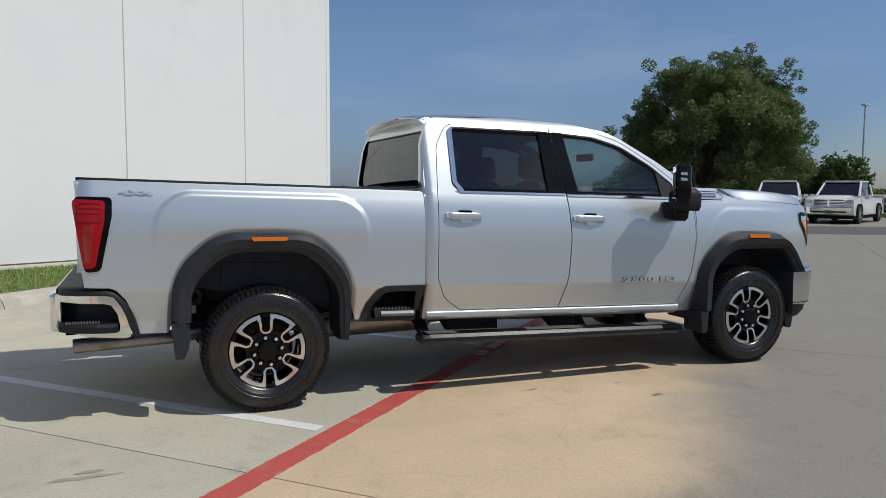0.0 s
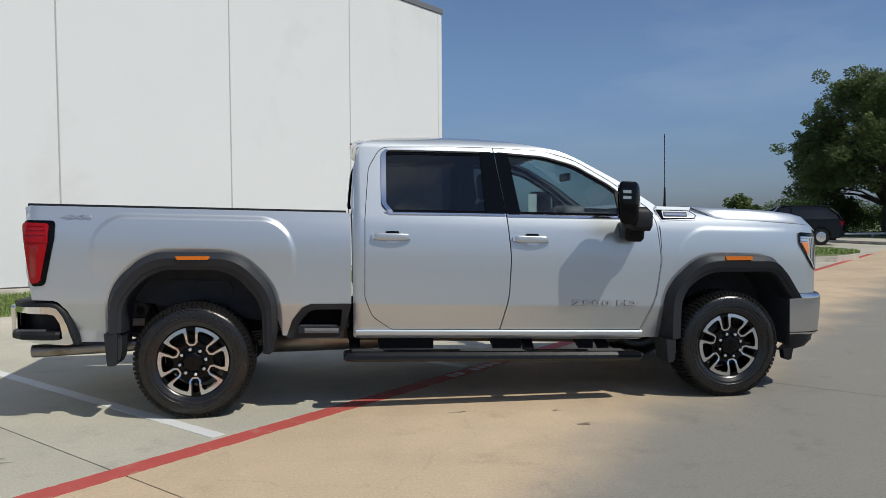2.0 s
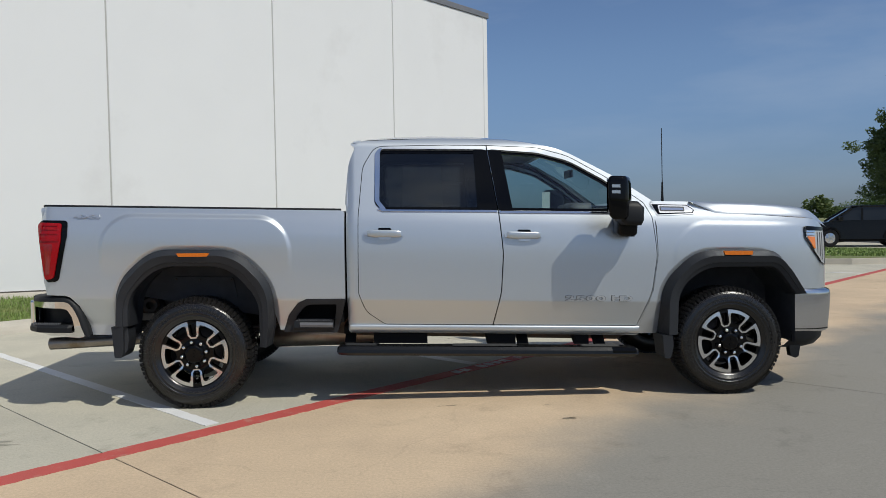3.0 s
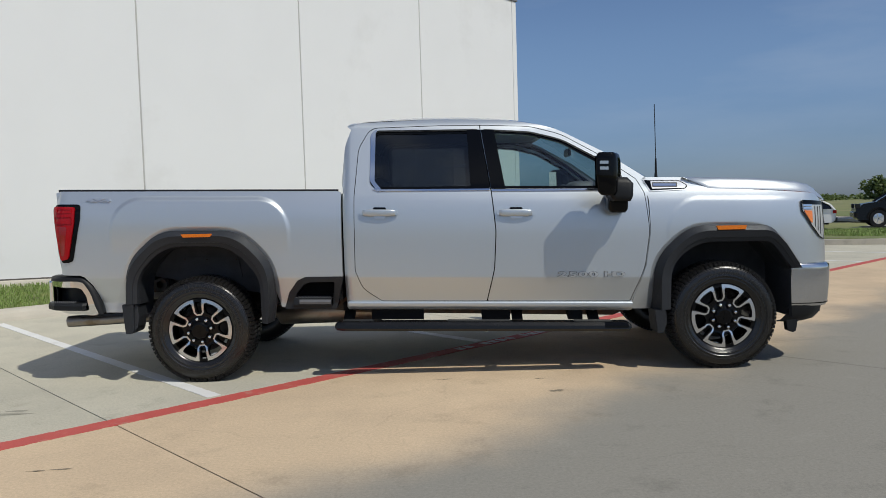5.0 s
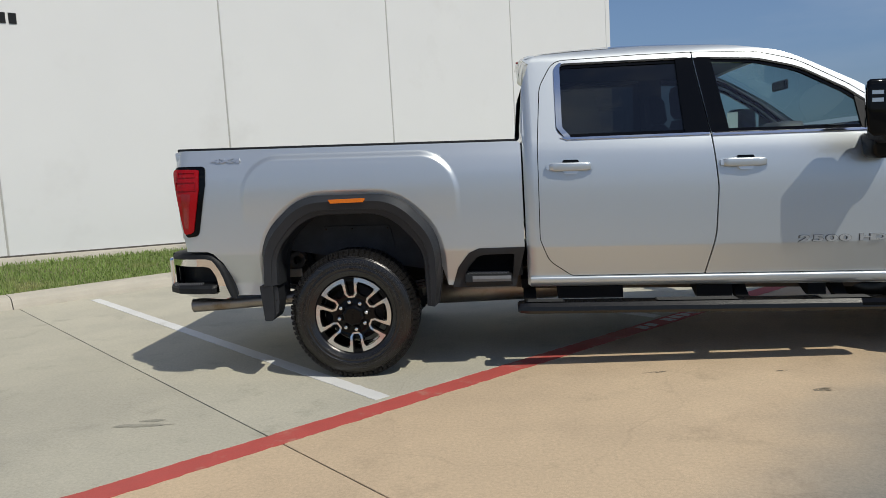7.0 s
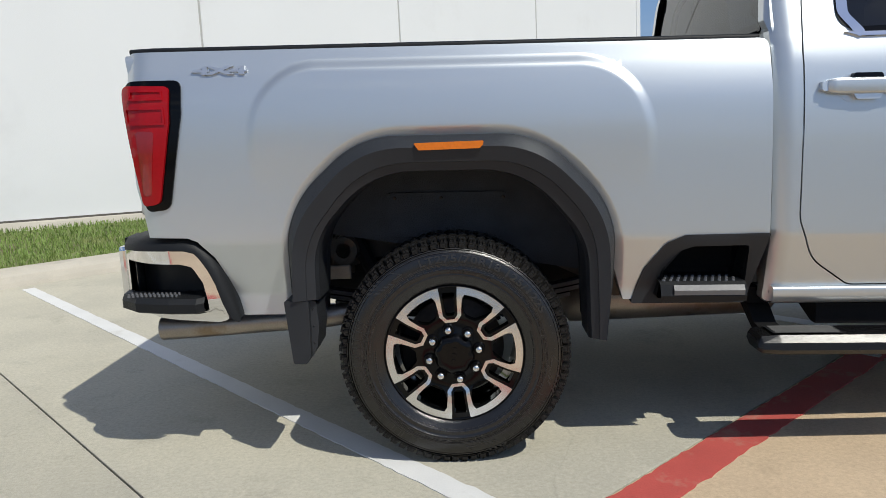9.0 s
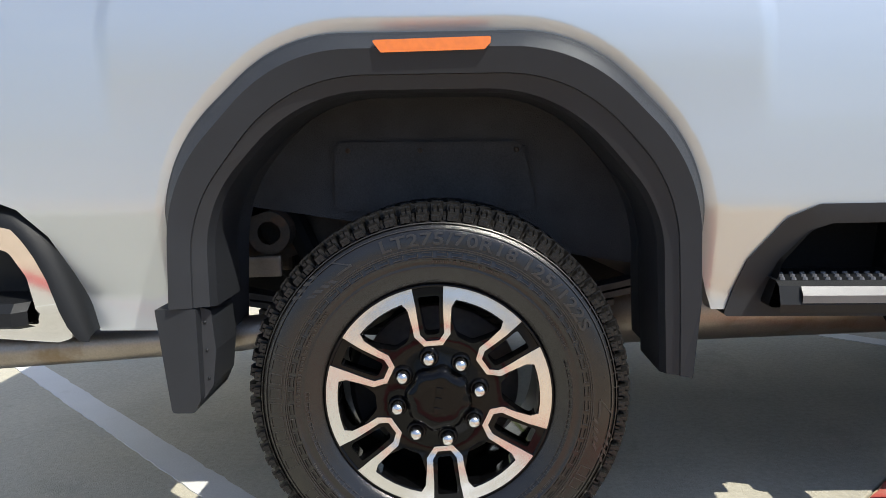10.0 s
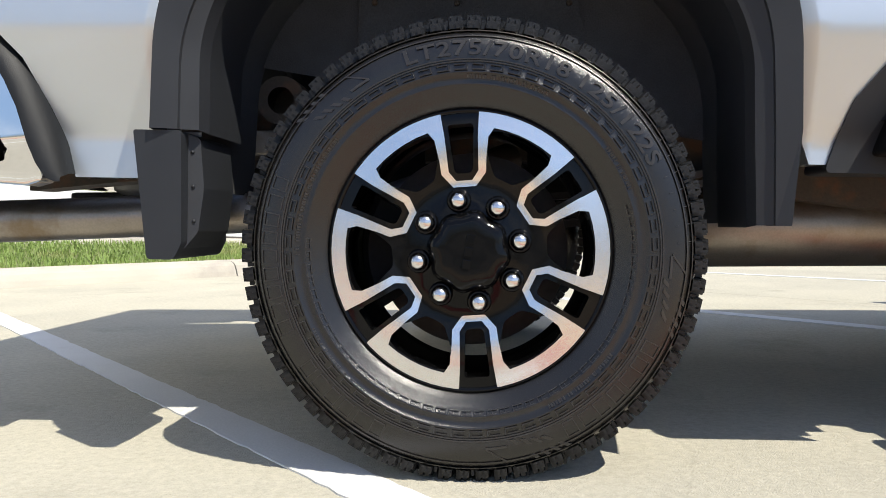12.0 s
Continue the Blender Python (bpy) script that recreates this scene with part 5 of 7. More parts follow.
    rows = [[put(x, y, z, s) for y, z in ((0.0225, 0.608), (0.020, 0.625), (0.031, 0.643))] for x in (0.79, 1.032)]
    loft(bm, rows)
    part("step_edge", bm, M_PAD, sp, "grey edge of the tread, paler than the step")
    bm = bmesh.new()
    for i in range(11):
        for j in range(3):
            p = put(0.762 + 0.024 * i + 0.012 * (j % 2), 0.06 + 0.035 * j, 0.652, s)
            q = bmesh.ops.create_cone(bm, segments=6, radius1=0.008, radius2=0.005, depth=0.012, cap_ends=True)["verts"]
            bmesh.ops.translate(bm, verts=q, vec=p)
    part("studs", bm, M_PAD, tread_p)

    # lamps
    def tail_skin(x, z):
        y = skin(max(x, -1.06), z) - 0.012
        if x < -1.05:
            y += 7.0 * (x + 1.05) ** 2
        return y
    tl = part("tail_light", panel(TAIL, [], tail_skin, 0.10, on_side(s), 0.03, 0.004), M_GLOSSBLACK, truck, "smoked tail light housing")
    part("lens", panel(rounded([(-1.120, 1.335, 0.03), (-0.932, 1.330, 0.02), (-0.938, 1.21, 0.06), (-0.995, 0.945, 0.03), (-1.06, 0.935, 0.02)]), [], tail_skin, 0.05, on_side(s), 0.03, -0.008), M_RED, tl, "glossy red lens")
    core = part("lens_core", panel(rounded([(-1.062, 1.185, 0.012), (-0.992, 1.185, 0.012), (-1.022, 0.975, 0.012), (-1.052, 0.970, 0.012)]), [], tail_skin, 0.01, on_side(s), 0.02, -0.0095), M_DARKRED, tl, "dark red inner lens")
    for loop in ([(-1.098, 1.262, 0.006), (-0.950, 1.262, 0.006), (-0.950, 1.205, 0.006), (-1.095, 1.205, 0.006)], [(-1.075, 1.320, 0.004), (-0.955, 1.318, 0.004), (-0.952, 1.285, 0.004), (-1.082, 1.285, 0.004)]):
        out = rounded(loop, 3)
        part("lens_frame", panel(out, [offset(out, -0.007)], tail_skin, 0.006, on_side(s), 0.02, -0.0125), M_RED, core, "raised red lens frame")
    hl = part("headlight", panel(HEADLIGHT, [], skin, 0.06, on_side(s), 0.03, -0.010), M_LAMP, truck, "clear headlight with chrome inside")
    part("turn_lens", panel(rounded([(4.706, 1.300, 0.006), (4.784, 1.296, 0.006), (4.785, 1.206, 0.006), (4.768, 1.212, 0.02)]), [], skin, 0.01, on_side(s), 0.02, -0.016), M_AMBER, hl, "amber turn lens")
    part("lamp_brow", panel(rounded([(4.702, 1.370, 0.006), (4.905, 1.366, 0.006), (4.907, 1.342, 0.004), (4.702, 1.346, 0.004)]), [], skin, 0.01, on_side(s), 0.02, -0.015), M_GLOSSBLACK, hl, "black upper edge of the lamp")
    for z in (1.336, 1.316):
        part("lamp_bar", panel(rounded([(4.704, z + 0.006, 0.004), (4.785, z + 0.006, 0.004), (4.785, z - 0.006, 0.004), (4.704, z - 0.006, 0.004)]), [], skin, 0.01, on_side(s), 0.02, -0.016), M_CHROME, hl)
    part("lamp_bezel", panel(HEADLIGHT, [offset(HEADLIGHT, -0.006)], skin, 0.02, on_side(s), 0.03, -0.014), M_GLOSSBLACK, hl, "black lamp bezel")
    for x, zb in ((4.815, 1.180), (4.848, 1.150), (4.88, 1.125)):
        part("lamp_fin", panel(rounded([(x, 1.33, 0), (x + 0.004, 1.33, 0), (x + 0.004, zb, 0), (x, zb + 0.004, 0)]), [], skin, 0.01, on_side(s), 0.04, -0.015), M_PAD, hl)

    # fender vent with its engine plate
    vent = part("fender_vent", panel(rounded([(3.470, 1.531, 0.006), (3.765, 1.529, 0.03), (3.826, 1.487, 0.02), (3.806, 1.452, 0.02), (3.52, 1.437, 0.006)]), [], skin, 0.02, on_side(s), 0.03, -0.004), M_BADGE, truck, "silver fender vent surround")
    part("vent_opening", panel(rounded([(3.480, 1.524, 0.004), (3.755, 1.522, 0.03), (3.812, 1.486, 0.02), (3.798, 1.460, 0.02), (3.524, 1.447, 0.004)]), [], skin, 0.01, on_side(s), 0.03, -0.006), M_GLOSSBLACK, vent, "black vent opening")
    plate = part("vent_plate", panel(rounded([(3.528, 1.517, 0.008), (3.750, 1.516, 0.03), (3.803, 1.485, 0.02), (3.790, 1.465, 0.012), (3.536, 1.459, 0.008)]), [], skin, 0.01, on_side(s), 0.03, -0.009), M_BADGE, vent, "satin silver badge plate")
    part("plate_frame", panel(rounded([(3.540, 1.509, 0.004), (3.732, 1.508, 0.004), (3.732, 1.472, 0.004), (3.540, 1.470, 0.004)]), [], skin, 0.006, on_side(s), 0.03, -0.011), M_TRIM, plate, "dark grey badge field")
    part("plate_bar", panel(rounded([(3.548, 1.499, 0.003), (3.722, 1.498, 0.003), (3.722, 1.481, 0.003), (3.548, 1.480, 0.003)]), [], skin, 0.006, on_side(s), 0.03, -0.014), M_CHROME, plate, "bright lettering bar")


def text_mesh(body, size, depth, spacing=1.0, weight=0.0):
    """Raised lettering from the built-in font, as vertices (u along, v up, w out) and faces."""
    cu = bpy.data.curves.new("lettering", "FONT")
    cu.body, cu.size, cu.extrude, cu.align_x, cu.align_y, cu.space_character, cu.resolution_u, cu.offset = body, size, depth / 2, "CENTER", "CENTER", spacing, 3, weight
    ob = new("lettering", cu)
    bpy.context.view_layer.update()
    me = ob.evaluated_get(bpy.context.evaluated_depsgraph_get()).to_mesh()
    vs, fs = [tuple(v.co) for v in me.vertices], [tuple(p.vertices) for p in me.polygons]
    bpy.data.objects.remove(ob)
    bpy.data.curves.remove(cu)
    return vs, fs


def badge(body, x, z, size, s, parent, m, label, stretch=1.0, edged=True):
    """Raised letters on the body side, each a piece of its own."""
    for k, ch in enumerate(body):
        vs, fs = text_mesh(ch, size, 0.008, 1.0, 0.0016)
        x0 = x + (k - (len(body) - 1) / 2) * size * 0.575 * stretch * (1 if s == 0 else -1)
        pts = []
        for u, v, w in vs:
            u *= stretch * (1 if s == 0 else -1)
            pts.append(put(x0 + u, skin(x0 + u, z + v) - 0.004 - w, z + v, s))
        letter = part("badge_letter", raw("badge", pts, fs, m), m, parent, label if k == 0 else "")
        if not edged:
            continue
        # a wider dark copy stands for the letter's outline and shadow
        vs, fs = text_mesh(ch, size, 0.004, 1.0, 0.0030)
        pts = []
        for u, v, w in vs:
            u *= stretch * (1 if s == 0 else -1)
            pts.append(put(x0 + u, skin(x0 + u, z + v) - 0.001 - w, z + v, s))
        part("letter_outline", raw("badge", pts, fs, M_TRIM), M_TRIM, letter, "dark outline and shadow behind the letter")


for s in (0, 1):
    badge("2500", 2.945, 0.832, 0.051, s, truck, M_BADGE, "chrome number on the door", 2.7)
    badge("HD", 3.225, 0.834, 0.050, s, truck, M_BADGE, "chrome letters on the door", 2.5)
    badge("4X4", -0.757, 1.378, 0.036, s, truck, M_BADGE, "chrome lettering on the bed side", 3.2, False)


# ---- roof, glass, hood, nose and tail ----
def roof_edge(x):
    return table([(1.18, 1.965), (1.30, 1.995), (1.6, 2.015), (2.0, 2.024), (2.4, 2.014), (2.62, 1.988), (2.80, 1.945)], x)


def across(edges, crown, bow=0.0, n=16):
    """Rows from the near edge to the far edge through a crowned middle: edges of (x, y, z), each with its rise and its forward bow."""
    rows = []
    for (x, y, z), c, b in zip(edges, crown, bow):
        row = []
        for i in range(n + 1):
            f = -1 + 2 * i / n
            k = 1 - f * f
            k2 = 1 - abs(f) ** 3
            row.append(put(x + b * k, MID + f * (MID - y), z + c * k2, 0))
        rows.append(row)
    return rows


xs = [1.185, 1.20, 1.23, 1.30, 1.5, 1.8, 2.1, 2.4, 2.6, 2.72, 2.80]
rows = across([(x, skin(x, roof_edge(x)) + 0.012, roof_edge(x)) for x in xs], [0.015, 0.03, 0.04, 0.05, 0.055, 0.06, 0.06, 0.055, 0.05, 0.045, 0.04], [-0.02, 0, 0, 0, 0, 0, 0, 0, 0.03, 0.06, 0.09])
bm = loft(bmesh.new(), rows)
bmesh.ops.recalc_face_normals(bm, faces=bm.faces)
roof = part("roof", bm, M_PAINT, truck, smooth=True)
# rear roof lip with the high brake lamp
LIP = [(1.255, 1.972), (1.245, 1.988), (1.20, 1.986), (1.158, 1.975), (1.140, 1.966), (1.138, 1.959), (1.150, 1.951), (1.190, 1.930), (1.245, 1.925)]
rows = []
for i in range(-12, 13):
    f = i / 12
    rows.append([put(1.255 - 0.72 * (1.255 - x) - 0.018 * (1 - f * f), MID + f * (MID - 0.312 - 0.345 * (z - 1.98)), z + 0.045 * (1 - abs(f) ** 3)) for x, z in LIP])
bm = loft(bmesh.new(), rows, True, True)
bmesh.ops.recalc_face_normals(bm, faces=bm.faces)
lip = part("roof_lip", bm, M_PAINT, truck, "silver roof lip over the rear window", False)
bm = box(bmesh.new(), 1.140, 1.162, MID - 0.26, MID + 0.26, tall(1.966), tall(1.978), 0.004)
part("brake_lamp", bm, M_DARKRED, lip, "high brake lamp")
# windscreen between the pillars
edges = [(2.80, 1.945), (2.95, 1.872), (3.12, 1.775), (3.30, 1.662), (3.47, 1.555)]
rows = across([(x - 0.005, skin(x, z) + 0.03, z - 0.005) for x, z in edges], [0.04, 0.04, 0.04, 0.035, 0.03], [0.09, 0.11, 0.14, 0.17, 0.20])
bm = loft(bmesh.new(), rows)
bmesh.ops.recalc_face_normals(bm, faces=bm.faces)
part("windscreen", bm, M_GLASS, truck, "clear raked windscreen", True).visible_shadow = False
bm = loft(bmesh.new(), across([(3.46, 0.15, 1.528), (3.60, 0.15, 1.533), (3.80, 0.15, 1.528)], [0.01, 0.005, 0.0], [0.20, 0.14, 0.06]))
bmesh.ops.recalc_face_normals(bm, faces=bm.faces)
part("cowl", bm, M_BLACKPLASTIC, truck, "black cowl below the windscreen", True)


def hood_z(x):
    return table([(3.77, 1.548), (3.87, 1.508), (3.975, 1.462), (4.3, 1.454), (4.6, 1.444), (4.82, 1.430), (4.92, 1.388), (4.95, 1.372)], x)


rows = []
for x in (3.775, 3.82, 3.88, 3.98, 4.08, 4.3, 4.5, 4.68, 4.80, 4.88, 4.93, 4.95):
    y0 = skin(min(x, 4.88), 1.44) + 0.012
    ze = hood_z(x)
    top = table([(3.7, 1.550), (4.0, 1.562), (4.3, 1.558), (4.6, 1.540), (4.80, 1.505), (4.90, 1.460), (4.95, 1.395)], x)
    rows.append([put(x + 0.06 * (1 - f * f) * ease(4.3, 4.8, x), MID + f * (MID - y0), ze + (top - ze) * (ease(1.0, 0.915, abs(f)) * 0.86 + 0.14 * ease(0.9, 0.1, abs(f))), 0) for f in [-1, -0.985, -0.965, -0.94, -0.91, -0.87, -0.82, -0.75, -0.6, -0.4, -0.2, 0, 0.2, 0.4, 0.6, 0.75, 0.82, 0.87, 0.91, 0.94, 0.965, 0.985, 1]])
bm = loft(bmesh.new(), rows)
bmesh.ops.recalc_face_normals(bm, faces=bm.faces)
part("hood", bm, M_PAINT, truck, "silver hood with raised shoulders", True)


def wrap(path, zs, bulge, n=10):
    """A bumper skin: a plan path of (x, y) from the near corner to the middle, mirrored, with heights and outward bulges."""
    pts = [Vector(p) for p in path]
    line = []
    for i in range(len(pts) - 1):
        p0, p1, p2, p3 = pts[max(i - 1, 0)], pts[i], pts[i + 1], pts[min(i + 2, len(pts) - 1)]
        for j in range(n):
            t = j / n
            line.append(0.5 * ((2 * p1) + (p2 - p0) * t + (2 * p0 - 5 * p1 + 4 * p2 - p3) * t * t + (3 * p1 - p0 - 3 * p2 + p3) * t**3))
    line.append(pts[-1])
    rows = []
    c = Vector((2.0, MID))
    for z, b in zip(zs, bulge):
        row = []
        for p in line:
            d = Vector((p.x - c.x, p.y - c.y)).normalized()
            row.append(put(p.x + d.x * b, p.y + d.y * b, z, 0))
        rows.append(row + [(x, 2 * MID - y, z2) for x, y, z2 in row[-2::-1]])
    return rows


FB = [(4.592, 0.100), (4.72, 0.110), (4.845, 0.145), (4.945, 0.225), (5.005, 0.42), (5.045, MID)]
bm = loft(bmesh.new(), wrap(FB, [0.912, 0.907, 0.899, 0.880, 0.862, 0.74, 0.63, 0.598, 0.582, 0.576], [-0.06, -0.010, 0.004, 0.011, 0.012, 0.006, -0.004, -0.008, -0.020, -0.05]))
bmesh.ops.recalc_face_normals(bm, faces=bm.faces)
fb = part("front_bumper", bm, M_SATIN, truck, "chrome front bumper", True)
bm = loft(bmesh.new(), wrap(FB, [0.606, 0.600], [-0.002, -0.003]))
part("bumper_groove", bm, M_GLOSSBLACK, fb)
bm = loft(bmesh.new(), wrap([(4.585, 0.105), (4.71, 0.115), (4.82, 0.155), (4.905, 0.25), (4.95, 0.45), (4.98, MID)], [0.584, 0.53, 0.475, 0.455], [0.0, -0.01, -0.06, -0.12]))
bmesh.ops.recalc_face_normals(bm, faces=bm.faces)
part("front_valance", bm, M_BLACKPLASTIC, truck, "black lower valance", True)
for s in (0, 1):
    bm = panel(rounded([(4.575, 0.475, 0.01), (4.665, 0.475, 0.01), (4.65, 0.385, 0.012), (4.625, 0.372, 0.012), (4.588, 0.385, 0.012)]), [], lambda x, z: 0.13, 0.06, on_side(s), 0.03)
    part("tow_hook", bm, M_BLACKPLASTIC, truck, "black tow hook end")
    # air curtain slots at the bumper's front edge
    for k in range(7):
        bm = box(bmesh.new(), 4.925, 4.945, 0.250, 0.315, 0.64 + 0.034 * k, 0.660 + 0.034 * k, 0.003)
        bmesh.ops.transform(bm, matrix=Matrix(((1, 0, 0, 0), (0, 1 if s == 0 else -1, 0, 0 if s == 0 else 2 * MID), (-RAKE, 0, 1, 0), (0, 0, 0, 1))), verts=bm.verts)
        part("bumper_slot", bm, M_GLOSSBLACK, fb)
bm = box(bmesh.new(), 4.86, 4.965, 0.36, 2 * MID - 0.36, 0.75, 1.24, 0.03)
grille = part("grille", bm, M_GLOSSBLACK, truck, "black grille with chrome bars")
for k in range(5):
    bm = box(bmesh.new(), 4.955, 4.985, 0.40, 2 * MID - 0.40, 0.80 + 0.09 * k, 0.83 + 0.09 * k, 0.008)
    part("grille_bar", bm, M_CHROME, grille)
rows = wrap([(4.86, 0.22), (4.92, 0.30), (4.945, 0.45), (4.96, MID)], [1.27, 1.20, 0.98, 0.74], [-0.01, 0.0, 0.0, -0.01])
bm = loft(bmesh.new(), rows)
bmesh.ops.recalc_face_normals(bm, faces=bm.faces)
part("nose_panel", bm, M_GLOSSBLACK, truck, "dark nose behind the grille", True)

# tailgate, bed floor, bed rails
bm = panel(rounded([(0.12, 0.90, 0.03), (0.12, 1.44, 0.03), (2 * MID - 0.12, 1.44, 0.03), (2 * MID - 0.12, 0.90, 0.03)]), [], lambda a, z: 0.02 * math.sin((z - 0.9) * 5.8), 0.05, lambda a, y, z: (-1.105 + y, a, tall(z) + RAKE * 1.04), 0.08)
part("tailgate", bm, M_PAINT, truck, "closed silver tailgate")
for s in (0, 1):
    rows = [[put(x, skin(x, 1.44) + y, z, s) for y, z in ((0.006, 1.440), (0.002, 1.452), (0.012, 1.459), (0.075, 1.460), (0.085, 1.44))] for x in (-1.095, -1.0, -0.9, -0.5, 0.0, 0.5, 0.9, 1.098)]
    bm = loft(bmesh.new(), rows)
    bmesh.ops.recalc_face_normals(bm, faces=bm.faces)
    part("bed_rail", bm, M_BLACKPLASTIC, truck, "black plastic bed rail cap", True)
    bm = loft(bmesh.new(), [[put(x, 0.17, z, s) for z in (1.445, 1.09)] for x in (-1.07, 1.09)])
    part("bed_wall", bm, M_DARK, truck)
bm = box(bmesh.new(), -1.07, 1.10, 0.42, 2 * MID - 0.42, 0.93, 0.955)
part("bed_floor", bm, M_DARK, truck, "dark bed liner floor")
bm = box(bmesh.new(), 1.085, 1.11, 0.13, 2 * MID - 0.13, 0.60, 1.40)
part("bed_front", bm, M_DARK, truck)


# cab back with its window
def back_place(a, y, z):
    return (table([(0.5, 1.150), (1.43, 1.146), (1.50, 1.137), (1.80, 1.166), (1.90, 1.192), (1.99, 1.235)], z) + y, a, tall(z) - RAKE * 1.17)


bw = rounded([(0.20, 1.47, 0.05), (0.30, 1.885, 0.04), (2 * MID - 0.30, 1.885, 0.04), (2 * MID - 0.21, 1.47, 0.05)])
bo = rounded([(0.14, 0.58, 0.02), (0.131, 1.47, 0.1), (0.288, 1.93, 0.02), (0.55, 1.962, 0.1), (MID, 1.975, 0.3), (2 * MID - 0.55, 1.962, 0.1), (2 * MID - 0.288, 1.93, 0.02), (2 * MID - 0.131, 1.47, 0.1), (2 * MID - 0.14, 0.58, 0.02)])
cb = part("cab_back", panel(bo, [bw], lambda a, z: 0.012 * ((a - MID) / MID) ** 4, 0.03, back_place, 0.08), M_PAINT, truck)
part("rear_window", panel(bw, [], lambda a, z: 0.012, 0.0, back_place, 0.12), M_TINT, cb, "dark tinted rear window").visible_shadow = False
part("rear_window_seal", panel(bw, [[(MID + (a - MID) * 0.988, 1.685 + (z - 1.685) * 0.965) for a, z in bw]], lambda a, z: 0.0, 0.02, back_place, 0.1), M_GLOSSBLACK, cb)

# rear bumper: chrome corner with a step hole, black pad, black recess
RBO = rounded([(-1.235, 0.776, 0.01), (-1.10, 0.781, 0.02), (-0.945, 0.781, 0.02), (-0.902, 0.772, 0.03), (-0.858, 0.710, 0.05), (-0.828, 0.640, 0.05), (-0.810, 0.575, 0.05), (-0.806, 0.520, 0.015), (-0.84, 0.510, 0.02), (-1.07, 0.525, 0.02), (-1.235, 0.560, 0.01)])
RBH = rounded([(-1.205, 0.732, 0.006), (-0.96, 0.732, 0.03), (-0.915, 0.722, 0.03), (-0.880, 0.665, 0.04), (-0.868, 0.600, 0.03), (-0.870, 0.556, 0.012), (-1.05, 0.550, 0.02), (-1.205, 0.575, 0.006)])


def bumper_skin(x, z):
    y = 0.058 + 0.03 * ease(0.60, 0.52, z)
    if x < -0.98:
        y += 2.6 * (x + 0.98) ** 2
    return y


for s in (0, 1):
    rb = part("rear_bumper", panel(RBO, [RBH], bumper_skin, 0.045, on_side(s), 0.03), M_CHROME, truck, "chrome rear bumper corner")
    rows = []
    for x, z in RBH:
        rows.append([put(x, bumper_skin(x, z) + 0.008, z, s), put(x, bumper_skin(x, z) + 0.13, z, s)])
    rows.append(rows[0])
    part("step_hole", loft(bmesh.new(), rows), M_BLACKPLASTIC, rb)
    part("step_back", panel(RBH, [], lambda x, z: bumper_skin(x, z) + 0.12, 0, on_side(s), 0.05), M_BLACKPLASTIC, rb)
    out = [(-1.225, 0.20), (-1.21, 0.12), (-1.13, 0.05), (-1.0, 0.022), (-0.90, 0.024), (-0.878, 0.05)]
    lips = []
    for x, y in out:
        lips.append([put(x, y + 0.02, 0.552, s), put(x, y - 0.006, 0.562, s), put(x, y - 0.006, 0.592, s), put(x, y + 0.012, 0.610, s), put(max(x, -1.2) * 0.98, 0.16, 0.614, s)])
    bm = loft(bmesh.new(), lips)
    bmesh.ops.recalc_face_normals(bm, faces=bm.faces)
    st = part("corner_step", bm, M_BLACKPLASTIC, rb, "black corner step pad")
    bm = bmesh.new()
    for i in range(12):
        for j in range(2):
            q = bmesh.ops.create_cone(bm, segments=6, radius1=0.006, radius2=0.004, depth=0.012, cap_ends=True)["verts"]
            bmesh.ops.translate(bm, verts=q, vec=put(-1.165 + 0.016 * i, 0.075 + 0.028 * j, 0.614, s))
    part("studs", bm, M_PAD, st)
    pad = []
    for x, y in ((-1.215, 0.20), (-1.19, 0.14), (-1.11, 0.085), (-1.02, 0.064), (-0.94, 0.060), (-0.902, 0.060), (-0.88, 0.060), (-0.858, 0.060), (-0.835, 0.060), (-0.815, 0.060), (-0.80, 0.061), (-0.782, 0.063), (-0.765, 0.065), (-0.757, 0.067)):
        zt = table([(-1.215, 0.812), (-1.0, 0.824), (-0.92, 0.822), (-0.885, 0.810), (-0.832, 0.749), (-0.795, 0.663), (-0.768, 0.585), (-0.757, 0.535)], x)
        zb = table([(-1.215, 0.776), (-1.0, 0.780), (-0.945, 0.780), (-0.902, 0.770), (-0.858, 0.708), (-0.828, 0.638), (-0.810, 0.573), (-0.78, 0.522), (-0.757, 0.518)], x)
        pad.append([put(x, y - 0.004, zb, s), put(x, y - 0.002, (zt + zb) / 2, s), put(x, y + 0.03, zt, s), put(x, y + 0.12, zt + 0.004, s)])
    bm = loft(bmesh.new(), pad)
    bmesh.ops.recalc_face_normals(bm, faces=bm.faces)
    part("bumper_pad", bm, M_BLACKPLASTIC, rb, "black bumper top pad", True)
bm = box(bmesh.new(), -1.27, -1.20, 0.24, 2 * MID - 0.24, 0.57, 0.81, 0.02)
part("bumper_middle", bm, M_CHROME, truck, "chrome rear bumper middle")
bm = box(bmesh.new(), -1.23, -1.05, 0.22, 2 * MID - 0.22, 0.80, 0.845, 0.01)
part("bumper_middle_pad", bm, M_BLACKPLASTIC, truck)

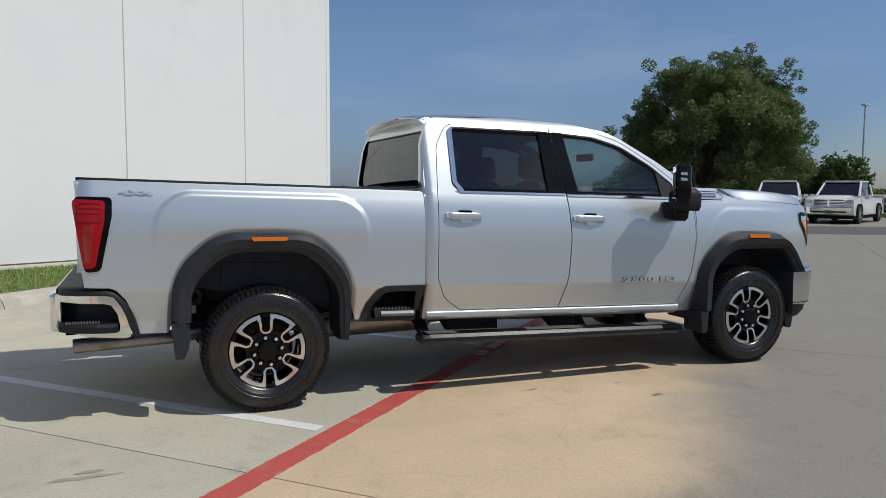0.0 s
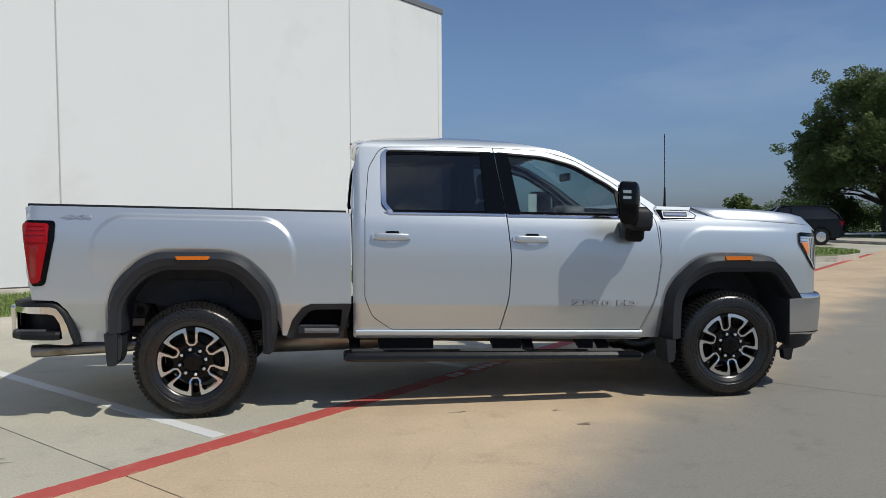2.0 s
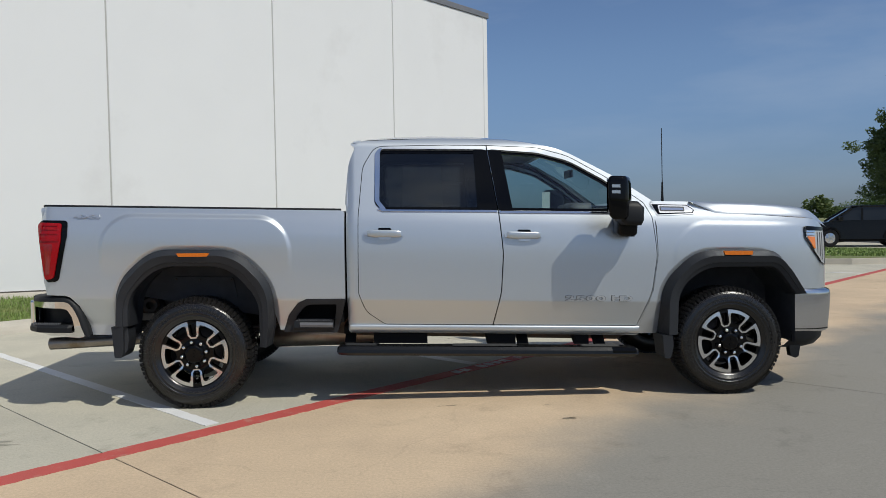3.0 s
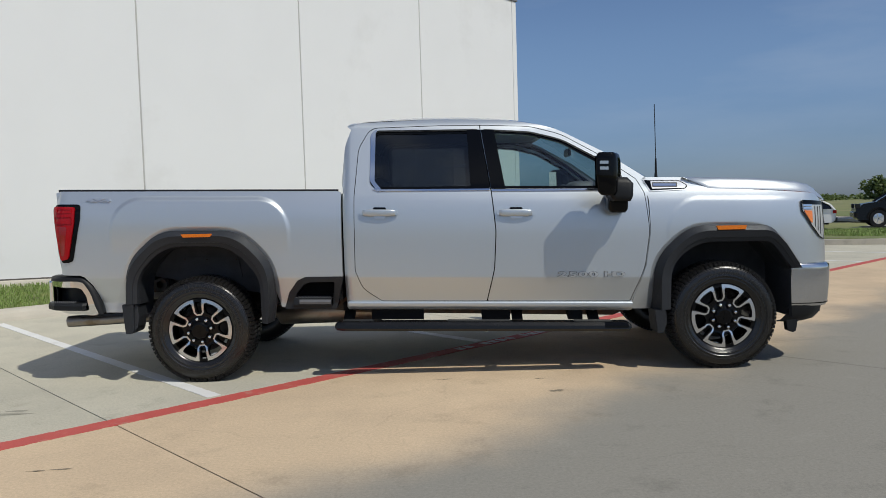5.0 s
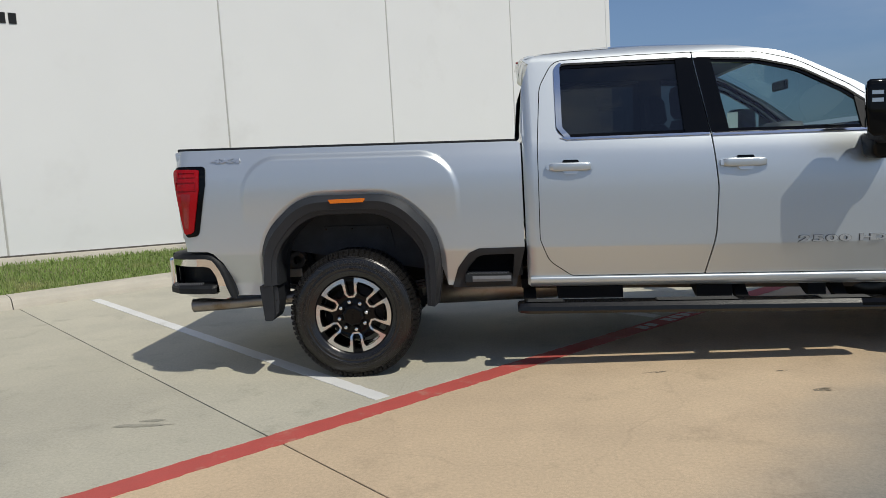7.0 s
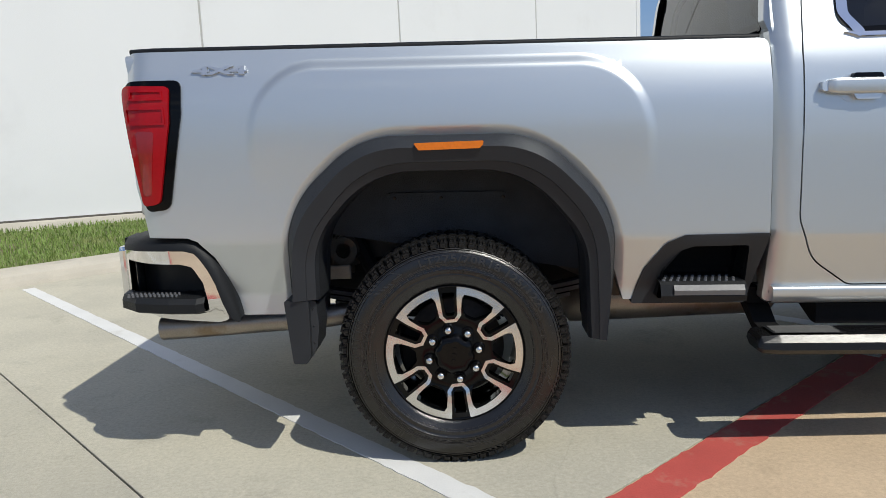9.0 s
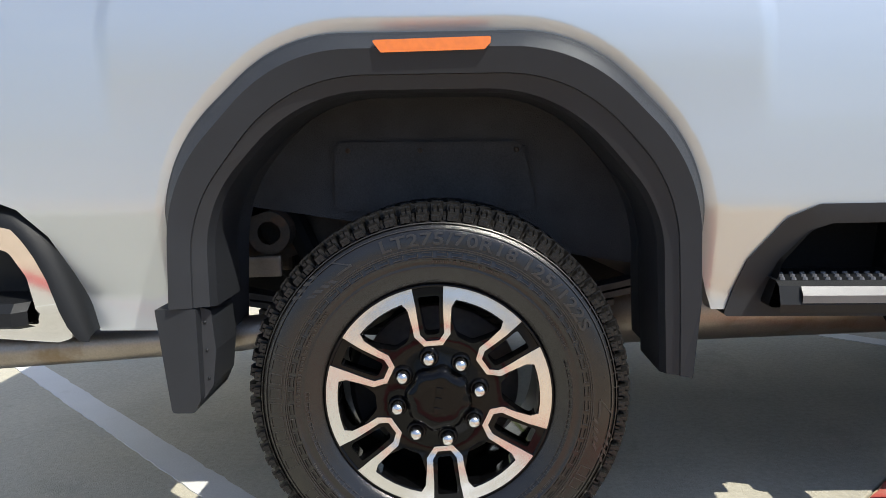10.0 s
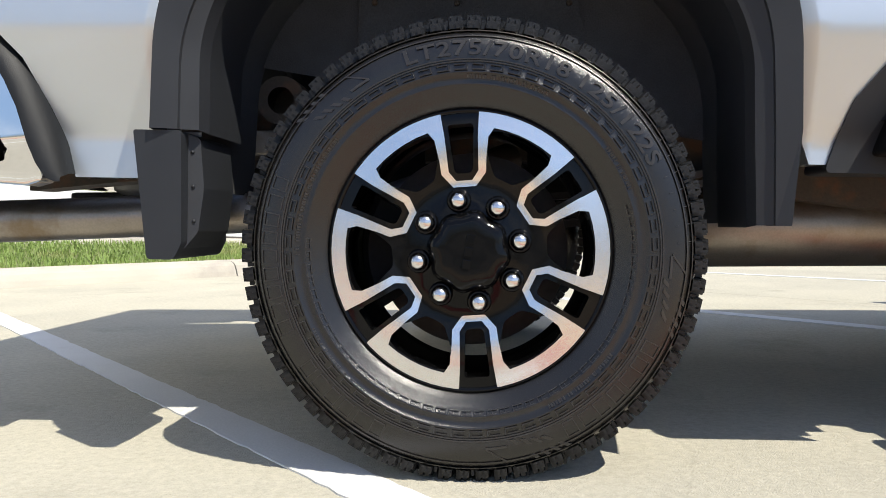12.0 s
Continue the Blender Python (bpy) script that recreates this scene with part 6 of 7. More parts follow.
# ---- underbody ----
# unseen filler boxes keep light from seeping through cab floor and engine bay
part("floor_filler", box(bmesh.new(), 1.10, 3.4, 0.22, 2 * MID - 0.22, 0.50, 0.56), M_DARK, truck)
part("engine_bay_filler", box(bmesh.new(), 3.45, 4.75, 0.62, 2 * MID - 0.62, 0.42, 1.35, 0.05), M_DARK, truck)
for y in (0.50, 2 * MID - 0.60):
    rows = [[(x, y, z - 0.075), (x, y + 0.10, z - 0.075), (x, y + 0.10, z + 0.075), (x, y, z + 0.075)] for x, z in ((-1.1, 0.62), (-0.6, 0.66), (-0.3, 0.76), (0.3, 0.76), (0.62, 0.60), (1.2, 0.52), (3.3, 0.44), (3.6, 0.56), (4.5, 0.56))]
    part("frame_rail", loft(bmesh.new(), rows, True, True), M_STEEL, truck, "tan dusty steel frame rail")
    bm = bmesh.new()
    for k in range(4):
        L = 0.74 - 0.13 * k
        rows = []
        for i in range(13):
            a = -1 + i / 6
            x, z = a * L, 0.50 - 0.022 * k + 0.11 * (a * L / 0.74) ** 2
            rows.append([(x, y - 0.06, z), (x, y + 0.01, z), (x, y + 0.01, z + 0.016), (x, y - 0.06, z + 0.016)])
        loft(bm, rows, True, True)
    part("leaf_spring", bm, M_SPRING, truck, "grey stacked leaf spring")
    part("spring_hanger", box(bmesh.new(), -0.66, -0.40, y - 0.10, y - 0.085, 0.615, 0.672, 0.006), M_EXHAUST, truck, "bright steel spring hanger")
    bm = bmesh.new()
    tube(bm, [(0.66, y - 0.10, 0.56), (0.66, y + 0.03, 0.56)], 0.055, 14)
    tube(bm, [(0.66, y - 0.115, 0.56), (0.66, y - 0.10, 0.56)], 0.024, 8)
    part("spring_eye", bm, M_STEEL, truck)
    part("spring_shackle", tube(bmesh.new(), [(-0.76, y - 0.08, 0.61), (-0.76, y + 0.03, 0.61)], 0.04, 12), M_STEEL, truck)
    bm = bmesh.new()
    tube(bm, [(-0.20, y - 0.05, 0.36), (-0.42, y - 0.02, 0.86)], 0.032, 10)
    part("shock_absorber", bm, M_DARK, truck)
    bm = lathe(bmesh.new(), [(0.030, -0.11), (0.055, -0.11), (0.055, 0.0), (0.055, 0.11), (0.030, 0.11)], 20)
    bs = part("bed_mount", bm, M_STEEL, truck, "tan tubular frame cross member end")
    bs.location = (-0.42, y - 0.02, 0.735)
part("rear_axle", tube(bmesh.new(), [(0, 0.22, 0.415), (0, 2 * MID - 0.22, 0.415)], 0.052, 14), M_DARK, truck)
bm = bmesh.new()
bmesh.ops.create_uvsphere(bm, u_segments=20, v_segments=12, radius=0.17)
bmesh.ops.translate(bm, verts=bm.verts, vec=(0, MID, 0.415))
part("differential", bm, M_DARK, truck, smooth=True)
part("front_axle", tube(bmesh.new(), [(FX, 0.25, 0.415), (FX, 2 * MID - 0.25, 0.415)], 0.05, 14), M_DARK, truck)
bm = tube(bmesh.new(), [(-1.15, 0.30, 0.463), (-1.10, 0.30, 0.465), (-0.5, 0.33, 0.482), (-0.2, 0.40, 0.50), (0.1, 0.62, 0.62)], [0.046, 0.047, 0.045, 0.04, 0.04], 16, False)
part("exhaust_pipe", bm, M_EXHAUST, truck, "dull steel exhaust tail pipe", True)
bm = tube(bmesh.new(), [(0.40, 0.66, 0.44), (0.46, 0.66, 0.445), (0.50, 0.66, 0.445), (1.35, 0.70, 0.445), (1.40, 0.70, 0.44), (1.5, 0.70, 0.44)], [0.04, 0.05, 0.105, 0.105, 0.05, 0.04], 18)
part("muffler", bm, M_EXHAUST, truck, "tan stained steel muffler", True)
bm = tube(bmesh.new(), [(1.2, 0.85, 0.45), (3.6, 0.85, 0.50)], 0.05, 12)
part("drive_shaft", bm, M_DARK, truck, smooth=True)
part("hitch", box(bmesh.new(), -1.25, -0.95, MID - 0.10, MID + 0.10, 0.42, 0.56, 0.01), M_DARK, truck)

# spare wheel, fuel tank and cross members between the rails
bm = lathe(bmesh.new(), [(0.20, -0.10), (0.34, -0.125), (0.39, -0.10), (0.405, 0.0), (0.39, 0.10), (0.34, 0.125), (0.20, 0.10)], 40, axis="z")
sw = part("spare_wheel", bm, M_TREAD, truck, "spare tyre slung below the bed", True)
sw.location = (-0.72, MID, 0.66)
part("fuel_tank", box(bmesh.new(), 0.50, 1.95, 1.22, 1.80, 0.36, 0.66, 0.06), M_DARK, truck, "black plastic fuel tank")
for x in (-0.46, 0.50):
    part("cross_member", box(bmesh.new(), x - 0.045, x + 0.045, 0.60, 2 * MID - 0.60, 0.60, 0.74, 0.012), M_STEEL, truck, "dusty brown cross member")
# dark screens added to block the bright ground showing past the rear springs
part("dark_screen", box(bmesh.new(), -0.72, -0.12, 0.62, 0.635, 0.50, 0.76), M_DARK, truck, "dark screen added behind the rear wheel")
part("dark_screen", box(bmesh.new(), 0.14, 0.66, 0.62, 0.635, 0.52, 0.82), M_DARK, truck)
part("axle_housing", tube(bmesh.new(), [(0, 0.16, 0.415), (0, 0.34, 0.415), (0, 0.36, 0.415)], [0.15, 0.15, 0.06], 24), M_DARK, truck)

# wheel housings
for s in (0, 1):
    for cx, loop in ((0.0, [(-0.487, 0.50, 0), (-0.463, 0.825, 0.34), (-0.246, 1.047, 0.34), (0.289, 1.050, 0.34), (0.503, 0.815, 0.34), (0.51, 0.46, 0)]), (FX, [(FX - 0.41, 0.45, 0), (FX - 0.392, 0.917, 0.34), (FX - 0.178, 1.078, 0.34), (FX + 0.375, 1.088, 0.34), (FX + 0.545, 0.89, 0.1), (FX + 0.55, 0.50, 0)])):
        pts = rounded(loop, 8)
        deep = 0.37 if cx == 0 else 0.55
        rows = [[put(x, 0.06, z, s), put(x, 0.20, z + 0.006, s), put(x, deep, z + 0.006, s)] for x, z in pts]
        bm = loft(bmesh.new(), rows)
        wl = part("wheel_liner", bm, M_LINER, truck, "black felted wheel housing")
        low = 0.80 if cx == 0 else 0.5
        back = [(cx + (x - cx) * 1.03, max(z + 0.016, low if x < 0.05 or cx else 0.64)) for x, z in pts]
        part("liner_back", panel(back, [], lambda x, z, deep=deep: deep - 0.01, 0, on_side(s), 0.12), M_LINER, wl)
    # plate with bolts inside the rear housing
    bm = panel(rounded([(-0.235, 0.945, 0.03), (0.235, 0.945, 0.03), (0.27, 0.78, 0.03), (-0.24, 0.78, 0.03)]), [], lambda x, z: 0.345, 0.02, on_side(s), 0.06)
    pl = part("liner_plate", bm, M_LINER, truck, "black plastic splash plate")
    for x in (-0.2, -0.02, 0.22):
        bm = bmesh.new()
        bmesh.ops.create_uvsphere(bm, u_segments=8, v_segments=6, radius=0.007)
        bmesh.ops.translate(bm, verts=bm.verts, vec=put(x, 0.343, 0.925, s))
        part("bolt", bm, M_STEEL, pl)

# ---- running boards ----
for s in (0, 1):
    rows = []
    for x, k in ((1.065, 0.55), (1.08, 0.85), (1.14, 1.0), (1.30, 1.0), (3.15, 1.0), (3.29, 1.0), (3.325, 0.8), (3.335, 0.5)):
        zc, h, y0, y1 = 0.438, 0.034 * k, -0.035 + 0.03 * (1 - k), 0.105 - 0.04 * (1 - k)
        rows.append([put(x, y, z, s) for y, z in ((y0, zc - h * 0.4), (y0 + 0.004, zc + h * 0.35), (y0 + 0.025, zc + h), (y1, zc + h * 1.05), (y1 + 0.01, zc), (y1 - 0.02, zc - h), (y0 + 0.02, zc - h))])
    bm = loft(bmesh.new(), rows, True, True)
    bmesh.ops.recalc_face_normals(bm, faces=bm.faces)
    rbd = part("running_board", bm, M_BOARD, truck, "black running board with step pads")
    for x0, x1 in ((1.12, 1.36), (1.92, 2.42), (2.90, 3.20)):
        pad = part("step_pad", loft(bmesh.new(), [[put(x, y, 0.4752 + 0.002, s) for y in (-0.004, 0.092)] for x in (x0, x1)]), M_BLACKPLASTIC, rbd, "ribbed black step pad")
        bm = bmesh.new()
        for k in range(5):
            y = 0.004 + 0.0175 * k
            rows = [[put(x, y, 0.477, s), put(x, y + 0.005, 0.482, s), put(x, y + 0.010, 0.477, s)] for x in (x0 + 0.01, x1 - 0.01)]
            loft(bm, rows)
        part("ribs", bm, M_BLACKPLASTIC, pad)
    bm = loft(bmesh.new(), [[put(x, y, z, s) for y, z in ((-0.0355, 0.434), (-0.034, 0.4505), (-0.012, 0.4725))] for x in (3.13, 3.31)])
    part("end_cap", bm, M_GLOSSBLACK, rbd)
    for x0, x1 in ((1.33, 1.74), (2.20, 2.42), (2.88, 2.99)):
        rows = [[put(x0 + e, y, z, s) for e, z in ((0, z0), (x1 - x0, z0), (x1 - x0, z1), (0, z1))] for y, z0, z1 in ((0.15, 0.47, 0.545), (0.19, 0.47, 0.565), (0.32, 0.52, 0.58))]
        part("board_bracket", loft(bmesh.new(), rows, True, True), M_DARK, rbd, "dark board bracket")

    for x in (1.15, 2.48, 3.08):
        rows = [[put(x + e, y, z, s) for e, z in ((-0.04, z0), (0.04, z0), (0.04, z1), (-0.04, z1))] for y, z0, z1 in ((0.06, 0.44, 0.468), (0.15, 0.44, 0.475), (0.21, 0.47, 0.52), (0.32, 0.53, 0.58))]
        part("board_arm", loft(bmesh.new(), rows, True, True), M_DARK, rbd)

# ---- towing mirrors ----
def rounded_block(rows_def, s, parent, name, m, label="", slant=0.0):
    """A soft block lofted upward: rows of (z, x0, x1, y0, y1, r); slant carries x forward as y goes inward."""
    rows = []
    for z, x0, x1, y0, y1, r in rows_def:
        loop = rounded([(x0, y0, r), (x1, y0, r), (x1, y1, r), (x0, y1, r)], 4)
        rows.append([put(x + slant * (y + 0.19), y, z, s) for x, y in loop])
    bm = loft(bmesh.new(), rows, True, True)
    bmesh.ops.recalc_face_normals(bm, faces=bm.faces)
    return part(name, bm, m, parent, label, True)


for s in (0, 1):
    mir = rounded_block([(1.405, 3.107, 3.20, -0.250, -0.145, 0.02), (1.43, 3.080, 3.217, -0.260, -0.130, 0.03), (1.55, 3.068, 3.222, -0.265, -0.122, 0.035), (1.66, 3.070, 3.220, -0.262, -0.125, 0.035), (1.700, 3.075, 3.212, -0.256, -0.132, 0.03), (1.714, 3.092, 3.198, -0.247, -0.142, 0.02)], s, truck, "door_mirror", M_GLOSSBLACK, "black towing mirror", 0.55)
    for z in (1.640, 1.598):
        part("mirror_lamp", loft(bmesh.new(), [[put(x, -0.266, z + dz, s) for dz in (-0.011, 0.011)] for x in (3.066, 3.128)]), M_SATIN, mir, "grey marker lamp strip")
    rounded_block([(1.365, 3.18, 3.30, -0.22, -0.02, 0.03), (1.40, 3.15, 3.32, -0.225, 0.0, 0.04), (1.49, 3.15, 3.325, -0.22, 0.0, 0.04), (1.535, 3.17, 3.285, -0.20, -0.03, 0.04)], s, mir, "mirror_arm", M_BLACKPLASTIC, "black mirror arm")
    rounded_block([(1.285, 3.185, 3.295, -0.07, 0.05, 0.03), (1.31, 3.160, 3.312, -0.09, 0.07, 0.04), (1.40, 3.160, 3.315, -0.10, 0.10, 0.04), (1.425, 3.17, 3.305, -0.08, 0.10, 0.03)], s, mir, "mirror_foot", M_GLOSSBLACK)
    part("mirror_glass", loft(bmesh.new(), [[put(3.066 + 0.55 * (y + 0.19), y, z, s) for z in (1.45, 1.69)] for y in (-0.25, -0.14)]), M_CHROME, mir, "mirror glass")

# ---- aerial ----
bm = tube(bmesh.new(), [put(3.60, 0.22, 1.545), put(3.60, 0.22, 1.60), put(3.60, 0.22, 1.70)], [0.014, 0.009, 0.007], 8)
tube(bm, [put(3.60, 0.22, 1.70), put(3.595, 0.22, 2.12)], 0.0032, 6)
part("aerial", bm, M_BLACKPLASTIC, truck, "thin black whip aerial")

# ---- cabin ----
def seat(x, y, w, bench=False):
    base = rounded_block_free([(0.80, x - 0.28, x + 0.26, y - w, y + w, 0.05), (0.90, x - 0.30, x + 0.28, y - w, y + w, 0.07), (0.98, x - 0.28, x + 0.27, y - w * 0.95, y + w * 0.95, 0.07)])
    ob = part("seat", base, M_LEATHER, truck, "dark leather cabin seat", True)
    part("backrest", rounded_block_free([(0.95, x - 0.36, x - 0.18, y - w * 0.95, y + w * 0.95, 0.06), (1.30, x - 0.42, x - 0.24, y - w * 0.95, y + w * 0.95, 0.07), (1.52, x - 0.44, x - 0.30, y - w * 0.75, y + w * 0.75, 0.06), (1.56, x - 0.43, x - 0.33, y - w * 0.6, y + w * 0.6, 0.04)]), M_LEATHER, ob, smooth=True)
    for dy in ((-0.42, 0.42) if bench else (0.0,)):
        part("headrest", rounded_block_free([(1.57, x - 0.42, x - 0.33, y + dy - 0.10, y + dy + 0.10, 0.03), (1.60, x - 0.44, x - 0.31, y + dy - 0.14, y + dy + 0.14, 0.05), (1.74, x - 0.45, x - 0.33, y + dy - 0.14, y + dy + 0.14, 0.05), (1.78, x - 0.44, x - 0.36, y + dy - 0.11, y + dy + 0.11, 0.03)]), M_LEATHER, ob, smooth=True)


def rounded_block_free(rows_def):
    rows = []
    for z, x0, x1, y0, y1, r in rows_def:
        rows.append([put(x, y, z) for x, y in rounded([(x0, y0, r), (x1, y0, r), (x1, y1, r), (x0, y1, r)], 4)])
    bm = loft(bmesh.new(), rows, True, True)
    bmesh.ops.recalc_face_normals(bm, faces=bm.faces)
    return bm


seat(2.62, 0.58, 0.26)
seat(2.62, 2 * MID - 0.58, 0.26)
seat(1.72, MID, 0.70, True)
part("centre_console", rounded_block_free([(0.62, 2.2, 3.1, MID - 0.16, MID + 0.16, 0.03), (1.05, 2.25, 3.05, MID - 0.15, MID + 0.15, 0.04), (1.08, 2.3, 3.0, MID - 0.13, MID + 0.13, 0.04)]), M_TRIM, truck, "grey centre console", True)
part("dashboard", rounded_block_free([(0.95, 3.12, 3.50, 0.22, 2 * MID - 0.22, 0.04), (1.38, 3.06, 3.52, 0.22, 2 * MID - 0.22, 0.06), (1.47, 3.10, 3.54, 0.22, 2 * MID - 0.22, 0.06), (1.50, 3.20, 3.55, 0.24, 2 * MID - 0.24, 0.05)]), M_TRIM, truck, "dark grey dashboard", True)
part("gauge_hood", rounded_block_free([(1.44, 3.08, 3.30, 1.25, 1.75, 0.06), (1.53, 3.10, 3.32, 1.28, 1.72, 0.08), (1.56, 3.14, 3.32, 1.32, 1.68, 0.07)]), M_TRIM, truck, smooth=True)
bm = bmesh.new()
wheel_m = Matrix.Translation(put(2.98, 1.48, 1.36)) @ Matrix.Rotation(radians(-65), 4, "Y")
ring = [[wheel_m @ Vector(((0.185 + 0.016 * math.cos(b)) * math.cos(a), (0.185 + 0.016 * math.cos(b)) * math.sin(a), 0.016 * math.sin(b))) for b in [k * math.tau / 8 for k in range(8)]] for a in [k * math.tau / 36 for k in range(37)]]
loft(bm, ring, True)
for a in (0.0, 2.2, 4.1):
    tube(bm, [wheel_m @ Vector((0, 0, 0.0)), wheel_m @ Vector((0.18 * math.cos(a), 0.18 * math.sin(a), 0))], 0.018, 8)
tube(bm, [wheel_m @ Vector((0, 0, -0.25)), wheel_m @ Vector((0, 0, 0.02))], 0.05, 10)
part("steering_wheel", bm, M_LEATHER, truck, "black steering wheel", True)
bm = box(bmesh.new(), 3.02, 3.05, MID - 0.13, MID + 0.13, 1.72, 1.79, 0.015)
part("rear_view_mirror", bm, M_BLACKPLASTIC, truck)
part("headliner", loft(bmesh.new(), across([(x, 0.32, 1.95) for x in (1.22, 1.6, 2.2, 2.75)], [0.03] * 4, [0, 0, 0, 0.08])), M_TRIM, truck, "grey headliner")
for s in (0, 1):
    for x0, x1, nm in ((1.25, 2.27, "door_card"), (2.31, 3.40, "door_card")):
        part(nm, loft(bmesh.new(), [[put(x, 0.16 + 0.03 * k, z, s) for k, z in ((0, 1.445), (1, 1.40), (2, 1.0), (1, 0.65))] for x in (x0, x1)]), M_TRIM, truck)
    # inner pillar skins behind the door frames
    part("inner_pillar", loft(bmesh.new(), [[put(x + (1.95 - z) * 0.10, 0.155 + (z - 1.45) * 0.33, z, s) for z in (1.44, 1.95)] for x in (2.16, 2.34)]), M_TRIM, truck)

# ---- wheels ----
R_OUT, R_SH = 0.416, 0.404
CACHE = {}


def shared(key, make, m, smooth=False):
    if key not in CACHE:
        made = make()
        if isinstance(made, bpy.types.Mesh):
            made.materials.append(m)
            CACHE[key] = made
        else:
            CACHE[key] = mesh_of(made, m, smooth)
    return CACHE[key]


def polar(r, lat, a):
    """A point at distance r along the spoke axis at angle a, and lat across it."""
    return (r * math.cos(a) - lat * math.sin(a), r * math.sin(a) + lat * math.cos(a))


def meander(pts_half, r_arc, n_arc=5):
    """A closed six-fold loop from half a slot's points (r, lat) and an arc radius between slots."""
    loop = []
    for k in range(6):
        a = k * math.tau / 6
        half = [polar(r, -l, a) for r, l in pts_half]
        other = [polar(r, l, a) for r, l in reversed(pts_half)]
        loop += half + other
        e = math.atan2(pts_half[0][1], pts_half[0][0])
        for j in range(1, n_arc):
            b = a + e + (math.tau / 6 - 2 * e) * j / n_arc
            loop.append((r_arc * math.cos(b), r_arc * math.sin(b)))
    return loop


OUTER = [(0.2430, 0.034), (0.200, 0.029), (0.140, 0.026), (0.124, 0.014)]
INNER = [(0.2100, 0.058), (0.196, 0.047), (0.160, 0.041), (0.136, 0.039), (0.113, 0.020)]


def rim_y(x, z):
    r = math.hypot(x, z)
    return table([(0.0, 0.012), (0.06, 0.014), (0.085, 0.020), (0.12, 0.024), (0.16, 0.016), (0.20, 0.014), (0.245, 0.018)], r)


def rim_place(x, y, z):
    return (x, y, z)


def make_face():
    outline = [(0.2455 * math.cos(k * math.tau / 96), 0.2455 * math.sin(k * math.tau / 96)) for k in range(96)]
    holes = []
    for k in range(6):
        a = k * math.tau / 6
        holes.append([polar(r, l, a) for r, l in rounded([(0.137, -0.016, 0.010), (0.222, -0.023, 0.006), (0.222, 0.023, 0.006), (0.137, 0.016, 0.010)], 3)])
        b = a + math.pi / 6
        holes.append([polar(r, l, b) for r, l in rounded([(0.136, -0.018, 0.018), (0.168, -0.048, 0.012), (0.198, -0.070, 0.012), (0.212, -0.040, 0.02), (0.2165, 0.0, 0.05), (0.212, 0.040, 0.02), (0.198, 0.070, 0.012), (0.168, 0.048, 0.012), (0.136, 0.018, 0.018)], 3)])
    return panel(outline, holes, rim_y, 0.045, rim_place, 0.022)


def make_band():
    return panel(meander(OUTER, 0.2455), [meander(INNER, 0.2180)], rim_y, 0.005, rim_place, 0.012, -0.0045)


def make_barrel():
    return lathe(bmesh.new(), [(0.2485, 0.022), (0.2485, 0.014), (0.2445, 0.012), (0.240, 0.018), (0.232, 0.055), (0.222, 0.12), (0.222, 0.24)], 72)


def make_tyre():
    prof = [(0.236, 0.030), (0.2465, 0.020), (0.254, 0.012), (0.262, 0.006), (0.285, -0.004), (0.2875, -0.0065), (0.290, -0.004), (0.305, -0.009), (0.3065, -0.0115), (0.309, -0.0095), (0.335, -0.012), (0.358, -0.009), (0.370, -0.003), (0.381, 0.006), (0.387, 0.014), (0.392, 0.028), (0.398, 0.045), (0.400, 0.14), (0.398, 0.235), (0.385, 0.272), (0.33, 0.292), (0.25, 0.27)]
    return lathe(bmesh.new(), prof, 120)


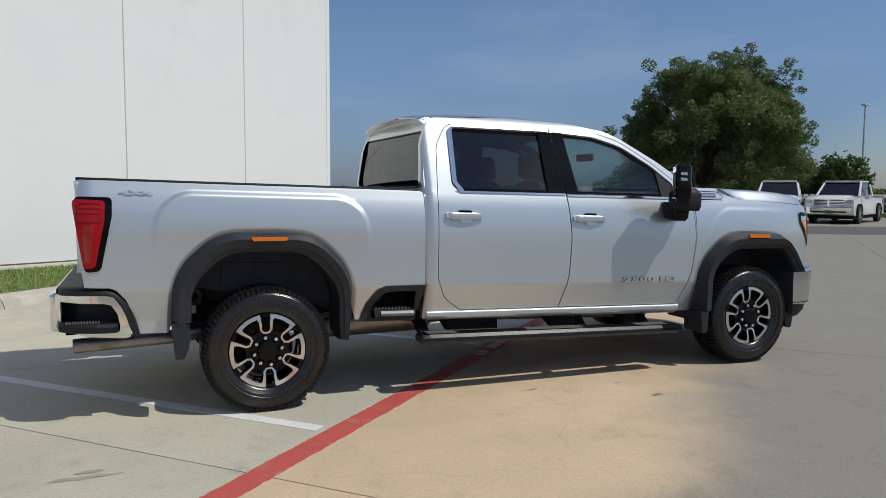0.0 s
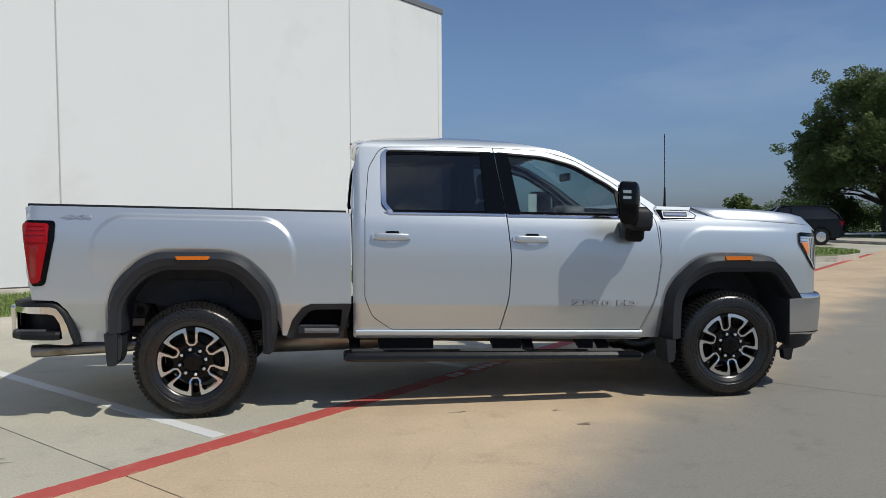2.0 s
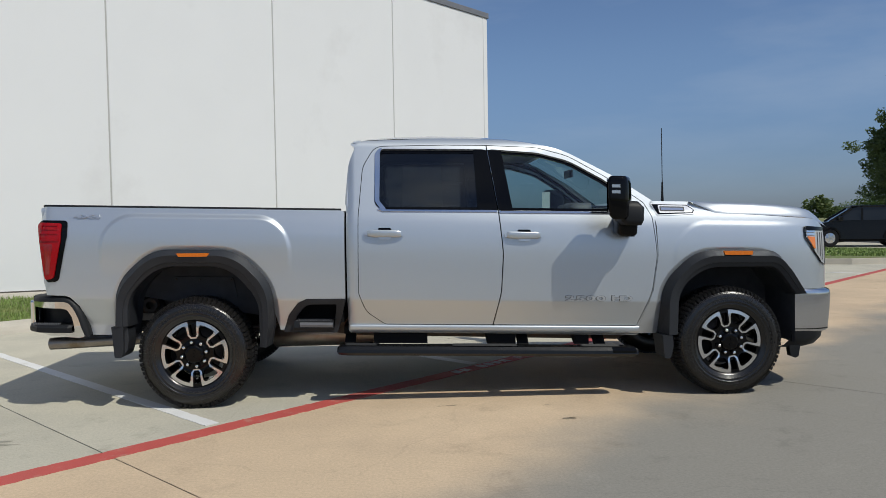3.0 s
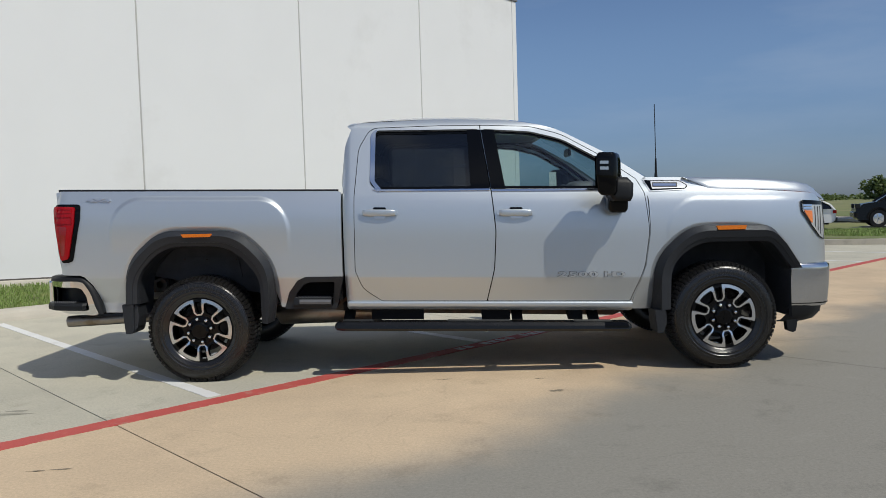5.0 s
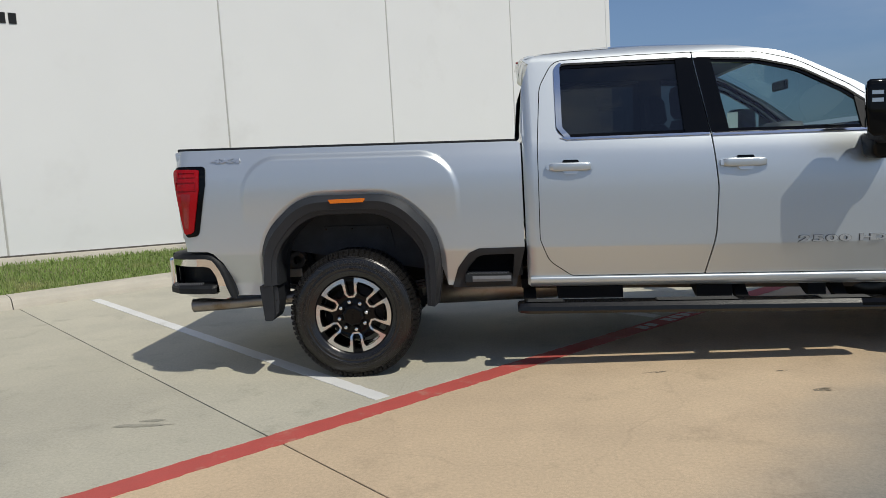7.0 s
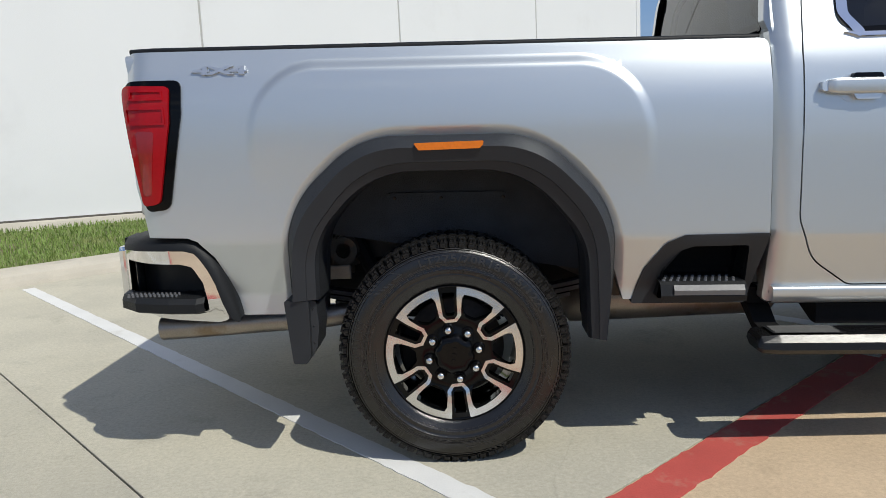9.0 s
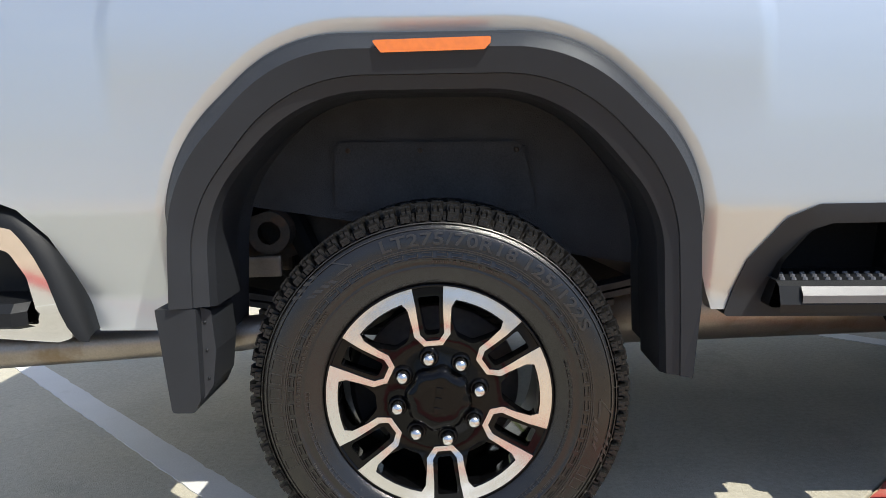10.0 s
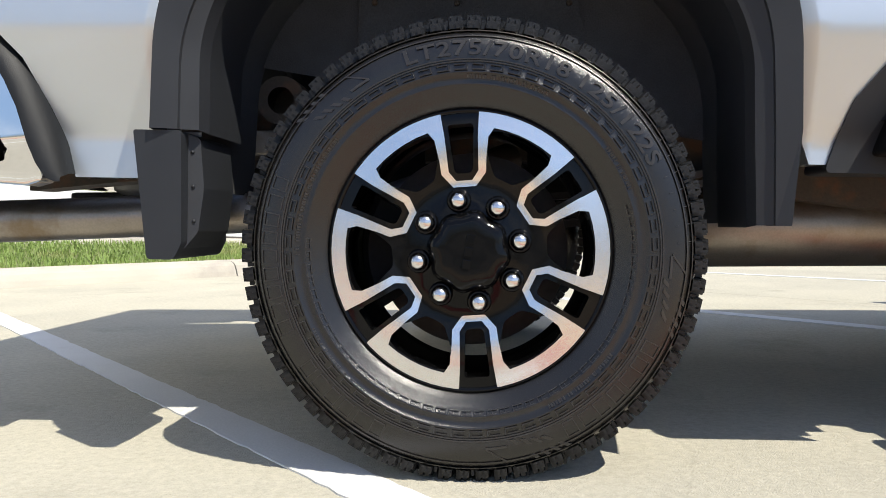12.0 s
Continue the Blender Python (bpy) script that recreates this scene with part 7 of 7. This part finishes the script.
def make_tread():
    verts, faces = [], []
    cube = ((0, 1, 3, 2), (4, 6, 7, 5), (0, 4, 5, 1), (2, 3, 7, 6), (0, 2, 6, 4), (1, 5, 7, 3))
    rnd = random.Random(4)

    def block(a0, a1, y0, y1, r0, r1, skew=0.0, r1b=None):
        k = len(verts)
        for a in (a0, a1):
            for y in (y0, y1):
                for r in (r0, r1 if y == y1 or r1b is None else r1b):
                    aa = a + skew * (y - 0.14)
                    t = 0.06 * (a1 - a0) * (1 if a == a0 else -1) if r > r0 else 0
                    verts.append((r * math.cos(aa + t), y, r * math.sin(aa + t)))
        faces.extend([tuple(k + i for i in f) for f in cube])
    n = 74
    w = math.tau / n
    for i in range(n):
        a = i * w
        j = rnd.uniform(-0.04, 0.04) * w
        # shoulder lugs: a broad one with a notch and a narrow one between
        block(a + 0.06 * w + j, a + 0.34 * w + j, 0.016, 0.040, 0.380, R_OUT - 0.003, 0.2, R_OUT - 0.009)
        block(a + 0.40 * w + j, a + 0.66 * w + j, 0.018, 0.040, 0.380, R_OUT - 0.003, 0.2, R_OUT - 0.009)
        block(a + 0.06 * w + j, a + 0.80 * w + j, 0.0405, 0.066, 0.380, R_OUT, 0.2)
        block(a + 0.06 * w + j, a + 0.66 * w + j, 0.0035, 0.030, 0.384, 0.4045, 0.1, 0.397)
        block(a + 0.14 * w + j, a + 0.30 * w + j, 0.000, 0.020, 0.3835, 0.396, 0.1, 0.391)
        block(a + 0.42 * w + j, a + 0.58 * w + j, 0.000, 0.020, 0.3835, 0.396, 0.1, 0.391)
        if i % 2:
            block(a + 0.74 * w + j, a + 0.90 * w + j, 0.008, 0.034, 0.384, 0.400, 0.1, 0.394)
        block(a + 0.45 * w, a + 1.12 * w, 0.070, 0.112, 0.395, R_OUT, -0.9)
        block(a + 0.05 * w, a + 0.78 * w, 0.120, 0.160, 0.395, R_OUT + 0.001, 0.9)
        block(a + 0.40 * w, a + 1.10 * w, 0.168, 0.210, 0.395, R_OUT, -0.9)
        block(a + 0.10 * w, a + 0.80 * w, 0.218, 0.258, 0.385, R_OUT - 0.002, 0.2)
    me = bpy.data.meshes.new("tread")
    me.from_pydata(verts, [], faces)
    me.materials.append(M_TREAD)
    return me


def wall_y(r):
    return table([(0.254, 0.012), (0.262, 0.006), (0.285, -0.004), (0.305, -0.009), (0.335, -0.012), (0.358, -0.009), (0.372, -0.003), (0.385, 0.006)], r)


def make_letters(body, a0, a1):
    """Raised lettering round the side wall, from one angle to another."""
    vs, fs = text_mesh(body, 0.036, 0.003, 1.08, 0.0006)
    lo, hi = min(v[0] for v in vs), max(v[0] for v in vs)
    pts = []
    for u, v, w in vs:
        r = 0.3465 + v
        a = radians(a0 + (a1 - a0) * (u - lo) / (hi - lo))
        pts.append((r * math.cos(a), wall_y(r) - 0.0006 - w, r * math.sin(a)))
    return raw("letters", pts, fs, M_LETTER)


def make_wall_marks():
    """Raised dashes, chevrons and bars of the side wall."""
    verts, faces = [], []

    def bar(r0, r1, a0, a1, h=0.0032, twist=0.0, n=3):
        rows = []
        for i in range(n + 1):
            a = a0 + (a1 - a0) * i / n
            for r, t in ((r0, 0), (r1, twist)):
                rows.append((r * math.cos(a + t), wall_y(r) - h, r * math.sin(a + t)))
                rows.append((r * math.cos(a + t), wall_y(r) + 0.002, r * math.sin(a + t)))
        k = len(verts)
        verts.extend(rows)
        for i in range(n):
            b = k + 4 * i
            faces.extend([(b, b + 2, b + 6, b + 4), (b, b + 4, b + 5, b + 1), (b + 2, b + 3, b + 7, b + 6)])
        faces.extend([(k, k + 1, k + 3, k + 2), (k + 4 * n, k + 4 * n + 2, k + 4 * n + 3, k + 4 * n + 1)])
    def ring(r, h, wide=0.0010):
        for i in range(48):
            a = i * math.tau / 48
            bar(r - wide, r + wide, a, a + math.tau / 48, h, 0, 2)

    # fine ribs, and a chain of open dashes half way up
    for r, h in ((0.3245, 0.0012), (0.3285, 0.0012), (0.3690, 0.0012), (0.3795, 0.0016)):
        ring(r, h)
    for i in range(64):
        a = i * math.tau / 64
        bar(0.3105, 0.3117, a, a + 0.070, 0.0018)
        bar(0.3190, 0.3202, a + 0.012, a + 0.070, 0.0018)
        bar(0.3105, 0.3202, a, a + 0.004, 0.0018)
    # a second chain near the rim over the lower half
    for i in range(44):
        a = radians(175) + i * radians(4.6)
        bar(0.2770, 0.2782, a, a + 0.062, 0.0016)
        bar(0.2845, 0.2857, a, a + 0.062, 0.0016)
        bar(0.2770, 0.2857, a, a + 0.004, 0.0016)
        bar(0.2770, 0.2857, a + 0.030, a + 0.033, 0.0016)
    # fans of slanting stripes with an arrow head
    for c, turn in ((radians(127), 1), (radians(-9), -1), (radians(-78), 1)):
        for k in range(4):
            a = c + turn * 0.052 * k
            bar(0.3315 + 0.003 * k, 0.376, a, a + 0.022, 0.0020, 0.10 * turn)
        bar(0.3400, 0.3440, c - turn * 0.13, c - turn * 0.02, 0.0020, 0.0)
        bar(0.3440, 0.3700, c - turn * 0.13, c - turn * 0.13 + 0.012, 0.0020, 0.09 * turn)
    # plain outlined bars in place of the maker's words
    for c, n in ((radians(-62), 7), (radians(158), 9), (radians(214), 6)):
        for k in range(n):
            a = c + 0.092 * k
            bar(0.3340, 0.3358, a, a + 0.066, 0.0014)
            bar(0.3600, 0.3618, a, a + 0.066, 0.0014)
            bar(0.3340, 0.3618, a, a + 0.005, 0.0014)
            if k % 3 != 1:
                bar(0.3340, 0.3618, a + 0.061, a + 0.066, 0.0014)
    # lines of small print
    for c, n, r in ((radians(138), 46, 0.2965), (radians(205), 30, 0.3015), (radians(-64), 30, 0.2965), (radians(62), 30, 0.2965), (radians(20), 18, 0.2900)):
        for k in range(n):
            a = c + 0.0165 * k
            if (k * 7) % 11 > 1:
                bar(r, r + 0.0060, a, a + 0.006 + 0.003 * (k % 3), 0.0009, 0, 1)
    # moulding pips and sipes across the shoulder
    for i in range(9):
        a = radians(2 + 4.6 * i)
        bar(0.352, 0.386, a, a + 0.0035, 0.0012, 0.006)
    me = bpy.data.meshes.new("marks")
    me.from_pydata(verts, [], faces)
    me.materials.append(M_LETTER)
    return me


def make_cap():
    bm = bmesh.new()
    rows = []
    for r, y in ((0.074, 0.030), (0.074, 0.004), (0.070, -0.004), (0.058, -0.012), (0.050, -0.013), (0.030, -0.012)):
        rows.append([((r * (0.955 + 0.045 * math.cos(8 * a))) * math.cos(a), y, (r * (0.955 + 0.045 * math.cos(8 * a))) * math.sin(a)) for a in [k * math.tau / 48 for k in range(48)]])
    loft(bm, rows, True)
    bm.faces.new([bm.verts.new(p) for p in rows[-1]])
    bmesh.ops.remove_doubles(bm, verts=bm.verts, dist=1e-5)
    bmesh.ops.recalc_face_normals(bm, faces=bm.faces)
    return bm


def make_nut():
    return lathe(bmesh.new(), [(0.0125, 0.03), (0.0125, -0.004), (0.0122, -0.0085), (0.0105, -0.0115), (0.007, -0.0138), (0.0005, -0.0146)], 20)


def make_seat():
    return lathe(bmesh.new(), [(0.0135, 0.026), (0.0135, 0.014), (0.0165, 0.008), (0.020, 0.010), (0.022, 0.022)], 18)


def wheel(name, m, turn, parent):
    w = new(name)
    w.parent = parent
    w.matrix_basis = m
    t = part("tyre", shared("tyre", make_tyre, M_RUBBER, True), M_RUBBER, w, "black all-terrain tyre")
    for key, make in (("tread", make_tread), ("sidewall_relief", make_wall_marks)):
        if key not in CACHE:
            CACHE[key] = make()
        part(key, CACHE[key], M_TREAD, t)
    for body, a0, a1 in (("LT275/70R18", 108.0, 60.0), ("125/122S", 56.0, 25.0)):
        if body not in CACHE:
            CACHE[body] = make_letters(body, a0, a1)
        part("sidewall_lettering", CACHE[body], M_LETTER, t)
    spin = Matrix.Rotation(-radians(turn), 4, "Y")
    rim = part("rim", shared("face", make_face, M_GLOSSBLACK), M_GLOSSBLACK, w, "gloss black alloy rim with machined faces")
    rim.matrix_basis = spin
    part("machined_face", shared("band", make_band, M_MACHINED), M_MACHINED, rim, "bright machined spoke faces")
    part("barrel", shared("barrel", make_barrel, M_GLOSSBLACK, True), M_GLOSSBLACK, rim)
    lug = Matrix.Rotation(-radians(11.0 + turn - 93.5 if turn else 11.0), 4, "Y")
    cap = part("centre_cap", shared("cap", make_cap, M_GLOSSBLACK, True), M_GLOSSBLACK, w, "gloss black eight-sided centre cap")
    cap.matrix_basis = lug @ Matrix.Rotation(radians(22.5), 4, "Y")
    bm = bmesh.new()
    for u in (-0.022, 0.0, 0.022):
        box(bm, u - 0.008, u + 0.008, -0.0150, -0.011, -0.007, 0.007, 0.001)
    if "capbar" not in CACHE:
        CACHE["capbar"] = mesh_of(bm, M_GLOSSBLACK)
    cb = part("cap_emblem", CACHE["capbar"], M_GLOSSBLACK, w)
    cb.matrix_basis = Matrix.Rotation(radians(-80), 4, "Y")
    for k in range(8):
        n = part("lug_nut", shared("nut", make_nut, M_NUT, True), M_NUT, w, "chrome lug nut" if k == 0 else "")
        n.matrix_basis = lug @ Matrix.Rotation(k * math.tau / 8, 4, "Y") @ Matrix.Translation((0.09, 0, 0))
        q = part("nut_seat", shared("seat", make_seat, M_GLOSSBLACK, True), M_GLOSSBLACK, w)
        q.matrix_basis = n.matrix_basis
    part("brake_disc", shared("disc", lambda: lathe(bmesh.new(), [(0.06, 0.09), (0.10, 0.09), (0.105, 0.115), (0.178, 0.115), (0.18, 0.12), (0.18, 0.14)], 60), M_DISC, True), M_DISC, w, "brown-grey brake disc")
    bm = bmesh.new()
    if "caliper" not in CACHE:
        rows = [[(r * math.cos(a), y, r * math.sin(a)) for r, y in ((0.115, 0.10), (0.135, 0.085), (0.19, 0.085), (0.205, 0.11), (0.205, 0.17), (0.115, 0.17))] for a in [radians(150 + 7 * k) for k in range(10)]]
        loft(bm, rows, True, True)
        bmesh.ops.recalc_face_normals(bm, faces=bm.faces)
        CACHE["caliper"] = mesh_of(bm, M_DARK)
    part("brake_caliper", CACHE["caliper"], M_DARK, w)
    return w


wheel("wheel", pose(0.016, 0.0, 0.406), 93.5, truck)
wheel("wheel", pose(FX + 0.008, 0.0, 0.406), 101.0, truck)
wheel("wheel", pose(0, 2 * MID, 0.406, 0, 0, 180), 75.0, truck)
wheel("wheel", pose(FX, 2 * MID, 0.406, 0, 0, 180), 60.0, truck)
